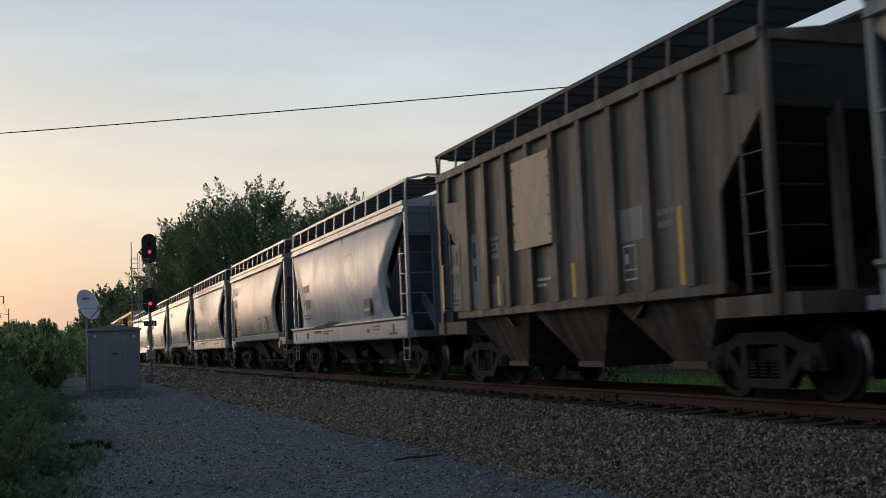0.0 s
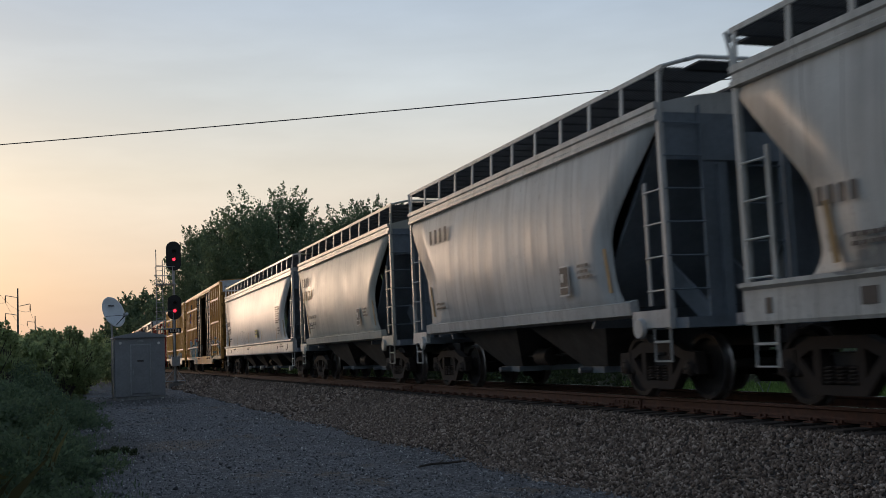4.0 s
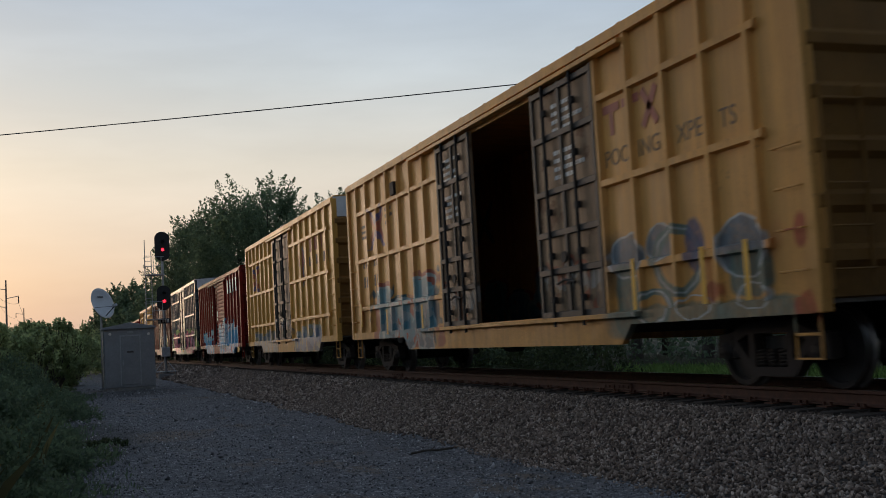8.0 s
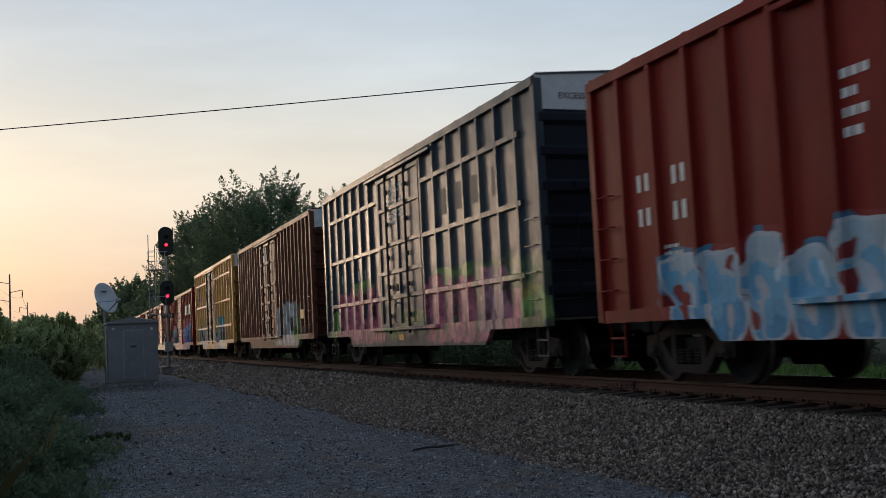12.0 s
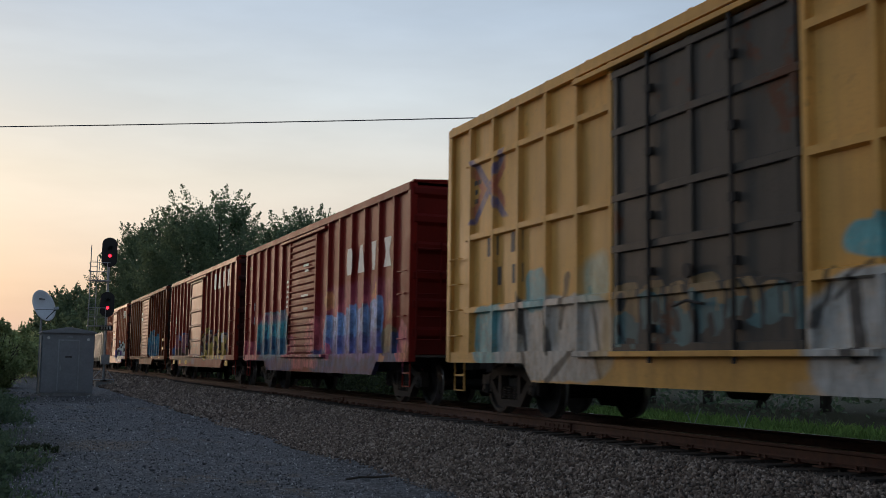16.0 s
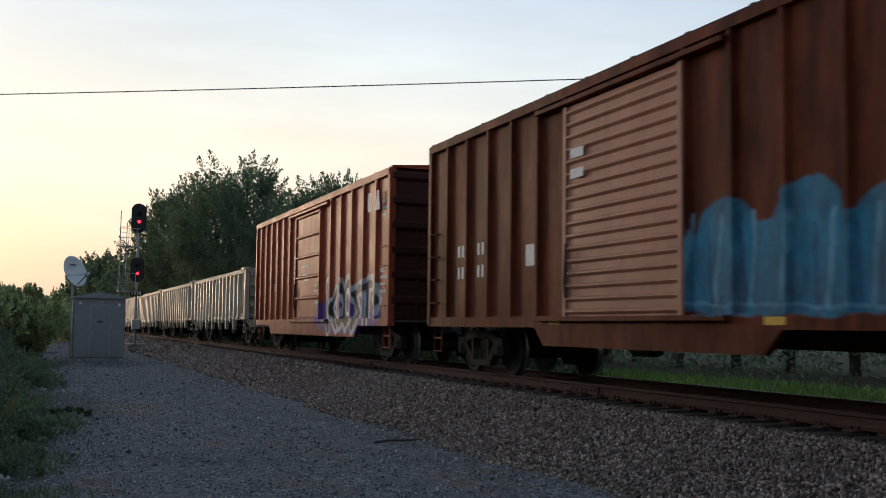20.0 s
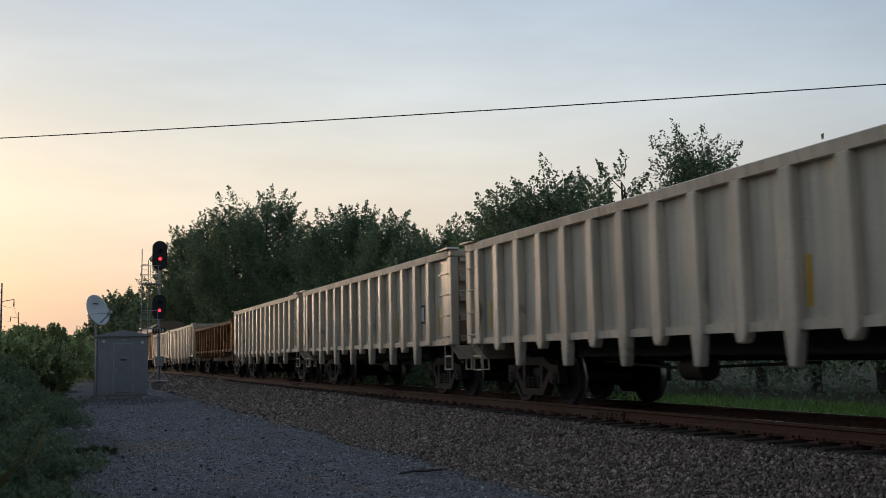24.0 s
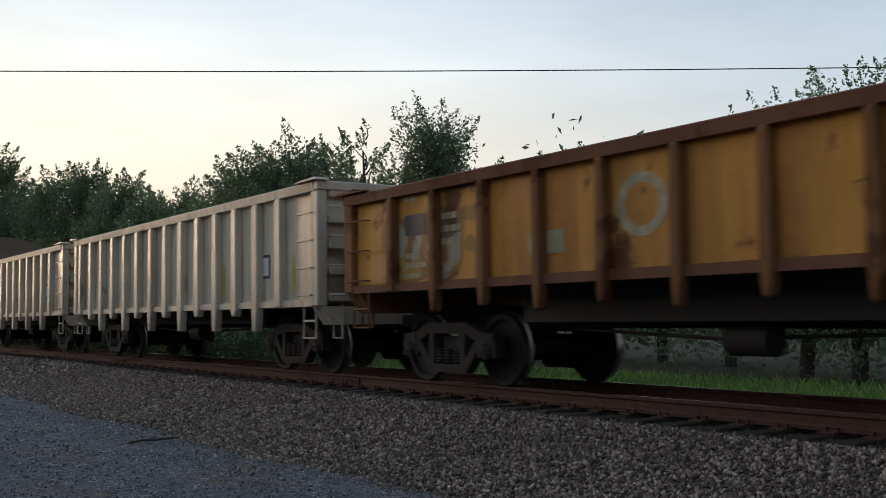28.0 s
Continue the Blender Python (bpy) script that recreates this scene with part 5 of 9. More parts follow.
def shrubs():
    """Shrubs on the near side, beyond the edge of the lot."""
    g = random.Random(9)
    for i, (x, y, h, r) in enumerate(((-2.6, 27, 2.9, 1.3), (-3.7, 30, 3.2, 1.5), (-1.9, 33, 2.3, 1.1), (-3.2, 37, 2.7, 1.6), (-1.2, 41, 2.5, 1.2), (-2.6, 46, 2.7, 1.6),
                                      (-0.5, 50, 2.9, 1.5), (-1.9, 56, 3.0, 1.8), (0.2, 60, 2.7, 1.5), (-1.0, 68, 3.0, 1.9), (-4.8, 44, 3.6, 2.0), (-5.5, 62, 4.0, 2.4),
                                      (0.7, 74, 2.6, 1.5), (-3.6, 22, 2.3, 1.2), (-5.2, 34, 3.4, 1.8), (-2.9, 78, 3.4, 2.2), (1.0, 92, 3.0, 2.0))):
        t = thing("shrub", "bushy green shrub at the edge of the gravel", "shrub", pose(x, y, 0), group="shrubs by the lot")
        cs, rs = [], []
        h, r = h * 1.1, r * 1.08
        for k in range(22):
            a, q = g.uniform(0, 6.28), g.uniform(0, 1.0)
            u = g.uniform(0.12, 0.86)
            cs.append((math.cos(a) * q * r, math.sin(a) * q * r, u * h))
            rs.append(r * g.uniform(0.14, 0.34))
        for k in range(16):
            a, q = g.uniform(0, 6.28), g.uniform(0.1, 0.95)
            for j in range(3):
                cs.append((math.cos(a) * q * r, math.sin(a) * q * r, h * (1.02 - 0.35 * q * q - 0.05 * j)))
                rs.append(r * (0.05 + 0.03 * j))
        random.seed(300 + i)
        bm = bmesh.new()
        for c in cs[::2]:
            taper(bm, (0, 0, -0.05), c, 0.035, 0.008, 5, 0.1)
        part("stem", bm, BARK, t)
        v, f = leaf_cloud(cs, rs, 10000, 0.042 + 0.0007 * y, 200 + i, 0.9, 0.3)
        c = new("foliage", arrays_mesh("foliage", v, f, LEAF_B))
        c.parent = t


shrubs()


def blades(name, label, x, y, h, width, material, seed, category="grass"):
    g = np.random.default_rng(seed)
    n = len(x)
    a = g.uniform(0, 2 * np.pi, n)
    lean = g.normal(0, 0.3, (n, 2)) * h[:, None]
    bx, by = np.cos(a) * width, np.sin(a) * width
    z = np.zeros(n) - 0.02
    p = np.stack([np.stack([x - bx, y - by, z], 1), np.stack([x + bx, y + by, z], 1),
                  np.stack([x + lean[:, 0] * 0.4 + bx * 0.6, y + lean[:, 1] * 0.4 + by * 0.6, h * 0.6], 1),
                  np.stack([x + lean[:, 0], y + lean[:, 1], h], 1)], 1)
    f = np.arange(n * 4).reshape(-1, 4)
    tagged(new(name, arrays_mesh(name, p.reshape(-1, 3), f, material)), label, category, kind="stuff")


def grass():
    g = np.random.default_rng(21)
    # rough verge on the near side
    n = 16000
    y = 9 + 60 * g.random(n) ** 1.5
    edge = -0.35 + 0.3 * np.sin(y * 0.5) + 0.012 * (y - 15)
    x = edge - 7.5 * g.random(n) ** 1.35
    h = g.uniform(0.08, 0.42, n) * np.clip((edge - x) * 1.4 + 0.25, 0.2, 1.5)
    blades("verge_grass", "rough green verge grass beside the gravel", x, y, h, 0.009, VERGE, 1)
    n = 1300
    y = 9 + 45 * g.random(n) ** 1.4
    x = -0.5 + 0.3 * np.sin(y * 0.5) - 4.0 * g.random(n) ** 1.3
    blades("dry_grass", "dry straw-coloured grass stalks in the verge", x, y, g.uniform(0.25, 0.8, n), 0.008, DRY_GRASS, 2)
    # broad-leaved weeds along the edge of the gravel
    spots = []
    for k in range(420):
        y = 8.5 + 38 * g.random() ** 1.4
        e = 0.15 + 0.45 * math.sin(y * 0.5) + 0.3 * math.sin(y * 1.7) + 0.012 * (y - 15)
        d = 3.4 * g.random() ** 1.3
        r = 0.07 + 0.2 * g.random() * min(1.0, 0.3 + d)
        spots.append((e - d, y, r * 0.8 + 0.12 * d * g.random(), r))
    hedge("edge_weeds", "low broad-leaved weeds along the gravel's edge", spots, 26000, 0.04, 14, LEAF_C, "weeds")
    spots = []
    for k in range(380):
        y = 11.5 + 26 * g.random() ** 1.2
        e = 0.0 + 0.3 * math.sin(y * 0.5) + 0.2 * math.sin(y * 1.7) + 0.018 * (y - 12)
        d = 0.25 + 3.2 * g.random() ** 1.4
        r = 0.10 + 0.26 * g.random() * min(1.0, 0.35 + 0.5 * d)
        spots.append((e - d, y, r * 0.6 + 0.8 * min(1.6, d) * g.random(), r))
    hedge("verge_brush", "knee-high dark green brush along the verge", spots, 60000, 0.036, 15, LEAF_C, "undergrowth")
    # bright strip beyond the track
    n = 26000
    y = 1 + 36 * g.random(n)
    x = 12.9 + 5.0 * g.random(n)
    near = x > 0.56 * y + 0.8 * np.sin(y * 1.3)
    x, y, n = x[near], y[near], int(near.sum())
    blades("far_grass", "bright green grass strip beyond the track", x, y, g.uniform(0.12, 0.42, n), 0.022, GRASS, 3)
    # weeds that spread on to the gravel
    cx, cy = g.uniform(-0.7, 0.35, 60), g.uniform(9, 40, 60)
    k = g.integers(0, 60, 5200)
    x, y = cx[k] + g.normal(0, 0.24, 5200), cy[k] + g.normal(0, 0.3, 5200)
    clump = [(0.6 + 0.18 * g.normal(), 19.4 + 0.3 * g.normal(), 0.02 + 0.06 * g.random(), 0.04 + 0.05 * g.random()) for _ in range(22)]
    hedge("weed_clump", "dark low weed clump on the gravel", clump, 1300, 0.026, 16, BRUSH, "weeds")
    blades("lot_weeds", "low dark weeds scattered on the gravel", x, y, g.uniform(0.02, 0.1, 5200), 0.01, LEAF_C, 4, "weeds")


grass()


# ---------------------------------------------------------------- signal, cabin, poles, wire
def signal():
    bx, by, bz = 5.42, 64.6, 0.05
    t = thing("railway_signal", "two-headed mast signal showing red over red beside the track", "railway signal", pose(bx, by, bz))
    bm = bmesh.new()
    box(bm, -0.45, 0.45, -0.45, 0.45, -0.1, 0.25)
    part("foundation", bm, CONCRETE, t, bevel=0.02)
    bm = bmesh.new()
    rod(bm, [(0, 0, 0.25), (0, 0, 8.0)], 0.075, 10)
    lathe(bm, [(0.25, 0.2), (0.31, 0.2), (0.33, 0.1)], 12, "z")
    part("mast", bm, GALV, t, "galvanised tubular mast", smooth=True)
    for zc, hh, ww in ((7.63, 0.86, 0.56), (4.62, 0.72, 0.52)):
        bm = bmesh.new()
        out = [(ww * 0.78 * math.cos(a) if abs(math.cos(a)) < 0.95 else ww * 0.78 * math.copysign(0.97, math.cos(a)),
                zc + (hh - ww * 0.78) * (1 if math.sin(a) > 0 else -1) + ww * 0.78 * math.sin(a)) for a in np.linspace(0.05, 2 * math.pi - 0.05, 28)]
        prism(bm, out, "y", -0.22, -0.19)
        hd = part("backplate", bm, PLATE_BLACK, t, "black oval backplate")
        bm = bmesh.new()
        box(bm, -0.15, 0.15, -0.19, 0.06, zc - hh * 0.62, zc + hh * 0.62)
        part("housing", bm, PLATE_BLACK, hd, bevel=0.02)
        for k, zz in enumerate((zc - 0.2, zc + 0.24)):
            bm = bmesh.new()
            lathe(bm, [(-0.26, 0.075), (-0.225, 0.085)], 18, "y", (0.02, 0, zz))
            part("lens", bm, RED_LIGHT if k == 0 else PLATE_BLACK, hd, "lit red lens" if k == 0 else "dark lens", smooth=True)
            bm = bmesh.new()
            n = 14
            for j in range(n):
                a0, a1 = math.pi * (-0.12 + 1.24 * j / n), math.pi * (-0.12 + 1.24 * (j + 1) / n)
                r = 0.125
                v = [bm.verts.new((0.02 + r * math.cos(a), yy, zz + r * math.sin(a))) for a, yy in ((a0, -0.22), (a1, -0.22), (a1, -0.46), (a0, -0.46))]
                bm.faces.new(v)
            bmesh.ops.remove_doubles(bm, verts=bm.verts, dist=0.002)
            vi = part("visor", bm, PLATE_BLACK, hd, "hooded black visor")
            vi.modifiers.new("sheet", "SOLIDIFY").thickness = 0.008
        bm = bmesh.new()
        box(bm, -0.06, 0.06, -0.1, 0.1, zc - 0.08, zc + 0.08)
        part("bracket", bm, GALV, t, bevel=0.01)
    # ladder behind the mast with a cage landing
    bm = bmesh.new()
    for sx in (-0.98, -0.62):
        rod(bm, [(sx, 0.1, 0.3), (sx, 0.1, 7.4 if sx > -0.8 else 8.05)], 0.028, 6)
    part("ladder_rail", bm, GALV, t)
    bm = bmesh.new()
    rod(bm, [(-0.98, 0.1, 0), (-0.62, 0.1, 0)], 0.014, 5)
    rung = mesh_of("rung", bm, GALV)
    for k in range(22):
        shared("rung", rung, t, pose(0, 0, 0.6 + k * 0.31))
    for zc in (5.95, 3.35):
        bm = bmesh.new()
        box(bm, -1.06, 0.1, -0.5, 0.45, zc, zc + 0.045)
        part("landing", bm, GALV, t, "small grated landing")
        bm = bmesh.new()
        for px in (-1.04, -0.55, -0.1):
            rod(bm, [(px, -0.48, zc), (px, -0.48, zc + 1.05)], 0.018, 5)
        for zz in (zc + 0.52, zc + 1.05):
            rod(bm, [(-1.04, 0.43, zz), (-1.04, -0.48, zz), (0.05, -0.48, zz)], 0.018, 5)
        part("guard_rail", bm, GALV, t)
    bm = bmesh.new()
    box(bm, -0.36, 0.36, -0.12, -0.1, 3.13, 3.42)
    pl = part("number_plate", bm, PLATE_BLACK, t, "black number plate with pale bars")
    for k in range(4):
        bm = bmesh.new()
        box(bm, -0.28 + k * 0.15, -0.19 + k * 0.15, -0.126, -0.12, 3.19, 3.36)
        part("mark", bm, WHITE_MARK, pl)
    # equipment box and wire loops at the foot
    bm = bmesh.new()
    box(bm, -0.22, 0.26, -0.3, 0.0, 1.2, 1.75)
    part("junction_box", bm, GALV, t, "grey junction box", bevel=0.015)
    bm = bmesh.new()
    box(bm, -0.7, 0.55, -0.55, 0.4, 0.32, 0.36)
    for px in (-0.65, 0.5):
        rod(bm, [(px, -0.5, 0.0), (px, -0.5, 0.36)], 0.025, 5)
        rod(bm, [(px, -0.5, 0.36), (px * 0.2, -0.1, 0.95)], 0.02, 5)
    part("step", bm, GALV, t, "steel step at the foot")


signal()


def cabin():
    t = thing("signal_cabin", "silver-grey metal equipment cabin with a low pitched roof", "equipment cabin", pose(2.52, 48.6, 0, 0, 0, 1.5))
    w, d, h = 1.03, 0.95, 2.62
    bm = bmesh.new()
    box(bm, -w + 0.03, w - 0.03, -d + 0.03, d - 0.03, -0.1, 0.14)
    part("base", bm, CONCRETE, t)
    bm = bmesh.new()
    box(bm, -w, w, -d, d, 0.12, h)
    part("body", bm, CABIN_MAT, t, bevel=0.015)
    bm = bmesh.new()
    prism(bm, [(-w - 0.07, h - 0.02), (w + 0.07, h - 0.02), (w + 0.07, h + 0.05), (0, h + 0.25), (-w - 0.07, h + 0.05)], "y", -d - 0.1, d + 0.1)
    part("roof", bm, CABIN_MAT, t, bevel=0.008)
    bm = bmesh.new()
    box(bm, -0.36, 0.40, -d - 0.03, -d - 0.004, 0.25, 2.28)
    door = part("door", bm, CABIN_MAT, t, "flush metal door", bevel=0.006)
    bm = bmesh.new()
    for a in ((-0.41, -0.36), (0.40, 0.45)):
        box(bm, a[0], a[1], -d - 0.02, -d - 0.003, 0.2, 2.34)
    box(bm, -0.36, 0.40, -d - 0.02, -d - 0.003, 2.285, 2.34)
    part("door_frame", bm, GALV, t)
    bm = bmesh.new()
    rod(bm, [(-0.29, -d - 0.03, 1.12), (-0.29, -d - 0.09, 1.12), (-0.29, -d - 0.09, 1.28)], 0.012, 6)
    box(bm, -0.32, -0.26, -d - 0.04, -d - 0.03, 1.05, 1.2)
    part("handle", bm, GALV, door)
    for zz in (0.45, 1.25, 2.05):
        bm = bmesh.new()
        rod(bm, [(0.41, -d - 0.035, zz - 0.06), (0.41, -d - 0.035, zz + 0.06)], 0.014, 6)
        part("hinge", bm, GALV, door)
    bm = bmesh.new()
    box(bm, -0.12, 0.14, -d - 0.034, -d - 0.03, 1.58, 1.66)
    part("sign", bm, DARK_MARK, door, "small dark label")
    bm = bmesh.new()
    box(bm, -0.1, 0.14, -d - 0.05, -d - 0.003, 2.42, 2.5)
    part("vent", bm, GALV, t, "small hooded vent")
    for px, pz in ((0.78, 2.35), (-0.8, 2.4)):
        bm = bmesh.new()
        lathe(bm, [(-d - 0.012, 0.055), (-d - 0.003, 0.06)], 12, "y", (px, 0, pz))
        part("label_disc", bm, WHITE_MARK, t, "small pale sticker")
    bm = bmesh.new()
    rod(bm, [(-w - 0.03, -d + 0.1, 0.1), (-w - 0.03, -d + 0.1, 2.5)], 0.03, 6)
    rod(bm, [(-w - 0.03, -d + 0.3, 0.1), (-w - 0.03, -d + 0.3, 2.2)], 0.02, 6)
    part("conduit", bm, GALV, t)
    # satellite dish on a post at the cabin's corner
    s = thing("satellite_dish", "white satellite dish on a post behind the cabin", "satellite dish", pose(1.36, 49.75, 0))
    bm = bmesh.new()
    rod(bm, [(0.12, 0.1, 0), (0.12, 0.1, 3.55)], 0.05, 8)
    part("post", bm, GALV, s, smooth=True)
    tilt = look((0.1, 0.0, 3.77), (0.95, -1.0, 4.25))
    bm = bmesh.new()
    n, m = 36, 7
    rings = []
    for k in range(m + 1):
        q = k / m
        rings.append([bm.verts.new((0.62 * q * math.cos(2 * math.pi * j / n), 0.72 * q * math.sin(2 * math.pi * j / n), -0.16 * q * q)) for j in range(n)])
    for a, b in zip(rings, rings[1:]):
        for j in range(n):
            try:
                bm.faces.new([a[j], a[(j + 1) % n], b[(j + 1) % n], b[j]])
            except ValueError:
                pass
    bmesh.ops.remove_doubles(bm, verts=bm.verts, dist=0.001)
    dish = part("reflector", bm, DISH_MAT, s, "white oval reflector", smooth=True)
    dish.matrix_basis = tilt
    dish.modifiers.new("sheet", "SOLIDIFY").thickness = 0.018
    bm = bmesh.new()
    box(bm, -0.16, 0.16, 0.28, 0.34, -0.125, -0.118)
    part("mark", bm, DARK_MARK, dish, "dark maker's mark as a plain bar")
    bm = bmesh.new()
    rod(bm, [(0, -0.6, -0.12), (0, -0.42, -0.8)], 0.022, 6)
    rod(bm, [(-0.5, -0.2, -0.12), (0, -0.42, -0.8)], 0.01, 5)
    rod(bm, [(0.5, -0.2, -0.12), (0, -0.42, -0.8)], 0.01, 5)
    arm = part("feed_arm", bm, PLATE_BLACK, s, "dark feed arm and stays")
    arm.matrix_basis = tilt
    bm = bmesh.new()
    lathe(bm, [(-0.10, 0.06), (-0.02, 0.075), (0.05, 0.05)], 12, "z", (0, -0.40, -0.82))
    box(bm, -0.04, 0.14, -0.46, -0.36, -0.9, -0.8)
    fd = part("feed_horn", bm, GALV, s)
    fd.matrix_basis = tilt


cabin()


def poles():
    spots = [(-8.3, 95), (-7.2, 150), (-8.0, 235), (-7.2, 324), (-6.6, 420)]
    for x, y in spots:
        t = thing("utility_pole", "tall wooden utility pole with upswept side arms", "utility pole", pose(x, y, 0), group="poles along the line")
        bm = bmesh.new()
        taper(bm, (0, 0, -0.3), (0, 0, 11.9), 0.16, 0.09, 10)
        part("pole", bm, POLE_WOOD, t)
        for k, (s, z) in enumerate(((-1, 10.9), (1, 9.75), (-1, 8.6))):
            bm = bmesh.new()
            rod(bm, [(0, 0, z - 0.25), (s * 1.5, 0, z + 0.05)], 0.05, 6)
            a = part("arm", bm, GALV, t, "upswept steel arm")
            bm = bmesh.new()
            lathe(bm, [(z - 0.9, 0.06), (z - 0.6, 0.08), (z - 0.3, 0.06), (z + 0.02, 0.05)], 8, "z", (s * 1.5, 0, 0))
            part("insulator", bm, PLATE_BLACK, a)
    for k, (s, z) in enumerate(((-1, 10.0), (1, 8.85), (-1, 7.7))):
        bm = bmesh.new()
        pts = []
        for (x0, y0), (x1, y1) in zip(spots, spots[1:]):
            for j in range(8):
                u = j / 8
                pts.append((x0 + (x1 - x0) * u + s * 1.5, y0 + (y1 - y0) * u, z - 1.6 * 4 * u * (1 - u) * 0.6))
        pts.append((spots[-1][0] + s * 1.5, spots[-1][1], z))
        rod(bm, pts, 0.016, 4)
        tagged(part("power_line", bm, PLATE_BLACK), "thin dark power line hung between the poles", "cable", group="power lines")
    # the wire that crosses over the track
    a0, d, h = 32.0, 30.0, 7.03
    bm = bmesh.new()
    pts = []
    for u in np.linspace(-1, 1, 33):
        s = u * 62.0
        ax, ay = math.sin(radians(a0)) * d, math.cos(radians(a0)) * d
        pts.append((ax + s * math.cos(radians(a0)), ay - s * math.sin(radians(a0)), 1.55 + h + 1.2 * u * u))
    rod(bm, pts, 0.017, 5)
    tagged(part("overhead_wire", bm, PLATE_BLACK), "single dark wire that crosses high over the track", "cable")
    for (x, y, z) in (pts[0], pts[-1]):
        t = thing("utility_pole", "wooden pole that carries the single wire", "utility pole", pose(x, y, 0))
        bm = bmesh.new()
        taper(bm, (0, 0, -0.3), (0, 0, z + 0.4), 0.16, 0.11, 10)
        part("pole", bm, POLE_WOOD, t)
        bm = bmesh.new()
        lathe(bm, [(z - 0.1, 0.05), (z, 0.07), (z + 0.06, 0.03)], 8, "z", (0.14, 0, 0))
        part("insulator", bm, PLATE_BLACK, t)


poles()


def canopy():
    """The corner of a pale metal canopy at the near edge of the lot."""
    t = thing("canopy", "pale metal canopy with a sloping fascia on a grey post", "canopy", pose(-1.40, 12.0, 0))
    bm = bmesh.new()
    box(bm, 0.06, 0.20, 0.05, 0.19, -0.1, 3.08)
    part("post", bm, GALV, t, "square grey post", bevel=0.01)
    bm = bmesh.new()
    v = []
    for x, y, z in ((-3.0, -0.1, 3.03), (0.37, -0.1, 3.03), (0.37, 2.6, 3.03), (-3.0, 2.6, 3.03), (-3.0, 0.06, 3.80), (0.20, 0.06, 3.80), (0.20, 2.45, 3.80), (-3.0, 2.45, 3.80)):
        v.append(bm.verts.new((x, y, z)))
    for f in ((0, 1, 5, 4), (1, 2, 6, 5), (2, 3, 7, 6), (3, 0, 4, 7), (4, 5, 6, 7)):
        bm.faces.new([v[i] for i in f])
    part("fascia", bm, plain("cream_metal_cladding", (0.55, 0.52, 0.46), 0.5, 0.1, 3.0, 0.1), t, "cream sheet-metal fascia")
    bm = bmesh.new()
    box(bm, -2.98, 0.35, -0.08, 2.58, 3.0, 3.03)
    part("soffit", bm, plain("grey_soffit_panel", (0.22, 0.22, 0.24), 0.6, 0.0, 3.0, 0.1), t)
    bm = bmesh.new()
    for z in (3.08, 3.3, 3.52, 3.72):
        k = (z - 3.03) / 0.77
        lathe(bm, [(-0.112 + 0.16 * k, 0.012), (-0.104 + 0.16 * k, 0.014)], 8, "y", (0.30 - 0.17 * k, 0, z))
    part("bolts", bm, GALV, t)


canopy()


def surroundings():
    """What closes the place on the camera's side: a plain building that carries the canopy, and a belt of trees."""
    t = thing("building", "plain pale metal building beside the lot", "building", pose(-4.2, 0, 0), kind="structure")
    bm = bmesh.new()
    box(bm, -9.0, 0.0, -16.0, 14.4, -0.1, 3.1)
    part("wall", bm, plain("grey_metal_siding", (0.30, 0.29, 0.27), 0.6, 0.0, 2.0, 0.15), t)
    bm = bmesh.new()
    prism(bm, [(-9.3, 3.05), (0.3, 3.05), (0.3, 3.15), (-4.5, 3.9), (-9.3, 3.15)], "y", -16.3, 14.7)
    part("roof", bm, plain("dull_metal_roof", (0.22, 0.22, 0.22), 0.6, 0.1, 2.0, 0.15), t)
    g = random.Random(31)
    spots = []
    for k in range(106):
        y = -75 + k * 2.1
        h = 7.6 + g.uniform(-2, 2)
        spots += [(-21 + g.uniform(-1.5, 1.5), y, h * 0.3, h * 0.36), (-22 + g.uniform(-1.5, 1.5), y, h * 0.72, h * 0.34)]
    for k in range(50):
        x = -24 + k * 2.1
        h = 8 + g.uniform(-2, 2)
        spots += [(x, -46 + g.uniform(-2, 2), h * 0.3, h * 0.36), (x, -47 + g.uniform(-2, 2), h * 0.72, h * 0.34)]
    hedge("tree_belt", "belt of dark trees that closes the lot", spots, 42000, 0.62, 33, LEAF_C, "wood")


surroundings()


def litter():
    random.seed(12)
    t = thing("dead_branch", "dark dead branch lying on the gravel", "branch", pose(4.55, 13.75, 0.02))
    bm = bmesh.new()
    rod(bm, [(-0.28, 0.02, 0.0), (-0.1, 0.0, 0.025), (0.1, 0.03, 0.015), (0.3, -0.02, 0.03)], 0.016, 6)
    rod(bm, [(-0.02, 0.01, 0.02), (0.1, 0.14, 0.05)], 0.009, 5)
    part("stem", bm, BARK, t)
    for x, y in ((13.1, 18.6), (13.4, 17.4)):
        t = thing("bare_twig", "pale bare twig standing beyond the track", "twig", pose(x, y, 0))
        bm = bmesh.new()
        rod(bm, [(0, 0, 0), (0.05, 0, 0.35), (0.22, 0, 0.7)], 0.012, 5)
        rod(bm, [(0.04, 0, 0.3), (-0.12, 0, 0.62)], 0.009, 5)
        rod(bm, [(0.0, 0, 0.1), (-0.3, 0, 0.3)], 0.009, 5)
        part("stem", bm, GALV, t)


litter()


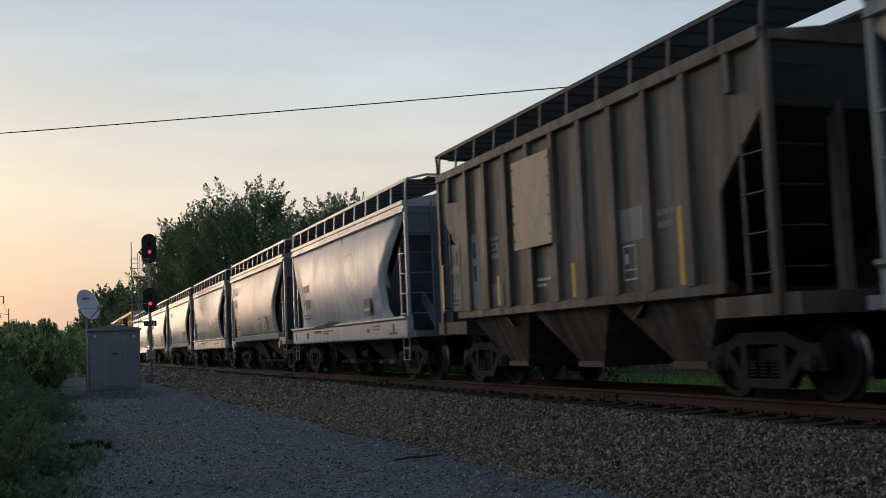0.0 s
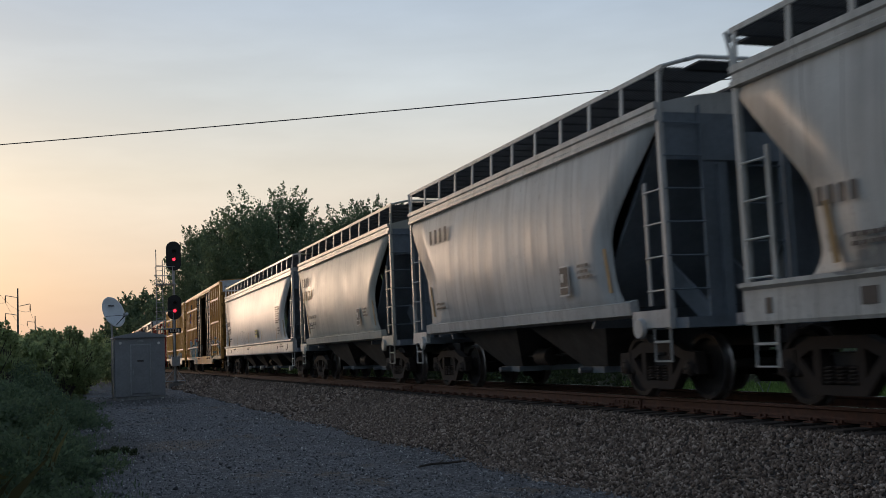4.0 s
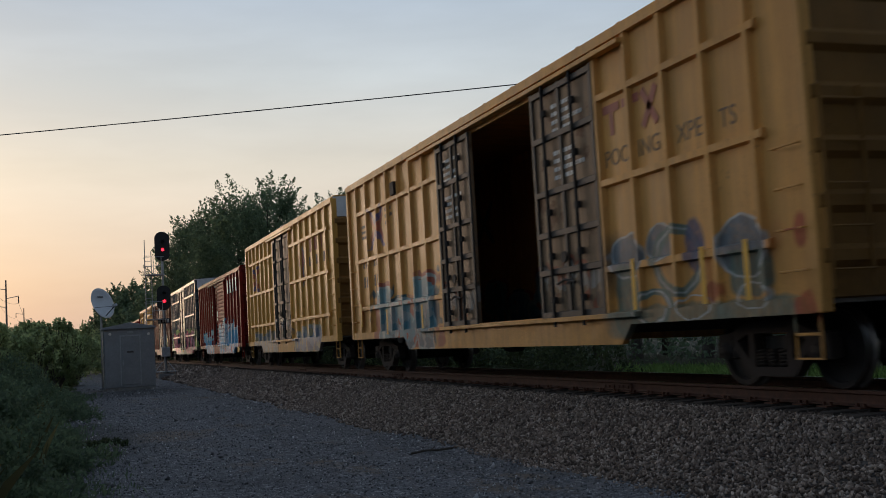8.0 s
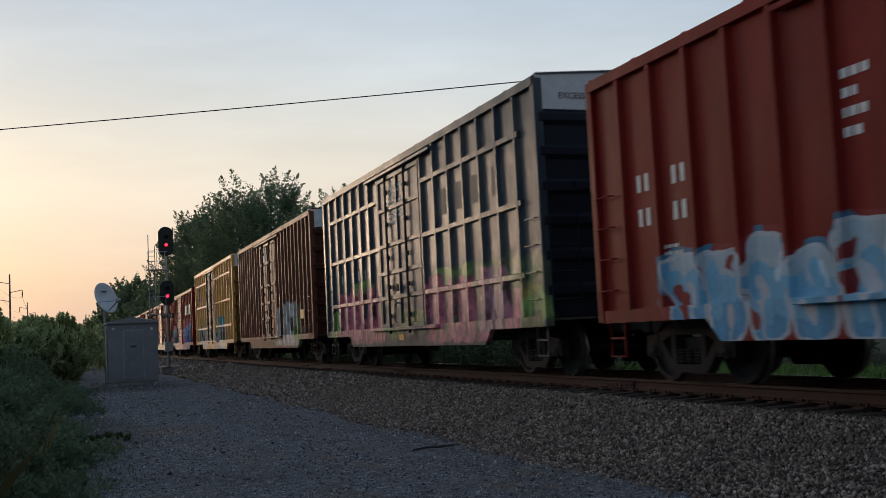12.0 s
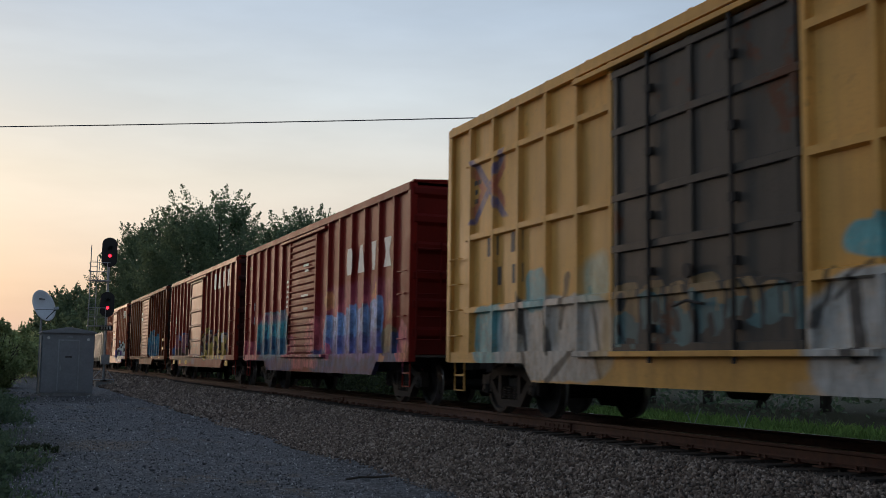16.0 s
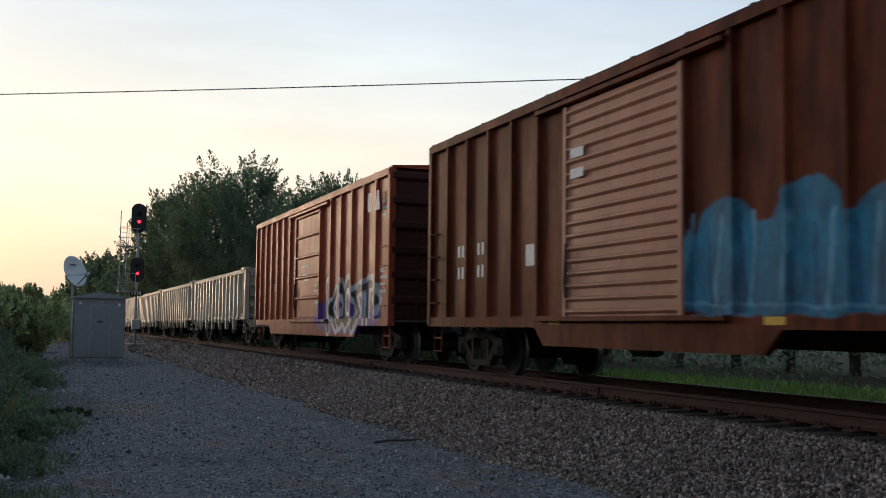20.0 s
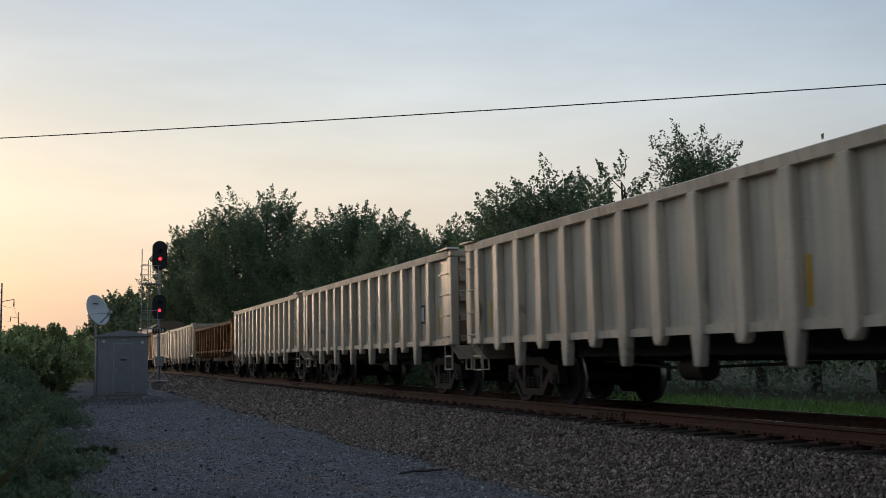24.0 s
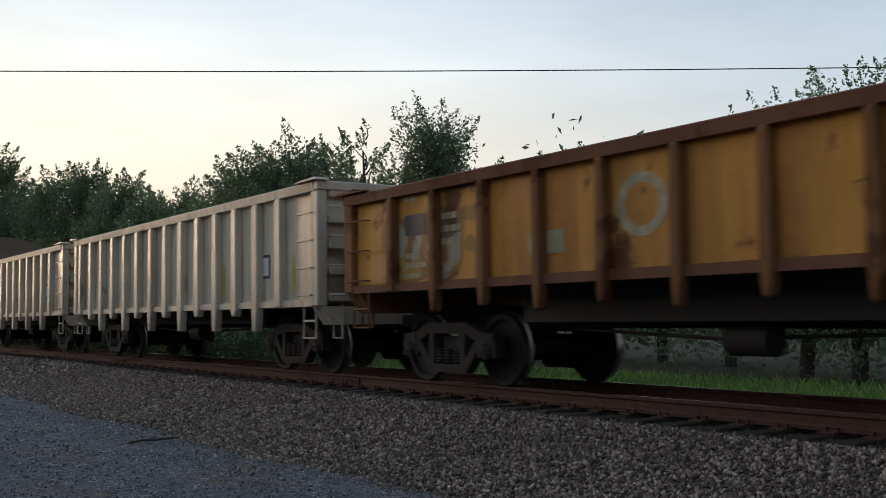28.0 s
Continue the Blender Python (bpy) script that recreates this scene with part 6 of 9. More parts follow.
def edge_rocks():
    g = np.random.default_rng(77)
    n = 90
    y = 9 + 22 * g.random(n)
    x = 0.1 + 0.45 * np.sin(y * 0.5) + 0.012 * (y - 15) + g.normal(0, 0.35, n)
    s = g.uniform(0.02, 0.06, n)
    m = Nodes("pale_edge_rock")
    rock = m.done(m.ramp(m.island(), [(0.0, (0.16, 0.15, 0.14)), (0.6, (0.32, 0.31, 0.29)), (1.0, (0.5, 0.48, 0.45))]).outputs[0], 0.85, spec=0.25)
    stones("edge_rocks", "small pale rocks where the gravel meets the weeds", x, y, s * 0.4, s, rock, "rocks")


edge_rocks()


# ---------------------------------------------------------------- freight train
SPEED, WHEEL_R = 12.40, 0.457
CARS, WHEELS = [], []
GRATING = plain("dull_grating_steel", (0.085, 0.085, 0.088), 0.7, 0.2, 6.0)


def truck_meshes():
    """Side frame with its windows, spring nest, bolster and brake gear, and the wheelset."""
    bm = bmesh.new()
    for s in (-1,):
        x0, x1 = sorted((s * 0.92, s * 1.07))
        prism(bm, [(-1.08, 0.52), (-0.72, 0.54), (-0.42, 0.66), (0.42, 0.66), (0.72, 0.54), (1.08, 0.52), (1.05, 0.64), (0.75, 0.68), (0.45, 0.80), (-0.45, 0.80), (-0.75, 0.68), (-1.05, 0.64)], "x", x0, x1)
        prism(bm, [(-0.80, 0.56), (-0.66, 0.58), (-0.34, 0.26), (0.34, 0.26), (0.66, 0.58), (0.80, 0.56), (0.42, 0.15), (-0.42, 0.15)], "x", x0, x1)
        for c in (-0.36, 0.36):
            box(bm, x0, x1, c - 0.06, c + 0.06, 0.24, 0.70)
        for c in (-0.89, 0.89):
            box(bm, x0 - 0.01, x1 + 0.01, c - 0.15, c + 0.15, 0.50, 0.66)
            box(bm, x0, x1, c - 0.19, c - 0.12, 0.36, 0.56)
            box(bm, x0, x1, c + 0.12, c + 0.19, 0.36, 0.56)
    frame_mesh = mesh_of("side_frame", bm, TRUCK_MAT)
    bm = bmesh.new()
    box(bm, -0.96, 0.96, -0.22, 0.22, 0.46, 0.62)
    box(bm, -0.35, 0.35, -0.30, 0.30, 0.60, 0.78)
    for c in (-0.52, 0.52):
        box(bm, -0.85, 0.85, c - 0.05, c + 0.05, 0.30, 0.40)
        for s in (-1, 1):
            box(bm, s * 0.75 - 0.05, s * 0.75 + 0.05, c - 0.09, c + 0.09, 0.32, 0.58)
    bolster = mesh_of("bolster", bm, STEEL_DARK)
    bm = bmesh.new()
    for s in (-1,):
        for c in (-0.2, 0.0, 0.2):
            pts = [(s * 1.0 + 0.075 * math.cos(a), c + 0.075 * math.sin(a), 0.27 + 0.2 * a / (10 * math.pi)) for a in np.linspace(0, 10 * math.pi, 26)]
            rod(bm, pts, 0.017, 4)
    springs = mesh_of("spring_nest", bm, TRUCK_MAT)
    bm = bmesh.new()
    for s in (-1, 1):
        a = s * 0.7535
        prof = [(a + s * 0.07, 0.10), (a + s * 0.06, 0.17), (a + s * 0.015, 0.19), (a + s * 0.015, 0.36), (a + s * 0.065, 0.385), (a + s * 0.065, 0.447),
                (a - s * 0.03, WHEEL_R), (a - s * 0.045, WHEEL_R + 0.026), (a - s * 0.07, WHEEL_R + 0.02), (a - s * 0.07, 0.385), (a - s * 0.03, 0.35), (a - s * 0.03, 0.2), (a - s * 0.08, 0.12)]
        lathe(bm, prof, 24)
        lathe(bm, [(s * 0.86, 0.12), (s * 1.08, 0.12), (s * 1.10, 0.085), (s * 1.115, 0.05)], 14)
        for k in range(3):
            an = 2 * math.pi * k / 3
            box(bm, *sorted((s * 1.10, s * 1.125)), 0.06 * math.cos(an) - 0.015, 0.06 * math.cos(an) + 0.015, 0.06 * math.sin(an) - 0.015, 0.06 * math.sin(an) + 0.015)
    rod(bm, [(-0.8, 0, 0), (0.8, 0, 0)], 0.08, 10)
    wheels = mesh_of("wheelset", bm, WHEEL_MAT, True)
    wheels.materials.append(TREAD_MAT)
    for p in wheels.polygons:
        r = math.hypot(p.center.y, p.center.z)
        if 0.43 < r and abs(p.normal.x) < 0.9:
            p.material_index = 1
    return frame_mesh, bolster, springs, wheels


FRAME_ME, BOLSTER_ME, SPRING_ME, WHEEL_ME = truck_meshes()


def coupler_mesh():
    bm = bmesh.new()
    box(bm, -0.09, 0.09, -0.75, 0.12, 0.74, 0.92)
    prism(bm, [(-0.17, 0.08), (0.10, 0.08), (0.20, 0.24), (0.16, 0.40), (0.04, 0.30), (-0.04, 0.40), (-0.19, 0.34)], "z", 0.69, 0.97)
    return mesh_of("coupler", bm, TRUCK_MAT)


COUPLER_ME = coupler_mesh()


def hose_mesh():
    bm = bmesh.new()
    rod(bm, [(-0.35, -0.1, 0.7), (-0.36, 0.06, 0.6), (-0.38, 0.22, 0.38), (-0.33, 0.42, 0.34)], 0.025, 6)
    return mesh_of("air_hose", bm, PLATE_BLACK)


HOSE_ME = hose_mesh()


def car(name, label, category, y_front, y_back, truck_at, group, off=0.0, half=None):
    """An empty freight car frame: trucks with wheels, couplers, hoses, centre sill."""
    length = 2 * half if half else y_back - y_front
    c = thing(name, label, category, pose(TRACK_X, (y_front + y_back) / 2, RAIL_Z), group)
    CARS.append((c, (y_front + y_back) / 2))
    for s in (-1, 1):
        t = shared("truck", BOLSTER_ME, c, pose(0, s * truck_at + off, 0))
        for turn in (0, 180):
            shared("side_frame", FRAME_ME, t, pose(0, 0, 0, 0, 0, turn))
            shared("spring_nest", SPRING_ME, t, pose(0, 0, 0, 0, 0, turn))
        for a in (-0.889, 0.889):
            w = shared("wheelset", WHEEL_ME, t, pose(0, a, WHEEL_R))
            WHEELS.append((w, a, (y_front + y_back) / 2 + off + s * truck_at + a))
        e = length / 2 - 0.42
        shared("coupler", COUPLER_ME, c, pose(0, s * e + off, 0, 0, 0, 0 if s > 0 else 180))
        shared("air_hose", HOSE_ME, c, pose(0, s * (e - 0.2) + off, 0, 0, 0, 0 if s > 0 else 180))
    bm = bmesh.new()
    box(bm, -0.24, 0.24, off - length / 2 + 0.75, off + length / 2 - 0.75, 0.72, 1.02)
    part("centre_sill", bm, STEEL_DARK, c)
    return c


def brake_gear(c, y):
    bm = bmesh.new()
    lathe(bm, [(y - 0.3, 0.12), (y - 0.28, 0.17), (y + 0.25, 0.17), (y + 0.3, 0.12)], 14, "y", (-0.55, 0, 0.62))
    part("air_tank", bm, STEEL_DARK, c, smooth=True)
    bm = bmesh.new()
    rod(bm, [(-0.5, y - 2.5, 0.7), (-0.5, y - 0.3, 0.64)], 0.022, 6)
    rod(bm, [(-0.62, y + 0.3, 0.62), (-0.6, y + 2.6, 0.72)], 0.022, 6)
    part("brake_rod", bm, STEEL_DARK, c)


def ladder(c, mat, y0, y1, zs, x=-1.52, name="side_ladder"):
    """Rungs between two stiles on a car's side."""
    bm = bmesh.new()
    bar(bm, (x, y0, zs[0] - 0.2), (x, y0, zs[-1] + 0.15), 0.06, 0.03, (1, 0, 0))
    bar(bm, (x, y1, zs[0] - 0.2), (x, y1, zs[-1] + 0.15), 0.06, 0.03, (1, 0, 0))
    o = part(name, bm, mat, c)
    for z in zs:
        bm = bmesh.new()
        rod(bm, [(x - 0.04, y0, z), (x - 0.04, y1, z)], 0.014, 5)
        part("rung", bm, mat, o)


def grab_irons(c, mat, y0, y1, zs, x=-1.56):
    for z in zs:
        bm = bmesh.new()
        rod(bm, [(x + 0.06, y0, z), (x - 0.03, y0, z), (x - 0.03, y1, z), (x + 0.06, y1, z)], 0.013, 5)
        part("grab_iron", bm, mat, c)


def step_stirrup(c, mat, y, z=0.95, x=-1.45, w=0.42):
    bm = bmesh.new()
    rod(bm, [(x, y - w / 2, z), (x, y - w / 2, z - 0.5), (x, y + w / 2, z - 0.5), (x, y + w / 2, z)], 0.02, 5)
    rod(bm, [(x, y - w / 2, z - 0.24), (x, y + w / 2, z - 0.24)], 0.02, 5)
    part("stirrup", bm, mat, c)


def mark(c, y0, y1, z0, z1, mat, x=-1.6, name="mark", label=""):
    bm = bmesh.new()
    box(bm, x - 0.004, x, y0, y1, z0, z1)
    return part(name, bm, mat, c, label)


def marks(c, y, z, w, h, n, mat, x=-1.6, gap=0.35):
    """A row of n plain bars that stand for characters."""
    for k in range(n):
        y0 = y - k * w * (1 + gap)
        mark(c, y0 - w * 0.6, y0, z, z + h, mat, x, "number_bar", "car number as plain bars" if k == 0 else "")


def small_print(c, y, z, w, lines, mat, x=-1.6, pitch=0.09):
    bm = bmesh.new()
    for k in range(lines):
        yy = y
        while yy > y - w * (0.75 + 0.25 * math.sin(k * 2.3 + y)):
            q = 0.05 + 0.07 * abs(math.sin(yy * 17 + k))
            box(bm, x - 0.004, x, yy - q, yy, z - k * pitch, z - k * pitch + pitch * 0.5)
            yy -= q + 0.035
    return tagged(part("small_print", bm, mat, c), "block of unreadable small print", kind="stuff")


WORDS = {}


def lettering(c, text, y, z, size, mat, x=-1.6, end=False):
    """Words in the built-in font on the near side, or on the front end of the car."""
    me = WORDS.get((text, size, mat))
    if me is None:
        cu = bpy.data.curves.new("text", "FONT")
        cu.body, cu.size, cu.extrude = text, size, 0.002
        tmp = new("text", cu)
        me = WORDS[text, size, mat] = bpy.data.meshes.new_from_object(tmp.evaluated_get(bpy.context.evaluated_depsgraph_get()))
        bpy.data.objects.remove(tmp)
        me.materials.append(mat)
    m = pose(x, y, z, 90, 0, -90) if not end else pose(x, y, z, 90, 0, 0)
    return shared("lettering", me, c, m, "stencilled words")


# ------------------------------------------------ covered hoppers
def side_sheet(bm, zs, half, bulge, cols):
    """The two side sheets of a hopper; half and bulge give half length and half width by height."""
    for s in (-1, 1):
        rows = [[bm.verts.new((s * bulge(z), -half(z) + 2 * half(z) * k / cols, z)) for k in range(cols + 1)] for z in zs]
        for a, b in zip(rows, rows[1:]):
            for k in range(cols):
                bm.faces.new([a[k], a[k + 1], b[k + 1], b[k]])


def running_boards(c, mat, hl, z0, z1, every, edge=1.45, board=1.42):
    """Grated walkways above both edges of the roof, on posts, with a pale edge angle and bent end rails."""
    for s in (-1, 1):
        bm = bmesh.new()
        for k in range(21):
            x = s * (board - 0.03 - 0.058 * k)
            box(bm, x - 0.012, x + 0.012, -hl - 0.1, hl + 0.1, z1 - 0.05, z1 - 0.01)
        n = int(2 * hl / 0.55)
        for k in range(n + 1):
            y = -hl - 0.1 + (2 * hl + 0.2) * k / n
            box(bm, *sorted((s * board, s * (board - 1.16))), y - 0.012, y + 0.012, z1 - 0.065, z1 - 0.04)
        tagged(part("running_board", bm, GRATING, c), "dark grated steel walkway", kind="stuff")
        bm = bmesh.new()
        box(bm, *sorted((s * (board - 0.01), s * (board + 0.02))), -hl - 0.1, hl + 0.1, z1 - 0.05, z1 + 0.015)
        part("board_edge", bm, mat, c)
        n = max(2, int(round(2 * hl / every)))
        for k in range(n + 1):
            y = -hl + 2 * hl * k / n
            bm = bmesh.new()
            bar(bm, (s * edge, y, z0 - 0.03), (s * board, y, z1), 0.085, 0.02, (1, 0, 0))
            part("board_post", bm, mat, c)
    for s in (-1, 1):
        bm = bmesh.new()
        box(bm, -board + 0.35, board - 0.35, *sorted((s * (hl + 0.11), s * (hl + 0.50))), z1 - 0.04, z1 - 0.015)
        part("end_walkway", bm, GRATING, c, "dark grated end walkway")
        for q in (-1, 1):
            bm = bmesh.new()
            rod(bm, [(q * edge, s * (hl + 0.03), z0 - 0.35), (q * edge, s * (hl + 0.05), z0 + 0.12), (q * (board + 0.02), s * (hl + 0.16), z1 - 0.02), (q * (board - 0.3), s * (hl + 0.52), z1 + 0.02), (q * 0.2, s * (hl + 0.54), z1 + 0.02)], 0.03, 6)
            part("end_rail", bm, mat, c)


# bays are painted dark grey to carry the shade under the car
BAY_MAT = plain("shade_darkened_bay_paint", (0.075, 0.072, 0.068), 0.75, 0.0, 3.0, 0.4)


def hopper(name, label, y0, y1, mat, end_mat, sill=True, bays=2, group="covered hoppers", shift=0.40, gap=0.90):
    """A covered hopper with bulged smooth sides, open slope-sheet ends, ladders and bays."""
    y0, y1 = y0 + shift, y1 + shift
    length = y1 - y0
    hl = length / 2 - gap
    c = car(name, label, "hopper car", y0, y1, hl - 1.12 + (0.15 if sill else 0.0), group)
    zb = 1.42 if sill else 1.30

    def half(z):
        if z >= 3.7:
            return hl - 0.02
        if z >= 2.75:
            return hl - 0.02 - (3.7 - z) / 0.95 * 1.0
        if z >= 2.2:
            return hl - 1.02 - math.sin((2.75 - z) / 0.55 * math.pi / 2) * 0.36
        if z >= 1.75:
            return hl - 1.38
        return hl - 1.38 + ((1.75 - z) / (1.75 - zb)) ** 2 * (0.3 if sill else 0.2)

    def bulge(z):
        return 1.40 + 0.16 * math.sin(math.pi * min(1, max(0, (z - zb + 0.15) / (4.15 - zb)))) ** 0.8

    bm = bmesh.new()
    zs = [zb, 1.5, 1.58, 1.66, 1.75, 2.0, 2.2, 2.3, 2.4, 2.5, 2.62, 2.75, 2.95, 3.15, 3.35, 3.55, 3.7, 3.8]
    side_sheet(bm, zs, half, bulge, 12)
    body = part("side_sheet", bm, mat, c, smooth=True)
    body.modifiers.new("sheet", "SOLIDIFY").thickness = 0.02
    # top chord with two ridges, and the cambered roof
    for s in (-1, 1):
        bm = bmesh.new()
        prism(bm, [(s * 1.40, 3.76), (s * 1.53, 3.78), (s * 1.53, 3.84), (s * 1.50, 3.86), (s * 1.50, 3.93), (s * 1.53, 3.95), (s * 1.53, 4.03), (s * 1.40, 4.03)], "y", -hl - 0.02, hl + 0.02)
        part("top_chord", bm, mat, c)
    bm = bmesh.new()
    pts = [(1.45 * k / 5, 4.02 + 0.2 * (1 - (k / 5) ** 2)) for k in range(-5, 6)]
    prism(bm, pts + [(1.45, 3.9), (-1.45, 3.9)], "y", -hl, hl)
    part("roof", bm, mat, c, smooth=True)
    for k in range(max(3, int(length / 4.2))):
        n = max(3, int(length / 4.2))
        y = -hl + 2 * hl * (k + 0.5) / n
        bm = bmesh.new()
        box(bm, -0.32, 0.32, y - 1.1, y + 1.1, 4.18, 4.36)
        part("hatch", bm, mat, c, "roof hatch cover", bevel=0.02)
    running_boards(c, mat, hl, 4.03, 4.51, 1.07)
    for s in (-1, 1):
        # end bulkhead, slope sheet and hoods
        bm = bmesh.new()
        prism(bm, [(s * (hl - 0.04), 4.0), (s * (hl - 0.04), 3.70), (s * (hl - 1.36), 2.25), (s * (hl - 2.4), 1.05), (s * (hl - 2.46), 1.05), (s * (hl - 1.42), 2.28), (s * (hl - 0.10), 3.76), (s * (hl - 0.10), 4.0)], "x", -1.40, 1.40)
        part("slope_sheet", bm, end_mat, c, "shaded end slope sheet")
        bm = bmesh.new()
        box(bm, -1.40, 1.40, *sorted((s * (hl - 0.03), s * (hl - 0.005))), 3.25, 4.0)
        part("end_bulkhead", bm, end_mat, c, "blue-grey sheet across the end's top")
        bm = bmesh.new()
        box(bm, -1.42, 1.42, *sorted((s * (hl - 1.0), s * (hl + 0.36))), 0.98, 1.12)
        part("end_platform", bm, end_mat, c)
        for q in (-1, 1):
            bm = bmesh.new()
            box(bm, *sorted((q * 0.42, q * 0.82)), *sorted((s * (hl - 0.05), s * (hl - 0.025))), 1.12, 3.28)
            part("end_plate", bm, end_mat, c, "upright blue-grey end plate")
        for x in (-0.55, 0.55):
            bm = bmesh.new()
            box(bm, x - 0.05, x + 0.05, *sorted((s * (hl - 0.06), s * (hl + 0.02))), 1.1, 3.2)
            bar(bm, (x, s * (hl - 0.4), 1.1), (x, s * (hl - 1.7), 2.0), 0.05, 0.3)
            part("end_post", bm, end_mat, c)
        for q in (-1, 1):
            bm = bmesh.new()
            bar(bm, (q * 1.45, s * hl, 0.98), (q * 1.45, s * hl, 4.02), 0.09, 0.07, (1, 0, 0))
            part("corner_post", bm, mat, c)
            bm = bmesh.new()
            for z in (1.5, 1.95, 2.4, 2.85, 3.3, 3.75):
                rod(bm, [(q * 1.45, s * (hl + 0.05), z), (q * 0.85, s * (hl + 0.05), z)], 0.013, 5)
            bar(bm, (q * 0.85, s * (hl + 0.02), 1.1), (q * 0.85, s * (hl + 0.02), 4.0), 0.05, 0.03, (1, 0, 0))
            part("end_ladder", bm, end_mat, c)
        ladder(c, mat, s * (hl - 0.03), s * (hl - 0.5), (1.5, 1.95, 2.4, 2.85), -1.45)
        if sill:
            step_stirrup(c, mat, s * (hl - 0.25), 0.98)
        else:
            bm = bmesh.new()
            box(bm, -1.5, -1.4, *sorted((s * (hl - 0.95), s * (hl + 0.05))), 1.0, 1.24)
            lathe(bm, [(-1.56, 0.13), (-1.50, 0.15)], 14, "x", (0, s * (hl - 0.72), 1.0))
            part("end_bracket", bm, mat, c)
            step_stirrup(c, mat, s * (hl - 0.25), 1.05)
    if sill:
        for q in (-1, 1):
            bm = bmesh.new()
            prism(bm, [(q * 1.36, 0.96), (q * 1.50, 0.96), (q * 1.52, 1.0), (q * 1.52, 1.36), (q * 1.58, 1.40), (q * 1.58, 1.45), (q * 1.38, 1.45)], "y", -hl - 0.05, hl + 0.05)
            part("side_sill", bm, mat, c)
    else:
        for q in (-1, 1):
            bm = bmesh.new()
            prism(bm, [(q * 1.34, 1.16), (q * 1.50, 1.20), (q * 1.52, 1.38), (q * 1.38, 1.42)], "y", -hl + 1.0, hl - 1.0)
            part("side_sill", bm, mat, c)
    # discharge bays
    run = 2 * (hl - 2.1)
    for k in range(bays):
        y = -run / 2 + run * (k + 0.5) / bays
        lb = run / bays * 0.49
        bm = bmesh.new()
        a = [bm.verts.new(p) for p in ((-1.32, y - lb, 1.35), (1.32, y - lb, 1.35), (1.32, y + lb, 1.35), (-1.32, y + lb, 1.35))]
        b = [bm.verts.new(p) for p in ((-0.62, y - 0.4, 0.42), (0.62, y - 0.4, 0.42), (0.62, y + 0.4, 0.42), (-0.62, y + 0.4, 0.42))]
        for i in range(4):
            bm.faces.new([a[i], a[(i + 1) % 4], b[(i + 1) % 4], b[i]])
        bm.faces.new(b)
        bay = part("discharge_bay", bm, BAY_MAT, c, "sloping bay, darkened for the shade under the car")
        bm = bmesh.new()
        box(bm, -0.72, 0.72, y - 0.46, y + 0.46, 0.34, 0.44)
        rod(bm, [(-0.95, y, 0.39), (-0.7, y, 0.39)], 0.05, 8)
        part("gate", bm, end_mat, bay)
        if bays > 3:
            bm = bmesh.new()
            lathe(bm, [(-0.98, 0.09), (-0.86, 0.09)], 12, "x", (0, y - 0.3, 0.36))
            part("outlet_cap", bm, WHITE_MARK, bay, "pale round outlet cap", smooth=True)
    brake_gear(c, 0.4)
    return c, hl


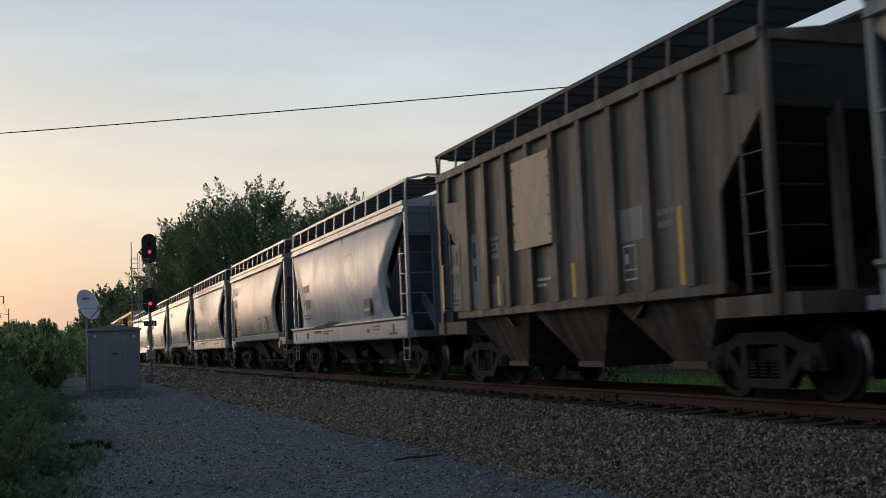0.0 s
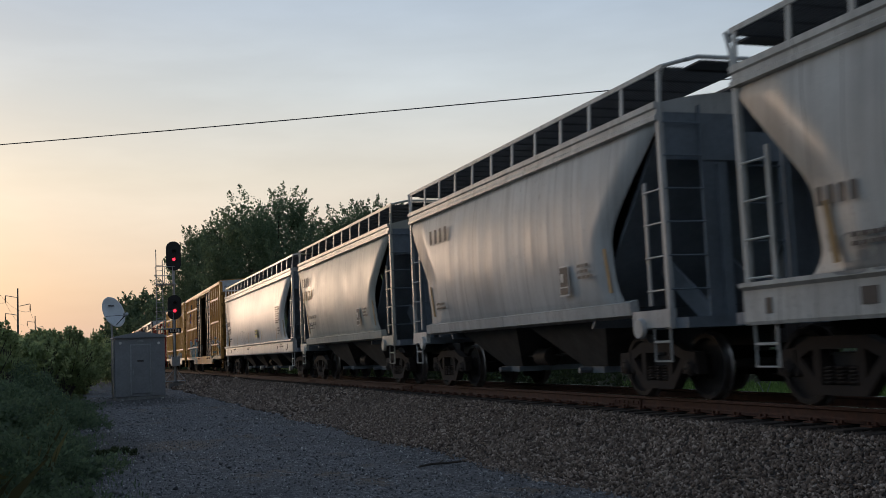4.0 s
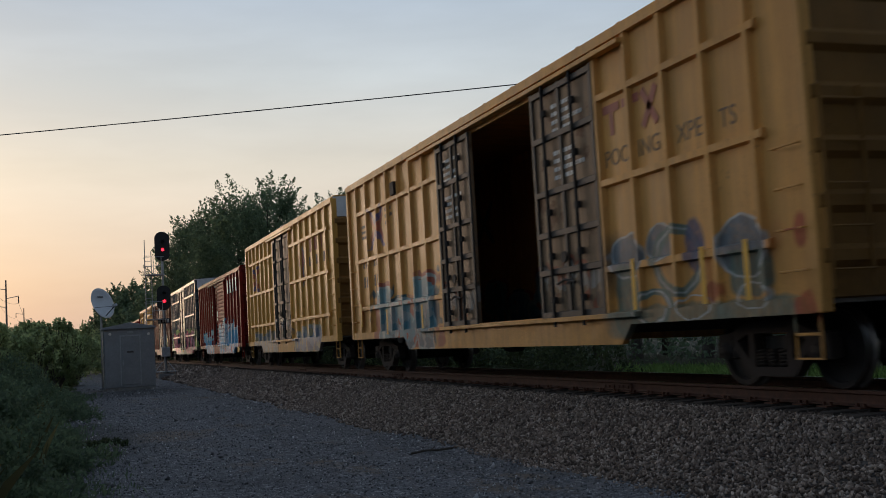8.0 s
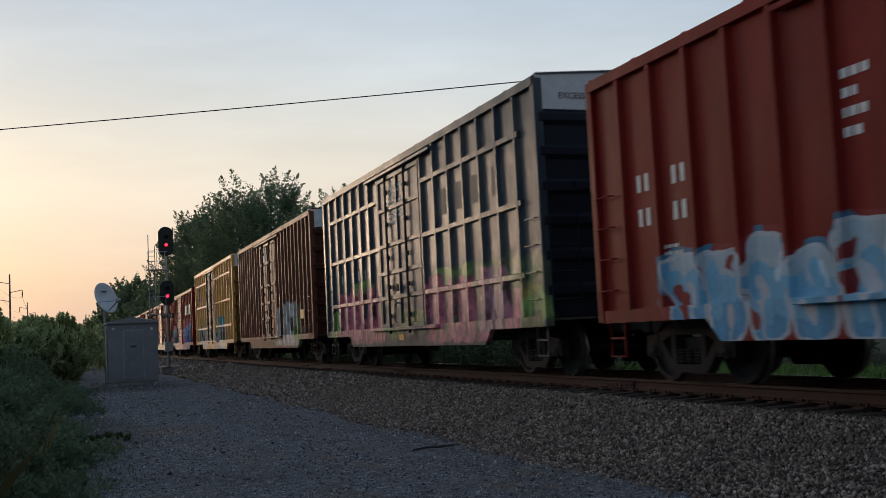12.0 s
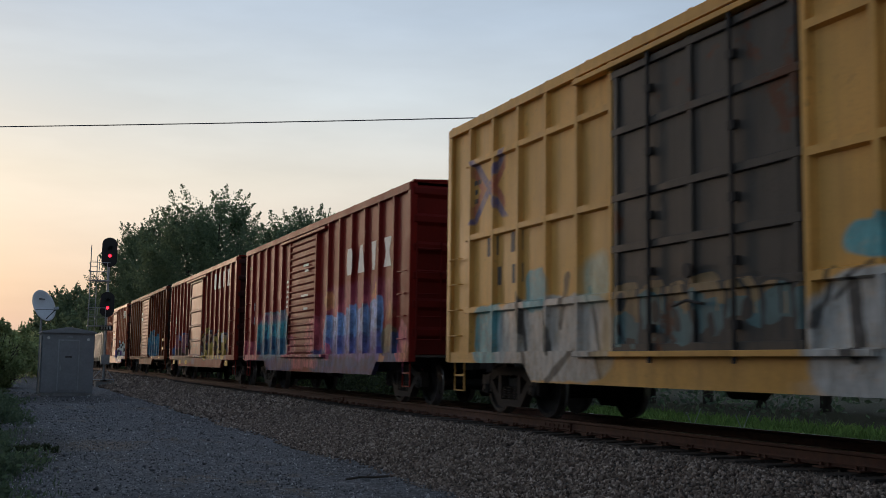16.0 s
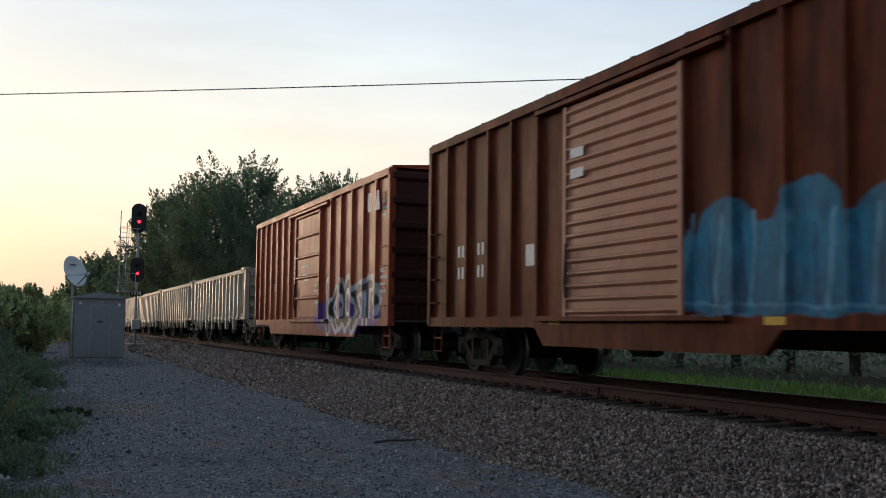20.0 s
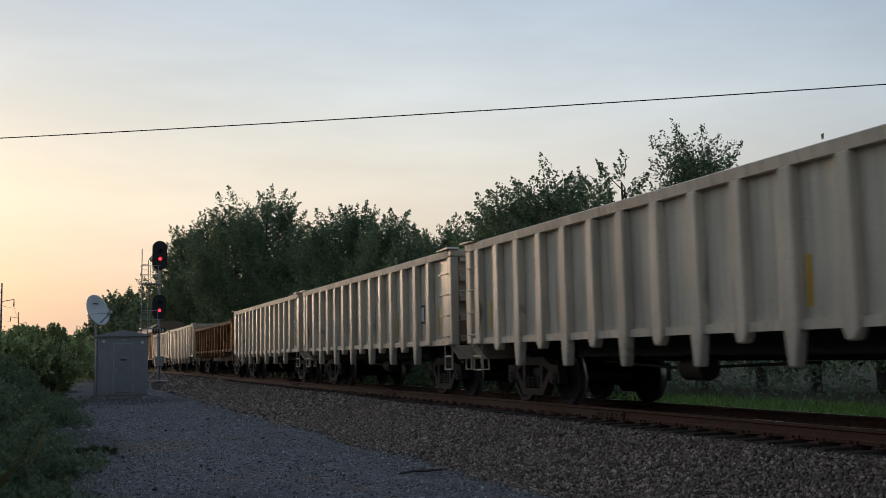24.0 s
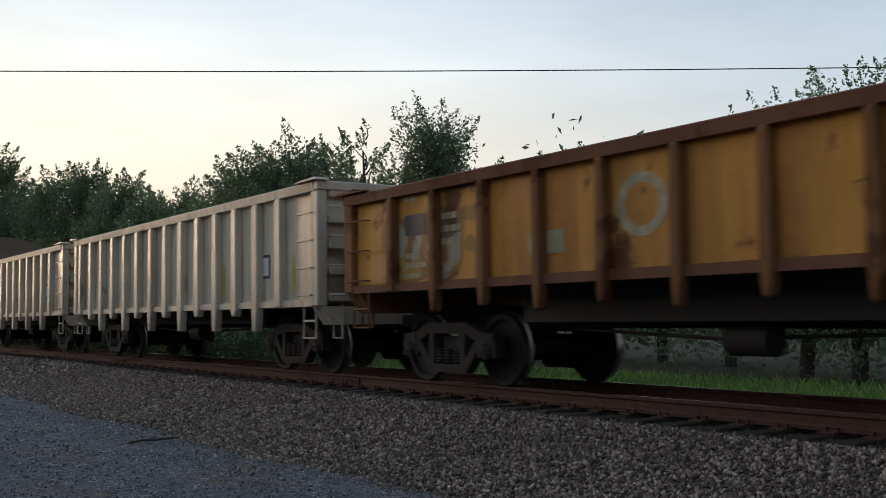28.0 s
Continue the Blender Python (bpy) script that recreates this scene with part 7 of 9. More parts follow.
def ribbed_hopper(label, y0, y1, mat, end_mat):
    """An older hopper: flat sides with upright ribs and cut-away ends."""
    length = y1 - y0
    hl = length / 2 - 1.1
    c = car("ribbed_hopper_car", label, "hopper car", y0, y1, hl - 0.95, "covered hoppers")
    for s in (-1, 1):
        bm = bmesh.new()
        prism(bm, [(-hl + 1.0, 1.36), (hl - 1.0, 1.36), (hl - 1.0, 2.45), (hl, 3.4), (hl, 4.12), (-hl, 4.12), (-hl, 3.4), (-hl + 1.0, 2.45)], "x", *sorted((s * 1.44, s * 1.49)))
        part("side_sheet", bm, mat, c)
        bm = bmesh.new()
        box(bm, *sorted((s * 1.42, s * 1.58)), -hl, hl, 4.02, 4.18)
        part("top_chord", bm, mat, c, bevel=0.01)
        bm = bmesh.new()
        box(bm, *sorted((s * 1.40, s * 1.55)), -hl + 0.9, hl - 0.9, 1.26, 1.40)
        part("side_sill", bm, mat, c, bevel=0.01)
        for k in range(11):
            y = -4.65 + k * 0.93
            zl = 1.38 if abs(y) < hl - 1.05 else 1.38 + 3.0 * (abs(y) - hl + 1.05) + 0.9
            bm = bmesh.new()
            prism(bm, [(y - 0.065, zl), (y + 0.065, zl), (y + 0.065, 4.03), (y - 0.065, 4.03)], "x", *sorted((s * 1.48, s * 1.575)))
            part("rib", bm, mat, c, bevel=0.012)
    bm = bmesh.new()
    prism(bm, [(-1.46, 4.05), (1.46, 4.05), (1.46, 4.14), (0, 4.32), (-1.46, 4.14)], "y", -hl, hl)
    part("roof", bm, mat, c)
    for k in range(3):
        bm = bmesh.new()
        box(bm, -0.35, 0.35, -3.6 + 3.6 * k - 0.9, -3.6 + 3.6 * k + 0.9, 4.22, 4.42)
        part("hatch", bm, mat, c, "roof hatch cover", bevel=0.02)
    running_boards(c, end_mat, hl, 4.15, 4.62, 1.0, 1.5, 1.46)
    for s in (-1, 1):
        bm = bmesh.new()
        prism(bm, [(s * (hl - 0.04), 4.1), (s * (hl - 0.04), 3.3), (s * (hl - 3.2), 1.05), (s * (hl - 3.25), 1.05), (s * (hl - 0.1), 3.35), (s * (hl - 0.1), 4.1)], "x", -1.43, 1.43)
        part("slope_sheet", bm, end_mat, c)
        bm = bmesh.new()
        box(bm, -1.5, 1.5, *sorted((s * (hl - 1.2), s * (hl + 0.35))), 0.98, 1.22)
        part("end_platform", bm, mat, c)
        for q in (-1, 1):
            bm = bmesh.new()
            bar(bm, (q * 1.5, s * hl, 1.0), (q * 1.5, s * hl, 4.1), 0.12, 0.08, (1, 0, 0))
            part("corner_post", bm, mat, c)
            bm = bmesh.new()
            for z in (1.5, 1.95, 2.4, 2.85, 3.3, 3.75):
                rod(bm, [(q * 1.45, s * (hl + 0.06), z), (q * 0.85, s * (hl + 0.06), z)], 0.014, 5)
            part("end_ladder", bm, end_mat, c)
        ladder(c, end_mat, s * (hl - 0.03), s * (hl - 0.5), (1.45, 1.9, 2.35, 2.8), -1.5)
        for x in (-0.5, 0.5):
            bm = bmesh.new()
            bar(bm, (x, s * (hl - 0.1), 1.1), (x, s * (hl - 0.1), 3.4), 0.14, 0.12, (1, 0, 0))
            part("end_post", bm, mat, c)
    for k in range(3):
        y = -2.75 + 2.75 * k
        bm = bmesh.new()
        a = [bm.verts.new(p) for p in ((-1.42, y - 1.36, 1.34), (1.42, y - 1.36, 1.34), (1.42, y + 1.36, 1.34), (-1.42, y + 1.36, 1.34))]
        b = [bm.verts.new(p) for p in ((-1.0, y - 0.35, 0.42), (1.0, y - 0.35, 0.42), (1.0, y + 0.35, 0.42), (-1.0, y + 0.35, 0.42))]
        for i in range(4):
            bm.faces.new([a[i], a[(i + 1) % 4], b[(i + 1) % 4], b[i]])
        bm.faces.new(b)
        bay = part("discharge_bay", bm, mat, c)
        bm = bmesh.new()
        box(bm, -1.05, 1.05, y - 0.42, y + 0.42, 0.36, 0.45)
        part("gate", bm, end_mat, bay)
    return c, hl


# ------------------------------------------------ boxcars
def boxcar(name, label, y0, y1, hl, top, mat, door_mat, end_mat, doors, opening=None, rails=(), pitch=0.98, roof_mat=None, band=None, rib_mat=None,
           sill=(-5.0, 5.0), group="boxcars", door_kind="plug", rib_w=0.068, off=0.0, door_frame=None):
    """A boxcar. doors: spans along the car; opening: the open span; rails: heights of level side rails; band: material of the pale strip on the ends."""
    c = car(name, label, "boxcar", y0, y1, hl - 1.55, group, off, hl + 0.95)
    E = {-1: off - hl, 1: off + hl}
    d0 = min([d[0] for d in doors] + ([opening[0]] if opening else []))
    d1 = max([d[1] for d in doors] + ([opening[1]] if opening else []))
    zf = 1.02
    for s in (-1, 1):
        if s > 0:
            panels = [(E[-1], E[1], zf - 0.05)]
        else:
            panels = [(E[-1], d0, zf - 0.05), (d1, E[1], zf - 0.05), (d0, d1, top - 0.34)]
        for a, b, zz in panels:
            bm = bmesh.new()
            box(bm, *sorted((s * 1.42, s * 1.48)), a, b, zz, top - 0.02)
            part("side_wall", bm, mat, c)
        # side sill, deeper between the trucks
        bm = bmesh.new()
        prism(bm, [(E[-1], 0.86), (sill[0] - 0.3, 0.86), (sill[0], 0.58), (sill[1], 0.58), (sill[1] + 0.3, 0.86), (E[1], 0.86), (E[1], 1.04), (E[-1], 1.04)], "x", *sorted((s * 1.44, s * 1.54)))
        part("side_sill", bm, mat, c)
        bm = bmesh.new()
        prism(bm, [(s * 1.40, top - 0.14), (s * 1.57, top - 0.14), (s * 1.57, top + 0.0), (s * 1.40, top + 0.05)], "y", E[-1], E[1])
        part("eave", bm, mat, c)
        # upright ribs, left out where the doors run
        spans = ((E[-1], d0), (d1, E[1])) if s < 0 else ((E[-1], d0), (d0, d1), (d1, E[1]))
        for a, b in spans:
            n = max(2, int(round((b - a) / pitch)))
            for k in range(n + 1):
                y = a + (b - a) * k / n
                if y < E[-1] + 0.05 or y > E[1] - 0.05:
                    continue
                bm = bmesh.new()
                prism(bm, [(s * 1.47, y - rib_w), (s * 1.56, y - rib_w * 0.55), (s * 1.56, y + rib_w * 0.55), (s * 1.47, y + rib_w)], "z", 1.03, top - 0.13)
                part("rib", bm, rib_mat or mat, c)
            for z in rails:
                bm = bmesh.new()
                prism(bm, [(s * 1.47, z - 0.07), (s * 1.555, z - 0.045), (s * 1.555, z + 0.045), (s * 1.47, z + 0.07)], "y", a + (0.75 if a == E[-1] else 0.02), b - (0.75 if b == E[1] else 0.02))
                part("side_rail", bm, rib_mat or mat, c)
    bm = bmesh.new()
    box(bm, -1.42, 1.42, E[-1] + 0.05, E[1] - 0.05, zf - 0.06, zf)
    part("floor", bm, POLE_WOOD, c, "worn wooden floor")
    # roof with cross ridges
    bm = bmesh.new()
    prism(bm, [(-1.50, top + 0.02), (1.50, top + 0.02), (1.50, top + 0.05), (0, top + 0.13), (-1.50, top + 0.05)], "y", E[-1] - 0.02, E[1] + 0.02)
    roof = part("roof", bm, roof_mat or mat, c)
    n = int(2 * hl / 1.22)
    for k in range(n + 1):
        y = E[-1] + 2 * hl * k / n
        bm = bmesh.new()
        prism(bm, [(-1.5, top + 0.03), (0, top + 0.12), (1.5, top + 0.03), (1.5, top + 0.065), (0, top + 0.16), (-1.5, top + 0.065)], "y", y - 0.045, y + 0.045)
        part("roof_ridge", bm, roof_mat or mat, roof)
    # corrugated ends
    for s in (-1, 1):
        zt = top - 0.55 if band else top - 0.03
        prof = [((E[s] - s * 0.06), 1.0)]
        n = 6
        for k in range(n):
            z = 1.0 + (zt - 1.0) * k / n
            h = (zt - 1.0) / n
            prof += [(E[s], z + 0.02), (E[s], z + h * 0.55), ((E[s] + s * 0.07), z + h * 0.68), ((E[s] + s * 0.07), z + h * 0.88), (E[s], z + h * 0.99)]
        prof += [((E[s] - s * 0.06), zt)]
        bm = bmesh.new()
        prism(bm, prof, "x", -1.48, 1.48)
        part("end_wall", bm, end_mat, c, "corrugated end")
        if band:
            bm = bmesh.new()
            prism(bm, [(-1.5, zt + 0.003), (1.5, zt + 0.003), (1.5, top + 0.03), (0, top + 0.12), (-1.5, top + 0.03)], "y", *sorted(((E[s] - s * 0.06), (E[s] + s * 0.03))))
            part("end_band", bm, band, c, "pale band across the end's top")
        for q in (-1, 1):
            bm = bmesh.new()
            box(bm, *sorted((q * 1.40, q * 1.555)), *sorted(((E[s] - s * 0.12), (E[s] + s * 0.05))), 0.86, top - 0.02)
            part("corner_post", bm, mat, c, bevel=0.015)
        bm = bmesh.new()
        for z in (1.3, 1.75, 2.2, 2.65, 3.1):
            rod(bm, [(-1.42, (E[s] + s * 0.13), z), (-0.9, (E[s] + s * 0.13), z)], 0.014, 5)
        for x in (-1.42, -0.9):
            bar(bm, (x, (E[s] + s * 0.1), 1.1), (x, (E[s] + s * 0.1), 3.25), 0.05, 0.02, (1, 0, 0))
        part("end_ladder", bm, end_mat, c)
        grab_irons(c, mat, (E[s] - s * 0.12), (E[s] - s * 0.56), (1.32, 1.77, 2.22, 2.67))
        step_stirrup(c, mat, (E[s] - s * 0.34), 0.88)
    bm = bmesh.new()
    lathe(bm, [(E[-1] - 0.24, 0.22), (E[-1] - 0.22, 0.235), (E[-1] - 0.2, 0.22)], 18, "y", (0.55, 0, 2.6))
    rod(bm, [(0.55, E[-1], 2.6), (0.55, E[-1] - 0.22, 2.6)], 0.03, 6)
    part("brake_wheel", bm, STEEL_DARK, c, smooth=True)
    # doors
    for a, b in doors:
        bm = bmesh.new()
        z0, z1 = zf - 0.02, top - 0.30
        if door_kind == "plug":
            box(bm, -1.53, -1.47, a + 0.03, b - 0.03, z0, z1)
            d = part("door", bm, door_mat, c, bevel=0.008)
            for z in (z0 + 0.07, 1.75, 2.35, 3.02, 3.9, z1 - 0.07):
                bm = bmesh.new()
                box(bm, -1.575, -1.53, a + 0.05, b - 0.05, z - 0.05, z + 0.05)
                part("door_rail", bm, door_frame or door_mat, d, bevel=0.008)
            for f in (0.04, 0.52, 0.96):
                y = a + (b - a) * f
                bm = bmesh.new()
                box(bm, -1.57, -1.53, y - 0.05, y + 0.05, z0, z1)
                part("door_stile", bm, door_frame or door_mat, d, bevel=0.008)
            for f in (0.30, 0.74):
                y = a + (b - a) * f
                bm = bmesh.new()
                rod(bm, [(-1.60, y, z0 - 0.12), (-1.60, y, z1 + 0.12)], 0.028, 7)
                for z in (1.3, 2.0, 2.7, 3.5, 4.3):
                    if z < z1:
                        box(bm, -1.615, -1.55, y - 0.06, y + 0.06, z - 0.05, z + 0.05)
                part("lock_bar", bm, STEEL_DARK, d, "dark upright locking bar")
            bm = bmesh.new()
            y = a + (b - a) * 0.52
            rod(bm, [(-1.61, y - 0.3, 1.55), (-1.64, y, 1.6), (-1.61, y + 0.3, 1.55)], 0.02, 6)
            lathe(bm, [(-1.60, 0.09), (-1.63, 0.09)], 14, "x", (0, y, 1.95))
            part("handle", bm, STEEL_DARK, d)
        elif door_kind == "fine":
            box(bm, -1.545, -1.48, a + 0.02, b - 0.02, z0, z1)
            d = part("door", bm, door_mat, c, bevel=0.008)
            n = 17
            for k in range(n):
                z = z0 + 0.1 + (z1 - z0 - 0.2) * k / (n - 1)
                bm = bmesh.new()
                prism(bm, [(-1.54, z - 0.055), (-1.585, z - 0.01), (-1.585, z + 0.015), (-1.54, z + 0.04)], "y", a + 0.1, b - 0.1)
                part("door_ridge", bm, door_mat, d)
        else:
            box(bm, -1.545, -1.48, a + 0.02, b - 0.02, z0, z1)
            d = part("door", bm, door_mat, c, bevel=0.008)
            for k in range(6):
                z = z0 + 0.05 + (z1 - z0 - 0.1) * k / 5
                bm = bmesh.new()
                prism(bm, [(-1.54, z - 0.06), (-1.60, z - 0.02), (-1.60, z + 0.02), (-1.54, z + 0.06)], "y", a + 0.05, b - 0.05)
                part("door_ridge", bm, door_mat, d)
        if door_kind != "plug":
            for y in (a + 0.04, b - 0.04):
                bm = bmesh.new()
                box(bm, -1.59, -1.54, y - 0.05, y + 0.05, z0, z1)
                part("door_stile", bm, door_mat, d, bevel=0.008)
            bm = bmesh.new()
            rod(bm, [(-1.61, b - 0.14, 1.3), (-1.63, b - 0.14, 1.5), (-1.61, b - 0.14, 2.1)], 0.02, 6)
            part("handle", bm, STEEL_DARK, d)
    # door tracks
    for z in (0.99, top - 0.24):
        bm = bmesh.new()
        box(bm, -1.64, -1.50, d0 - 0.9, d1 + (1.6 if opening else 0.9), z - 0.035, z + 0.035)
        part("door_track", bm, mat, c, bevel=0.006)
    brake_gear(c, 1.2)
    return c


# ------------------------------------------------ gondolas
def gondola(name, label, y0, y1, hl, top, floor_z, mat, rib_mat, chord_mat, ribs, rib_w, group, rust=False, step=None):
    c = car(name, label, "gondola car", y0, y1, hl - 1.75, group)
    for s in (-1, 1):
        bm = bmesh.new()
        box(bm, *sorted((s * 1.42, s * 1.47)), -hl, hl, floor_z, top - 0.05)
        part("side_wall", bm, mat, c)
        bm = bmesh.new()
        prism(bm, [(s * 1.40, top - 0.15), (s * 1.58, top - 0.15), (s * 1.60, top - 0.02), (s * 1.56, top), (s * 1.42, top)], "y", -hl - 0.02, hl + 0.02)
        part("top_chord", bm, chord_mat, c)
        bm = bmesh.new()
        box(bm, *sorted((s * 1.40, s * 1.55)), -hl, hl, floor_z - 0.02, floor_z + 0.09)
        part("side_sill", bm, mat if not rust else chord_mat, c)
        for k in range(ribs):
            y = -hl + 1.25 + (2 * hl - 1.75) * k / (ribs - 1)
            if step:
                y = step[0] - step[1] * k
            low = floor_z - ((0.30 if k % 2 else 0.24) if rust else (0.42 if k % 2 else 0.15))
            if k in (0, ribs - 1):
                low = floor_z - 0.02
            bm = bmesh.new()
            w = rib_w
            # a hat-shaped stake that widens at the bottom
            pr = [(y - w * 0.8, top - 0.15), (y + w * 0.8, top - 0.15), (y + w, floor_z + 0.1), (y + w * 0.95, floor_z - 0.04), (y + w * 0.5, low), (y - w * 0.5, low), (y - w * 0.95, floor_z - 0.04), (y - w, floor_z + 0.1)]
            prism(bm, pr, "x", *sorted((s * 1.46, s * 1.605)))
            part("stake", bm, rib_mat, c, bevel=0.02)
    bm = bmesh.new()
    box(bm, -1.42, 1.42, -hl, hl, floor_z - 0.02, floor_z + 0.04)
    part("floor", bm, STEEL_DARK, c, "dirty steel floor")
    for s in (-1, 1):
        bm = bmesh.new()
        box(bm, -1.42, 1.42, *sorted((s * (hl - 0.06), s * hl)), floor_z, top - 0.02)
        e = part("end_wall", bm, mat, c)
        for k in range(5):
            z = floor_z + 0.12 + (top - floor_z - 0.3) * k / 4
            bm = bmesh.new()
            box(bm, -1.36, 1.36, *sorted((s * hl, s * (hl + 0.13))), z - 0.06, z + 0.06)
            part("end_rib", bm, mat, e, bevel=0.015)
        bm = bmesh.new()
        box(bm, -1.58, 1.58, *sorted((s * (hl - 0.1), s * (hl + 0.16))), top - 0.14, top)
        part("end_chord", bm, chord_mat, c, bevel=0.015)
        bm = bmesh.new()
        prism(bm, [(-1.5, floor_z - 0.02), (1.5, floor_z - 0.02), (1.3, floor_z - 0.3), (-1.3, floor_z - 0.3)], "y", *sorted((s * (hl - 0.2), s * (hl + 0.15))))
        part("end_sill", bm, rib_mat if rust else mat, c)
        for q in (-1, 1):
            bm = bmesh.new()
            box(bm, *sorted((q * 1.40, q * 1.57)), *sorted((s * (hl - 0.1), s * (hl + 0.14))), floor_z - 0.02, top - 0.14)
            part("corner_post", bm, rib_mat, c, bevel=0.02)
            bm = bmesh.new()
            prism(bm, [(s * (hl - 0.55), top + 0.001), (s * (hl - 0.2), top + 0.025), (s * (hl + 0.2), top + 0.04), (s * (hl + 0.24), top + 0.001)], "x", *sorted((q * 1.42, q * 1.66)))
            part("corner_plate", bm, chord_mat, c, "bent plate on the top corner")
        grab_irons(c, chord_mat, s * (hl - 0.02), s * (hl - 0.52), [floor_z + 0.15 + 0.42 * k for k in range(4)], -1.57)
        bm = bmesh.new()
        for z in (floor_z + 0.15, floor_z + 0.6, floor_z + 1.05, floor_z + 1.5):
            rod(bm, [(-1.4, s * (hl + 0.19), z), (-0.9, s * (hl + 0.19), z)], 0.014, 5)
        part("end_ladder", bm, chord_mat, c)
        step_stirrup(c, rib_mat, s * (hl - 0.25), floor_z, -1.5)
        step_stirrup(c, rib_mat, s * (hl + 0.1), floor_z, -1.2, 0.3)
    bm = bmesh.new()
    box(bm, -0.9, 0.9, -hl + 3.2, hl - 3.2, 0.80, floor_z - 0.02)
    part("underframe", bm, STEEL_DARK, c)
    brake_gear(c, 0.6)
    return c


# ------------------------------------------------ a high round-topped car at the end
def round_top(label, y0, y1, mat, roof_mat):
    hl = (y1 - y0) / 2 - 0.9
    c = car("round_top_car", label, "covered car", y0, y1, hl - 1.6, "round-topped cars")
    bm = bmesh.new()
    box(bm, -1.5, 1.5, -hl, hl, 0.95, 3.35)
    part("body", bm, mat, c, bevel=0.03)
    bm = bmesh.new()
    prism(bm, [(1.56 * math.cos(a), 3.3 + 0.95 * math.sin(a)) for a in np.linspace(0, math.pi, 15)], "y", -hl - 0.05, hl + 0.05)
    part("roof", bm, roof_mat, c, "brown rounded cover", smooth=True)
    for s in (-1, 1):
        for k in range(12):
            y = -hl + 0.4 + (2 * hl - 0.8) * k / 11
            bm = bmesh.new()
            box(bm, *sorted((s * 1.49, s * 1.56)), y - 0.06, y + 0.06, 1.0, 3.3)
            part("rib", bm, mat, c)
        bm = bmesh.new()
        box(bm, -1.4, 1.4, *sorted((s * hl, s * (hl + 0.08))), 1.0, 3.2)
        part("end_wall", bm, mat, c)
        step_stirrup(c, mat, s * (hl - 0.3), 0.98)
        grab_irons(c, mat, s * (hl - 0.1), s * (hl - 0.5), (1.3, 1.75, 2.2, 2.65))
    return c


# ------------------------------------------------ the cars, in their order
# blue-grey for hopper ends, with the shade there mixed into the colour
SHADED_END = plain("blue_grey_shaded_paint", (0.19, 0.215, 0.245), 0.55, 0.0, 2.0, 0.2)
DARK_END = plain("near_black_end_paint", (0.03, 0.029, 0.028), 0.6, 0.0, 3.0, 0.3)
BAND = plain("pale_grey_band", (0.66, 0.67, 0.68), 0.5, 0.0, 3.0, 0.1)


def grey_paint(name, base, art=(), amount=0.5, rust=0.0, gloss=0.15, pieces=()):
    return paint(name, base, (0.12, 0.10, 0.085), amount, rust, 0.34, art, 1.1, 0.12, gloss, 0.62, pieces=pieces)


def hopper_marks(c, hl, dark=DARK_MARK, sill=True, strips=True):
    if strips:
        for y in (hl - 1.6, -hl + 1.55):
            bm = bmesh.new()
            bar(bm, (-1.50, y, 1.55), (-1.565, y + 0.03, 2.2), 0.09, 0.01, (1, 0, 0))
            part("reflective_strip", bm, OCHRE_MARK, c, "ochre reflective strip")
    small_print(c, hl - 1.9, 1.78, 0.75, 2, dark, -1.545)
    if sill:
        small_print(c, 1.8, 1.26, 1.1, 2, dark, -1.525, 0.07)
        small_print(c, -hl + 2.6, 1.26, 0.8, 2, dark, -1.525, 0.07)
        mark(c, hl - 0.5, hl - 0.38, 1.08, 1.26, dark, -1.523)
        mark(c, hl - 2.2, hl - 1.95, 1.1, 1.28, dark, -1.523, "sign", "small dark plate")
        mark(c, -hl + 2.95, -hl + 3.15, 1.14, 1.24, dark, -1.523, "sign", "small dark plate")
        small_print(c, hl - 3.0, 1.24, 1.1, 1, dark, -1.525, 0.14)
        small_print(c, -hl + 1.3, 1.06, 0.55, 1, dark, -1.525, 0.1)
        mark(c, -hl + 0.9, -hl + 1.02, 1.1, 1.3, dark, -1.523)


def framed_label(c, y, z, x=-1.568):
    """A black label with a white rim and two white lines."""
    mark(c, y - 0.17, y + 0.17, z - 0.24, z + 0.24, WHITE_MARK, x, "sign", "black label with a white rim")
    mark(c, y - 0.145, y + 0.145, z - 0.215, z - 0.11, DARK_MARK, x - 0.005)
    mark(c, y - 0.145, y + 0.145, z - 0.09, z + 0.215, DARK_MARK, x - 0.005)
    mark(c, y + 0.02, y + 0.10, z - 0.02, z + 0.12, WHITE_MARK, x - 0.010)


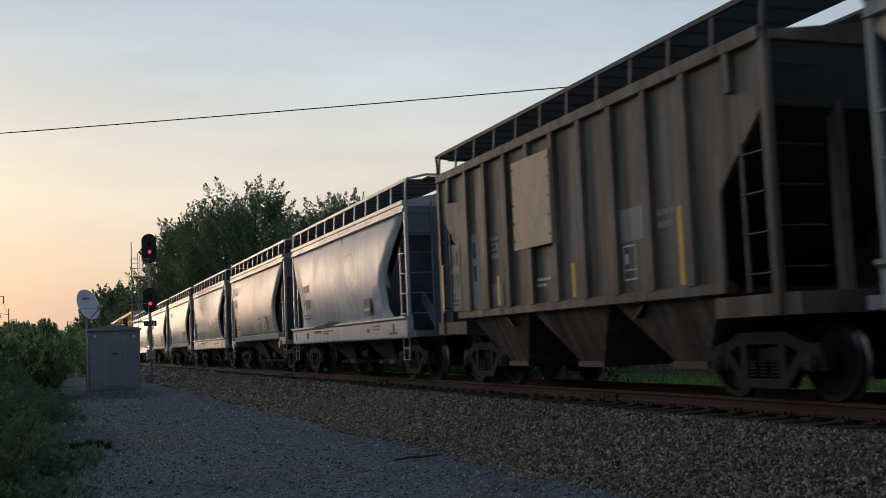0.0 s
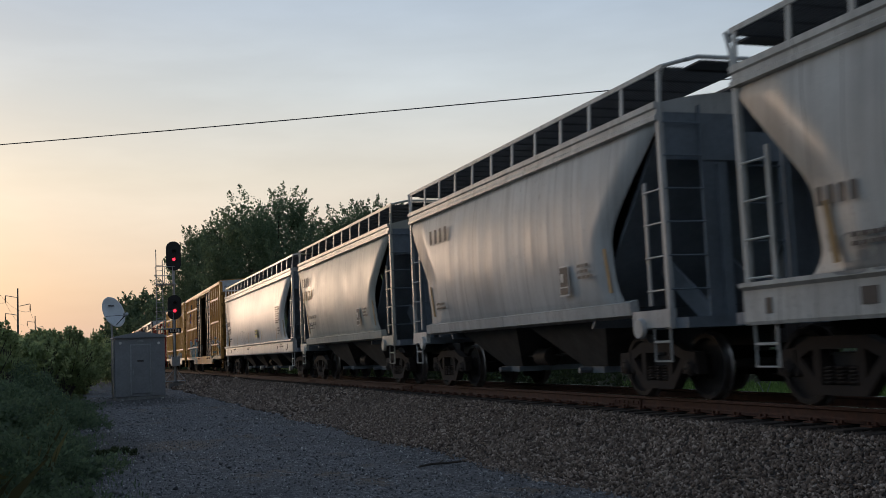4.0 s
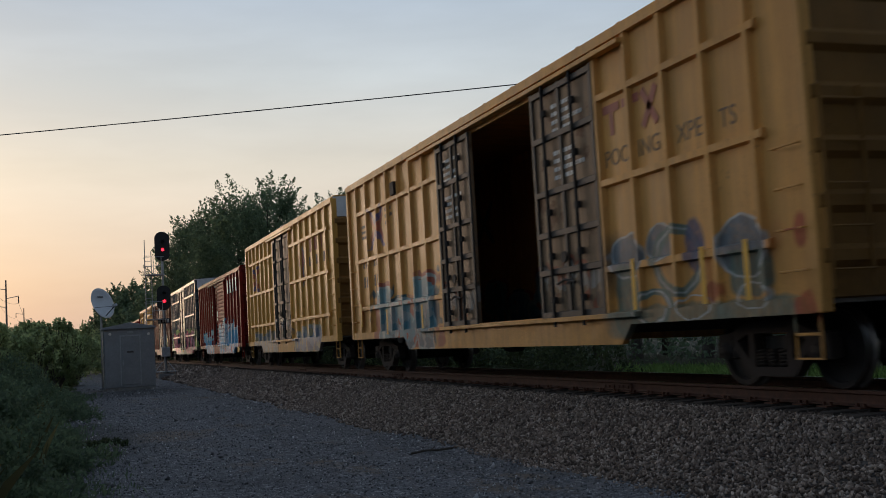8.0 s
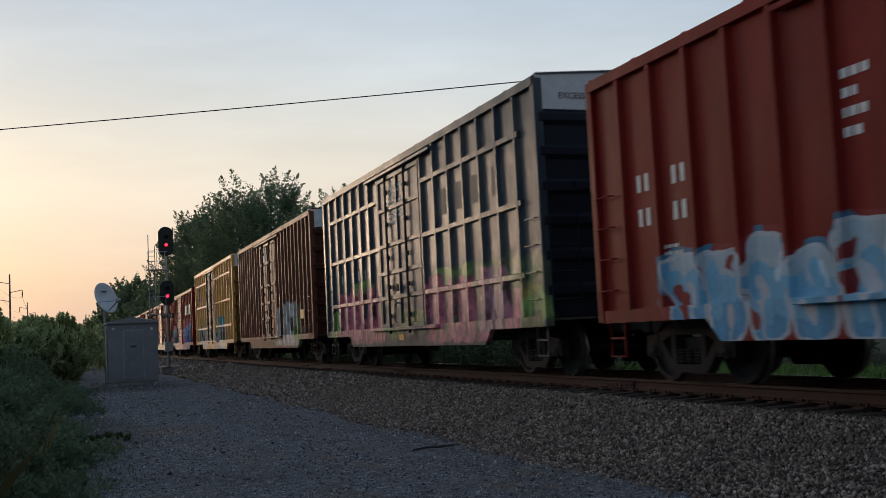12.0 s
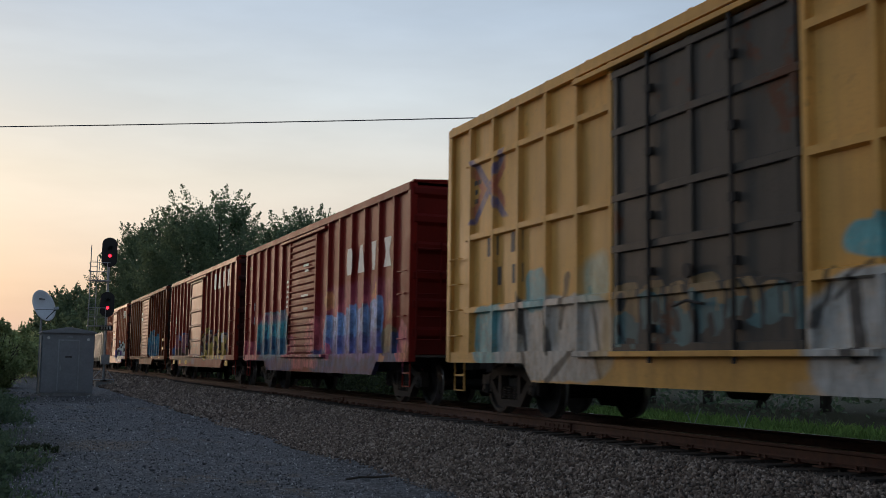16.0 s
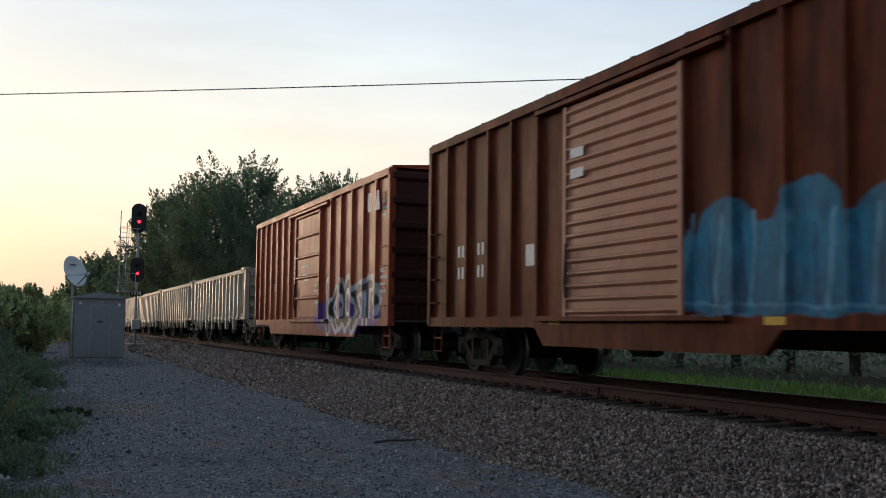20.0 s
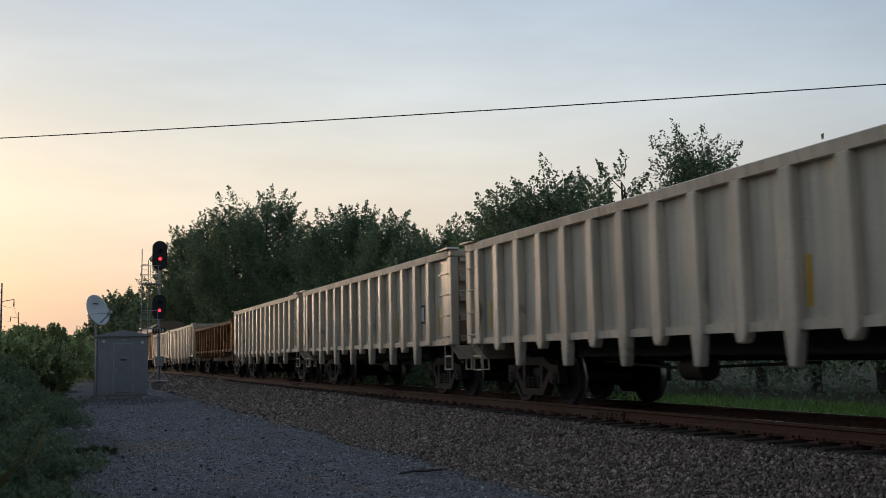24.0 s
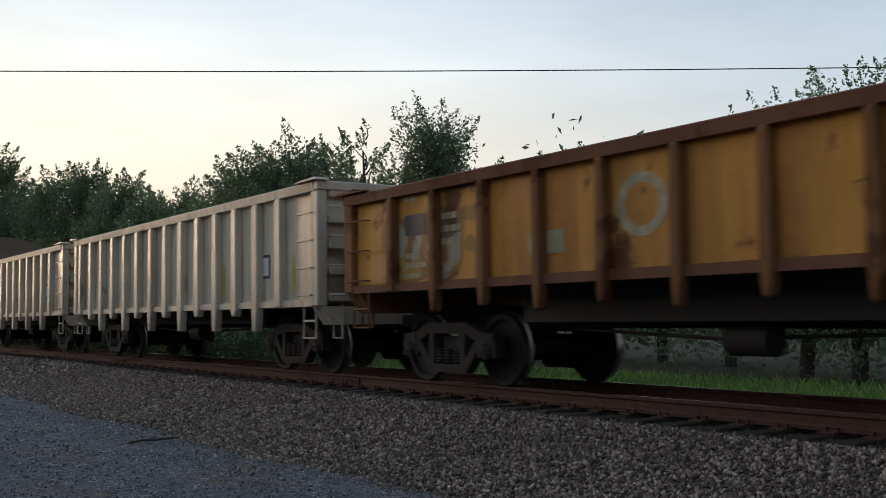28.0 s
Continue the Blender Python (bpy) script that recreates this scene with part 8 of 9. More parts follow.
def build_train():
    cars = {}
    m = grey_paint("grey_hopper_paint_streaked", (0.396, 0.396, 0.370), amount=0.7)
    cars["C0"], hl = hopper("covered_hopper_car", "pale grey covered hopper car", -4.5, 8.56, m, SHADED_END)
    m = paint("brown_black_hopper_paint", (0.185, 0.145, 0.115), (0.04, 0.032, 0.027), 0.95, 0.0, 0.5, (), 1.25, 0.4, fade=(0.26, 0.215, 0.18))
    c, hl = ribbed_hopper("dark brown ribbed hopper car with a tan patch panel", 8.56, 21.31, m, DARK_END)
    panel = plain("tan_patch_plywood", (0.85, 0.60, 0.35), 0.7, 0.0, 3.0, 0.12)
    bm = bmesh.new()
    box(bm, -1.605, -1.58, 0.02, 1.45, 2.3, 3.78)
    pt = part("patch_panel", bm, panel, c, "tan patch panel bolted to the side", bevel=0.006)
    for k in range(5):
        for y in (0.07, 1.40):
            bm = bmesh.new()
            lathe(bm, [(-1.612, 0.018), (-1.604, 0.022)], 8, "x", (0, y, 2.45 + k * 0.3))
            part("bolt", bm, STEEL_DARK, pt)
    for y, z0, z1 in ((5.06, 1.42, 2.35), (2.25, 1.43, 1.94), (-0.61, 1.42, 1.93), (-3.55, 1.42, 2.4)):
        mark(c, y - 0.05, y + 0.05, z0, z1, YELLOW_STRIP, -1.58, "reflective_strip", "yellow reflective strip")
    old_white = paint("flaking_white_patch", (0.42, 0.40, 0.36), (0.11, 0.09, 0.075), 0.8, 0.0, 0.6)
    for a, b, z0, z1 in ((4.28, 4.86, 1.42, 2.72), (3.32, 3.92, 1.42, 2.80), (2.38, 2.76, 2.27, 2.66), (2.22, 2.78, 1.42, 1.83), (-2.54, -1.84, 2.1, 2.55)):
        mark(c, a, b, z0, z1, old_white, -1.492, "patch", "flaking pale painted patch")
    marks(c, 4.8, 2.3, 0.24, 0.28, 2, DARK_MARK, -1.498, 0.15)
    marks(c, 3.86, 2.36, 0.24, 0.28, 2, DARK_MARK, -1.498, 0.15)
    marks(c, 4.8, 1.88, 0.24, 0.28, 2, DARK_MARK, -1.498, 0.15)
    marks(c, 3.86, 1.94, 0.24, 0.28, 2, DARK_MARK, -1.498, 0.15)
    small_print(c, 4.8, 1.7, 0.45, 3, DARK_MARK, -1.498, 0.09)
    small_print(c, 2.72, 2.55, 0.3, 3, DARK_MARK, -1.498, 0.09)
    framed_label(c, -2.14, 1.81, -1.494)
    small_print(c, -2.9, 2.35, 0.45, 2, old_white, -1.496, 0.16)
    small_print(c, 1.0, 1.75, 0.7, 2, WHITE_MARK, -1.496)
    cars["C1"] = c
    m = grey_paint("white_hopper_paint_sketched", (0.660, 0.660, 0.647), (), 0.4, pieces=(sketch,))
    c, hl = hopper("covered_hopper_car", "white covered hopper car with sketchy graffiti", 21.31, 34.57, m, SHADED_END, shift=0.57, gap=0.73)
    hopper_marks(c, hl, strips=False)
    marks(c, 4.0, 2.0, 0.16, 0.28, 4, DARK_MARK, -1.565)
    marks(c, 4.1, 2.5, 0.16, 0.22, 4, WHITE_MARK, -1.572)
    mark(c, -3.25, -2.65, 1.6, 1.98, DARK_MARK, -1.562, "sign", "dark framed label")
    mark(c, -3.18, -2.72, 1.68, 1.76, WHITE_MARK, -1.567)
    bm = bmesh.new()
    prism(bm, [(2.9, 1.40), (2.5, 1.44), (1.6, 1.46), (0.9, 1.52), (0.2, 1.50), (-0.4, 1.49), (0.1, 1.44), (0.9, 1.40), (1.7, 1.41), (2.4, 1.39)], "x", -1.588, -1.583)
    part("scrape", bm, STEEL_DARK, c, "dark scrape along the sill's edge")
    cars["C2"] = c
    m = grey_paint("beige_hopper_paint_streaked", (0.528, 0.508, 0.449), amount=0.62)
    c, hl = hopper("covered_hopper_car", "beige streaked covered hopper car without a side sill", 34.57, 47.7, m, SHADED_END, False)
    hopper_marks(c, hl, sill=False)
    grey_mark = plain("faded_brown_grey_lettering", (0.15, 0.13, 0.11), 0.6, 0.0, 6.0, 0.3)
    marks(c, 4.5, 3.1, 0.22, 0.34, 4, grey_mark, -1.572)
    marks(c, 4.6, 2.6, 0.22, 0.34, 4, grey_mark, -1.578)
    framed_label(c, -2.52, 1.83)
    small_print(c, -3.0, 2.0, 0.45, 3, grey_mark, -1.572, 0.09)
    small_print(c, -1.05, 1.95, 0.6, 1, grey_mark, -1.572, 0.09)
    small_print(c, -1.0, 1.78, 0.6, 4, grey_mark, -1.562, 0.075)
    small_print(c, 0.9, 1.7, 0.5, 3, grey_mark, -1.562, 0.075)
    for y in (1.3, -0.55, -2.0):
        mark(c, y - 0.04, y + 0.04, 1.5, 1.85, OCHRE_MARK, -1.56, "stain", "short rusty streak")
    cars["C3"] = c
    m = grey_paint("grey_hopper_paint_tagged", (0.607, 0.594, 0.554), [(-3.4, -0.2, 1.46, 2.5, [(0.09, 0.10, 0.09), (0.14, 0.15, 0.13), (0.22, 0.22, 0.19)], (0.36, 0.34, 0.28), 1.5),
                                                                 (1.0, 4.0, 1.46, 2.0, [(0.30, 0.29, 0.27), (0.38, 0.37, 0.34)], (0.24, 0.24, 0.24), 1.8)], 0.5)
    c, hl = hopper("covered_hopper_car", "grey covered hopper car with faded dark graffiti", 47.7, 60.8, m, SHADED_END)
    hopper_marks(c, hl)
    marks(c, 4.2, 2.15, 0.13, 0.2, 4, DARK_MARK, -1.572)
    cars["C4"] = c
    m = grey_paint("light_grey_hopper_paint", (0.620, 0.607, 0.581), amount=0.45)
    c, hl = hopper("covered_hopper_car", "light grey covered hopper car with dark streaks", 60.8, 73.95, m, SHADED_END, False)
    hopper_marks(c, hl, sill=False)
    framed_label(c, -2.7, 1.83)
    small_print(c, -3.2, 2.0, 0.45, 3, DARK_MARK, -1.572, 0.09)
    marks(c, 4.0, 3.1, 0.24, 0.3, 4, DARK_MARK, -1.572)
    cars["C5"] = c
    m = grey_paint("cream_hopper_paint", (0.594, 0.568, 0.488), amount=0.35)
    c, hl = hopper("covered_hopper_car", "cream covered hopper car without a side sill", 73.95, 87.3, m, SHADED_END, False)
    hopper_marks(c, hl, sill=False)
    marks(c, 4.8, 3.12, 0.21, 0.3, 4, DARK_MARK, -1.572)
    marks(c, 4.8, 2.66, 0.21, 0.3, 6, OCHRE_MARK, -1.578)
    framed_label(c, -2.7, 1.83)
    small_print(c, -3.2, 2.0, 0.45, 3, DARK_MARK, -1.572, 0.09)
    for word, y, z in (("LD LMT", 3.95, 2.02), ("LT WT", 3.95, 1.80)):
        lettering(c, word, y, z, 0.15, DARK_MARK, -1.575)
    marks(c, 3.3, 2.02, 0.075, 0.11, 6, DARK_MARK, -1.575, 0.2)
    marks(c, 3.3, 1.80, 0.075, 0.11, 5, DARK_MARK, -1.572, 0.2)
    cars["C6"] = c
    m = grey_paint("smooth_pale_hopper_paint", (0.792, 0.759, 0.706), (), 0.25, 0.0, 0.4, (scribble,))
    c, hl = hopper("long_hopper_car", "long smooth pale grey covered hopper car with four bays", 87.3, 107.3, m, SHADED_END, True, 4, shift=0.15, gap=0.80)
    hopper_marks(c, hl)
    small_print(c, -6.1, 2.72, 0.9, 8, DARK_MARK, -1.578, 0.085)
    mark(c, -1.55, -0.85, 1.70, 2.03, plain("pale_yellow_label", (0.56, 0.48, 0.15), 0.6, 0.0, 6.0, 0.15), -1.566, "sign", "pale yellow label with dark print")
    small_print(c, -0.9, 1.92, 0.55, 2, DARK_MARK, -1.572, 0.12)
    small_print(c, -6.5, 1.9, 0.5, 3, DARK_MARK, -1.568, 0.1)
    marks(c, 7.9, 2.05, 0.17, 0.26, 5, DARK_MARK, -1.565)
    marks(c, 7.9, 2.45, 0.17, 0.24, 4, DARK_MARK, -1.572)
    for k in range(4):
        mark(c, 4.6 - k * 3.6, 4.68 - k * 3.6, 1.5, 1.95, OCHRE_MARK, -1.56, "reflective_strip", "ochre reflective strip")
    cars["C7"] = c

    # boxcars
    teal = [(0.05, 0.15, 0.20), (0.10, 0.27, 0.32), (0.20, 0.36, 0.38), (0.36, 0.10, 0.06)]
    TAN = (0.76, 0.38, 0.105)
    m = paint("tan_boxcar_paint_teal_tag", TAN, (0.16, 0.09, 0.045), 0.5, 0.0, 0.42, [(3.0, 7.6, 0.62, 2.3, teal, (0.34, 0.42, 0.42), 0.75)], cross=(7.35, 3.65, 0.62, 0.55), pieces=(swirls,))
    dm = paint("brown_door_paint_tagged", (0.30, 0.19, 0.11), (0.045, 0.035, 0.027), 0.85, 0.2, 0.5, [(-5, 3, 1.0, 2.0, [(0.16, 0.12, 0.08), (0.25, 0.17, 0.1), (0.36, 0.34, 0.3), (0.3, 0.08, 0.04)], (0.07, 0.06, 0.05), 2.2)])
    df = plain("blackened_door_frame_paint", (0.045, 0.038, 0.032), 0.6, 0.0, 4.0, 0.4)
    # the sides' tan, darkened to put the ends' shade into the colour
    em = paint("shaded_tan_end_paint", mul(TAN, 0.42), (0.08, 0.05, 0.03), 0.6, 0.0, 0.5)
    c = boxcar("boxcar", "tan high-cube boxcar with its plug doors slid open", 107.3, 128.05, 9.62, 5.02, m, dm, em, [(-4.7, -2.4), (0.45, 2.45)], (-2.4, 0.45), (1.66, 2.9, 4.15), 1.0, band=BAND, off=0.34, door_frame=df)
    for z, n in ((4.05, 4), (3.3, 4)):
        small_print(c, -3.2, z + 0.28, 1.0, n, WHITE_MARK, -1.535, 0.13)
        small_print(c, 2.1, z + 0.28, 1.0, n, WHITE_MARK, -1.535, 0.13)
    stencil = plain("faded_brown_stencil", (0.20, 0.11, 0.05), 0.6, 0.0, 6.0, 0.3)
    for text, y in (("POOL", -4.78), ("ING E", -5.72), ("XPER", -6.72), ("TS", -7.66)):
        lettering(c, text, y, 3.12, 0.34, stencil, -1.484)
    for y in (-5.5, -7.2, -8.1):
        mark(c, y - 0.05, y + 0.05, 1.05, 1.75, YELLOW_STRIP, -1.566, "reflective_strip", "yellow reflective strip")
    for y, z in ((3.81, 0.95), (6.54, 0.95), (8.9, 1.2)):
        mark(c, y - 0.06, y + 0.06, z, z + 0.6, YELLOW_STRIP, -1.566, "reflective_strip", "yellow reflective strip")
    red_mark = plain("faded_red_emblem", (0.36, 0.09, 0.06), 0.6, 0.0, 5.0, 0.2)
    for k, (y, z0, z1) in enumerate(((-5.05, 3.55, 4.0), (-5.6, 3.55, 4.0))):
        mark(c, y - 0.06, y + 0.06, z0, z1 - 0.12, red_mark, -1.484, "emblem", "faded red block emblem")
        mark(c, y - 0.24, y + 0.24, z1 - 0.12, z1, red_mark, -1.486, "emblem", "faded red block emblem")
    for s in (-1, 1):
        bm = bmesh.new()
        bar(bm, (-1.487, -6.1 - 0.18 * s, 3.5), (-1.487, -6.1 + 0.18 * s, 4.0), 0.12, 0.006, (1, 0, 0))
        part("emblem", bm, red_mark, c, "faded red block emblem")
    marks(c, 8.75, 2.7, 0.2, 0.28, 2, DARK_MARK, -1.484, 0.3)
    marks(c, 7.75, 2.7, 0.2, 0.28, 3, DARK_MARK, -1.484, 0.3)
    marks(c, 8.75, 2.2, 0.2, 0.28, 2, DARK_MARK, -1.484, 0.3)
    marks(c, 7.75, 2.2, 0.2, 0.28, 2, DARK_MARK, -1.484, 0.3)
    small_print(c, 8.75, 3.75, 0.55, 3, DARK_MARK, -1.484, 0.14)
    small_print(c, 6.55, 3.95, 0.6, 3, DARK_MARK, -1.484, 0.16)
    bm = bmesh.new()
    box(bm, -1.62, -1.5, 5.3, 5.6, 4.2, 4.5)
    part("roof_light_box", bm, STEEL_DARK, c, "small dark box on the side")
    lettering(c, "EXCESS HEIGHT CAR", 0, 0, 0.17, DARK_MARK, 0, True).matrix_basis = pose(-1.3, -9.318, 4.66, 90, 0, 0)
    cars["B1"] = c

    blues = [(0.20, 0.22, 0.25), (0.28, 0.32, 0.38), (0.45, 0.44, 0.40)]
    m = paint("tan_boxcar_paint_blue_tag", (0.74, 0.39, 0.09), (0.18, 0.11, 0.05), 0.42, 0.0, 0.42, [(-5.4, -1.2, 0.6, 1.65, blues, (0.5, 0.42, 0.25), 0.9), (1.9, 7.0, 0.6, 1.5, [(0.36, 0.33, 0.27), (0.42, 0.4, 0.35), (0.28, 0.3, 0.32)], (0.5, 0.4, 0.25), 0.9)], cross=(6.2, 3.55, 0.6, 0.55))
    dm = paint("dark_brown_door_paint", (0.085, 0.072, 0.058), (0.03, 0.028, 0.025), 0.5, 0.1, 0.5, [(-2, 3, 1.0, 2.0, [(0.07, 0.06, 0.05), (0.2, 0.17, 0.12), (0.3, 0.3, 0.28)], (0.04, 0.04, 0.04), 2.0)])
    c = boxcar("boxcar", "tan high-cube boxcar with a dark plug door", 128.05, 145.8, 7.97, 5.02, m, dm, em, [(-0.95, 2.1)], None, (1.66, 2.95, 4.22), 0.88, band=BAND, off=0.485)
    marks(c, -3.9, 3.3, 0.3, 0.3, 6, DARK_MARK, -1.484, 0.7)
    for k in range(3):
        mark(c, -4.4 - 0.7 * k, -4.0 - 0.7 * k, 3.75, 4.15, red_mark, -1.484, "emblem", "faded red block emblem")
    halo = plain("faded_blue_grey_outline", (0.36, 0.36, 0.37), 0.6, 0.0, 5.0, 0.2)
    for k, (y, z, r) in enumerate(((-2.75, 3.62, 0.36), (-2.78, 2.98, 0.22), (-2.76, 3.28, 0.19))):
        for grow, mm in ((0.09, halo), (0.0, red_mark)):
            bm = bmesh.new()
            lathe(bm, [(-1.486 - 0.003 * k - (0.012 if grow == 0 else 0), r + grow), (-1.482, r + grow)], 20, "x", (0, y, z))
            part("emblem", bm, mm, c, "faded red rounded emblem")
    lettering(c, "EXCESS HEIGHT CAR", -1.1, 4.66, 0.15, DARK_MARK, 0, True).matrix_basis = pose(-1.1, -7.521, 4.66, 90, 0, 0)
    cars["B2"] = c

    RED = (0.26, 0.020, 0.014)
    ice = [(0.14, 0.42, 0.66), (0.24, 0.54, 0.74), (0.50, 0.62, 0.68), (0.30, 0.04, 0.04)]
    m = paint("dark_red_boxcar_paint_ice_tag", RED, (0.05, 0.02, 0.016), 0.45, 0.0, 0.48, [(-6.4, -0.1, 0.58, 2.45, ice, (0.62, 0.66, 0.68), 1.1), (2.0, 6.2, 0.62, 1.85, ice, (0.62, 0.66, 0.70), 1.1)], gloss=0.1)
    # ends: the side red lowered, with their shade in the colour
    em_red = paint("shaded_red_end_paint", mul(RED, 0.7), (0.03, 0.015, 0.013), 0.5, 0.0, 0.55)
    c = boxcar("boxcar", "dark red boxcar with a half open door and icy blue graffiti", 145.8, 164.0, 7.83, 4.42, m, m, em_red, [(-2.65, 0.35)], (0.35, 1.9), (), 0.93, door_kind="fine", rib_w=0.075, off=0.22)
    big_emblem(c, -3.7, 3.42, 0.62)
    for y in (6.85, 5.95):
        for z in (2.62, 2.15):
            marks(c, y, z, 0.17, 0.24, 2, WHITE_MARK, -1.484, 0.2)
    small_print(c, 2.65, 3.2, 0.4, 4, WHITE_MARK, -1.484, 0.2)
    small_print(c, 6.4, 1.8, 0.6, 3, WHITE_MARK, -1.484)
    for z in (2.75, 2.95, 3.1):
        mark(c, -0.3, -0.05, z - 0.5, z - 0.38, WHITE_MARK, -1.592)
    mark(c, -6.75, -6.25, 0.62, 0.86, YELLOW_STRIP, -1.545, "reflective_strip", "yellow reflective strip")
    cars["B3"] = c

    SLATE = (0.048, 0.075, 0.10)
    # fade lays uneven paler grey patches over the slate base
    m = paint("slate_boxcar_paint_pink_tag", SLATE, (0.03, 0.028, 0.028), 0.4, 0.0, 0.34, gloss=0.17, fade=(0.135, 0.134, 0.128), pieces=(columns,))
    dm = paint("slate_door_paint", mul(SLATE, 1.1), (0.03, 0.03, 0.03), 0.5, 0.0, 0.38, [(-1.6, 0.2, 1.0, 1.5, [(0.12, 0.2, 0.08), (0.16, 0.24, 0.1)], (0.1, 0.12, 0.08), 1.5)], gloss=0.17, fade=(0.13, 0.13, 0.125))
    em_sl = paint("navy_end_paint", (0.022, 0.026, 0.036), (0.015, 0.014, 0.014), 0.5, 0.0, 0.55)
    c = boxcar("boxcar", "slate grey high-cube boxcar with pink graffiti", 164.0, 181.3, 7.87, 5.02, m, dm, em_sl, [(-1.55, 1.95)], None, (1.75, 3.0, 4.2), 0.9, band=BAND, off=0.1)
    faded = plain("faded_tan_emblem", (0.115, 0.11, 0.098), 0.6, 0.0, 4.0, 0.2)
    for k in range(4):
        mark(c, -3.0 - 1.05 * k, -2.45 - 1.05 * k, 3.3, 3.85, faded, -1.484, "emblem", "faded block emblem")
    small_print(c, 1.0, 4.35, 1.3, 8, WHITE_MARK, -1.535, 0.12)
    marks(c, 6.2, 2.35, 0.26, 0.26, 5, WHITE_MARK, -1.484, 1.4)
    mark(c, 0.15, 0.55, 0.72, 0.86, YELLOW_STRIP, -1.545, "reflective_strip", "yellow reflective strip")
    lettering(c, "EXCESS HEIGHT CAR", 0, 0, 0.15, DARK_MARK, 0, True).matrix_basis = pose(-1.1, -7.806, 4.66, 90, 0, 0)
    cars["B4"] = c

    BROWN = (0.20, 0.074, 0.043)
    m = paint("brown_boxcar_paint_white_tag", BROWN, (0.05, 0.03, 0.022), 0.5, 0.1, 0.46, gloss=0.12, pieces=(chalky_columns,))
    # ends: half the side brown, shade included in the paint
    em_br = paint("shaded_brown_end_paint", mul(BROWN, 0.5), (0.03, 0.02, 0.016), 0.5, 0.0, 0.55)
    c = boxcar("boxcar", "brown high-cube boxcar with narrow ribs and white graffiti", 181.3, 199.1, 7.75, 4.98, m, m, em_br, [(-1.35, 2.05)], None, (), 0.62, band=BAND, rib_w=0.07, off=0.15)
    mark(c, 0.9, 1.6, 3.9, 4.4, WHITE_MARK, -1.535, "scribble", "pale scribble patch")
    mark(c, -6.3, -5.75, 1.55, 1.85, YELLOW_STRIP, -1.566, "reflective_strip", "yellow reflective strip")
    lettering(c, "EXCESS HEIGHT CAR", 0, 0, 0.15, DARK_MARK, 0, True).matrix_basis = pose(-1.1, -7.636, 4.62, 90, 0, 0)
    cars["B5"] = c

    m = paint("tan_boxcar_paint_white_tag", (0.78, 0.41, 0.105), (0.18, 0.11, 0.05), 0.42, 0.0, 0.42, (), cross=(6.7, 3.78, 0.64, 0.58), pieces=(white_piece,))
    dm = paint("dark_brown_door_paint_teal_tag", (0.085, 0.072, 0.06), (0.03, 0.028, 0.025), 0.5, 0.1, 0.5, [(-2, 3.2, 1.0, 2.1, [(0.08, 0.07, 0.06), (0.12, 0.2, 0.2), (0.3, 0.2, 0.1)], (0.05, 0.05, 0.05), 1.8)])
    c = boxcar("boxcar", "tan high-cube boxcar with white and teal graffiti", 199.1, 216.7, 7.95, 5.05, m, dm, em, [(-1.05, 2.7)], None, (1.75, 3.0, 4.3), 0.88, band=BAND, off=0.35)
    for k in range(3):
        mark(c, -4.6 - 0.7 * k, -4.2 - 0.7 * k, 3.7, 4.1, red_mark, -1.484, "emblem", "faded red block emblem")
    marks(c, 6.75, 2.62, 0.24, 0.32, 2, DARK_MARK, -1.484, 0.2)
    marks(c, 5.85, 2.62, 0.24, 0.32, 2, DARK_MARK, -1.484, 0.2)
    marks(c, 6.6, 2.12, 0.22, 0.3, 2, DARK_MARK, -1.484, 0.2)
    marks(c, 5.8, 2.12, 0.22, 0.3, 2, DARK_MARK, -1.484, 0.2)
    small_print(c, 7.55, 3.9, 0.5, 3, DARK_MARK, -1.484, 0.16)
    lettering(c, "EXCESS HEIGHT CAR", 0, 0, 0.17, DARK_MARK, 0, True).matrix_basis = pose(-1.3, -7.638, 4.7, 90, 0, 0)
    cars["B6"] = c

    m = paint("dark_red_boxcar_paint_mural", RED, (0.05, 0.02, 0.016), 0.4, 0.0, 0.48, gloss=0.1, pieces=(mural,))
    c = boxcar("boxcar", "dark red boxcar with a blue and pink mural", 216.7, 234.3, 7.75, 4.42, m, m, em_red, [(-0.5, 2.3)], None, (), 0.93, door_kind="fine", rib_w=0.075, off=0.48)
    big_emblem(c, -3.15, 2.84, 0.62)
    for z, w in ((3.35, 0.5), (3.2, 0.35), (2.55, 0.7), (2.2, 0.4)):
        mark(c, 0.2, 0.2 + w, z, z + 0.06, WHITE_MARK, -1.592)
    marks(c, 7.53, 2.45, 0.125, 0.25, 4, WHITE_MARK, -1.484, 0.12)
    small_print(c, 7.9, 3.8, 0.4, 1, OCHRE_MARK, -1.484, 0.2)
    marks(c, 7.53, 2.0, 0.125, 0.25, 4, WHITE_MARK, -1.484, 0.12)
    small_print(c, 2.9, 3.05, 0.3, 6, WHITE_MARK, -1.484, 0.14)
    cars["B7"] = c

    RED2 = (0.237, 0.022, 0.013)
    yel = [(0.55, 0.36, 0.07), (0.62, 0.44, 0.13), (0.62, 0.42, 0.24), (0.16, 0.16, 0.2)]
    m = paint("red_boxcar_paint_yellow_tag", RED2, (0.06, 0.024, 0.018), 0.4, 0.0, 0.45, [(-5.8, -1.0, 0.9, 2.2, yel, (0.10, 0.05, 0.04), 1.1), (-1.0, 0.6, 1.0, 1.8, [(0.5, 0.45, 0.4), (0.6, 0.55, 0.5)], (0.2, 0.1, 0.08), 2.0)], gloss=0.1, pieces=(dusky_piece,))
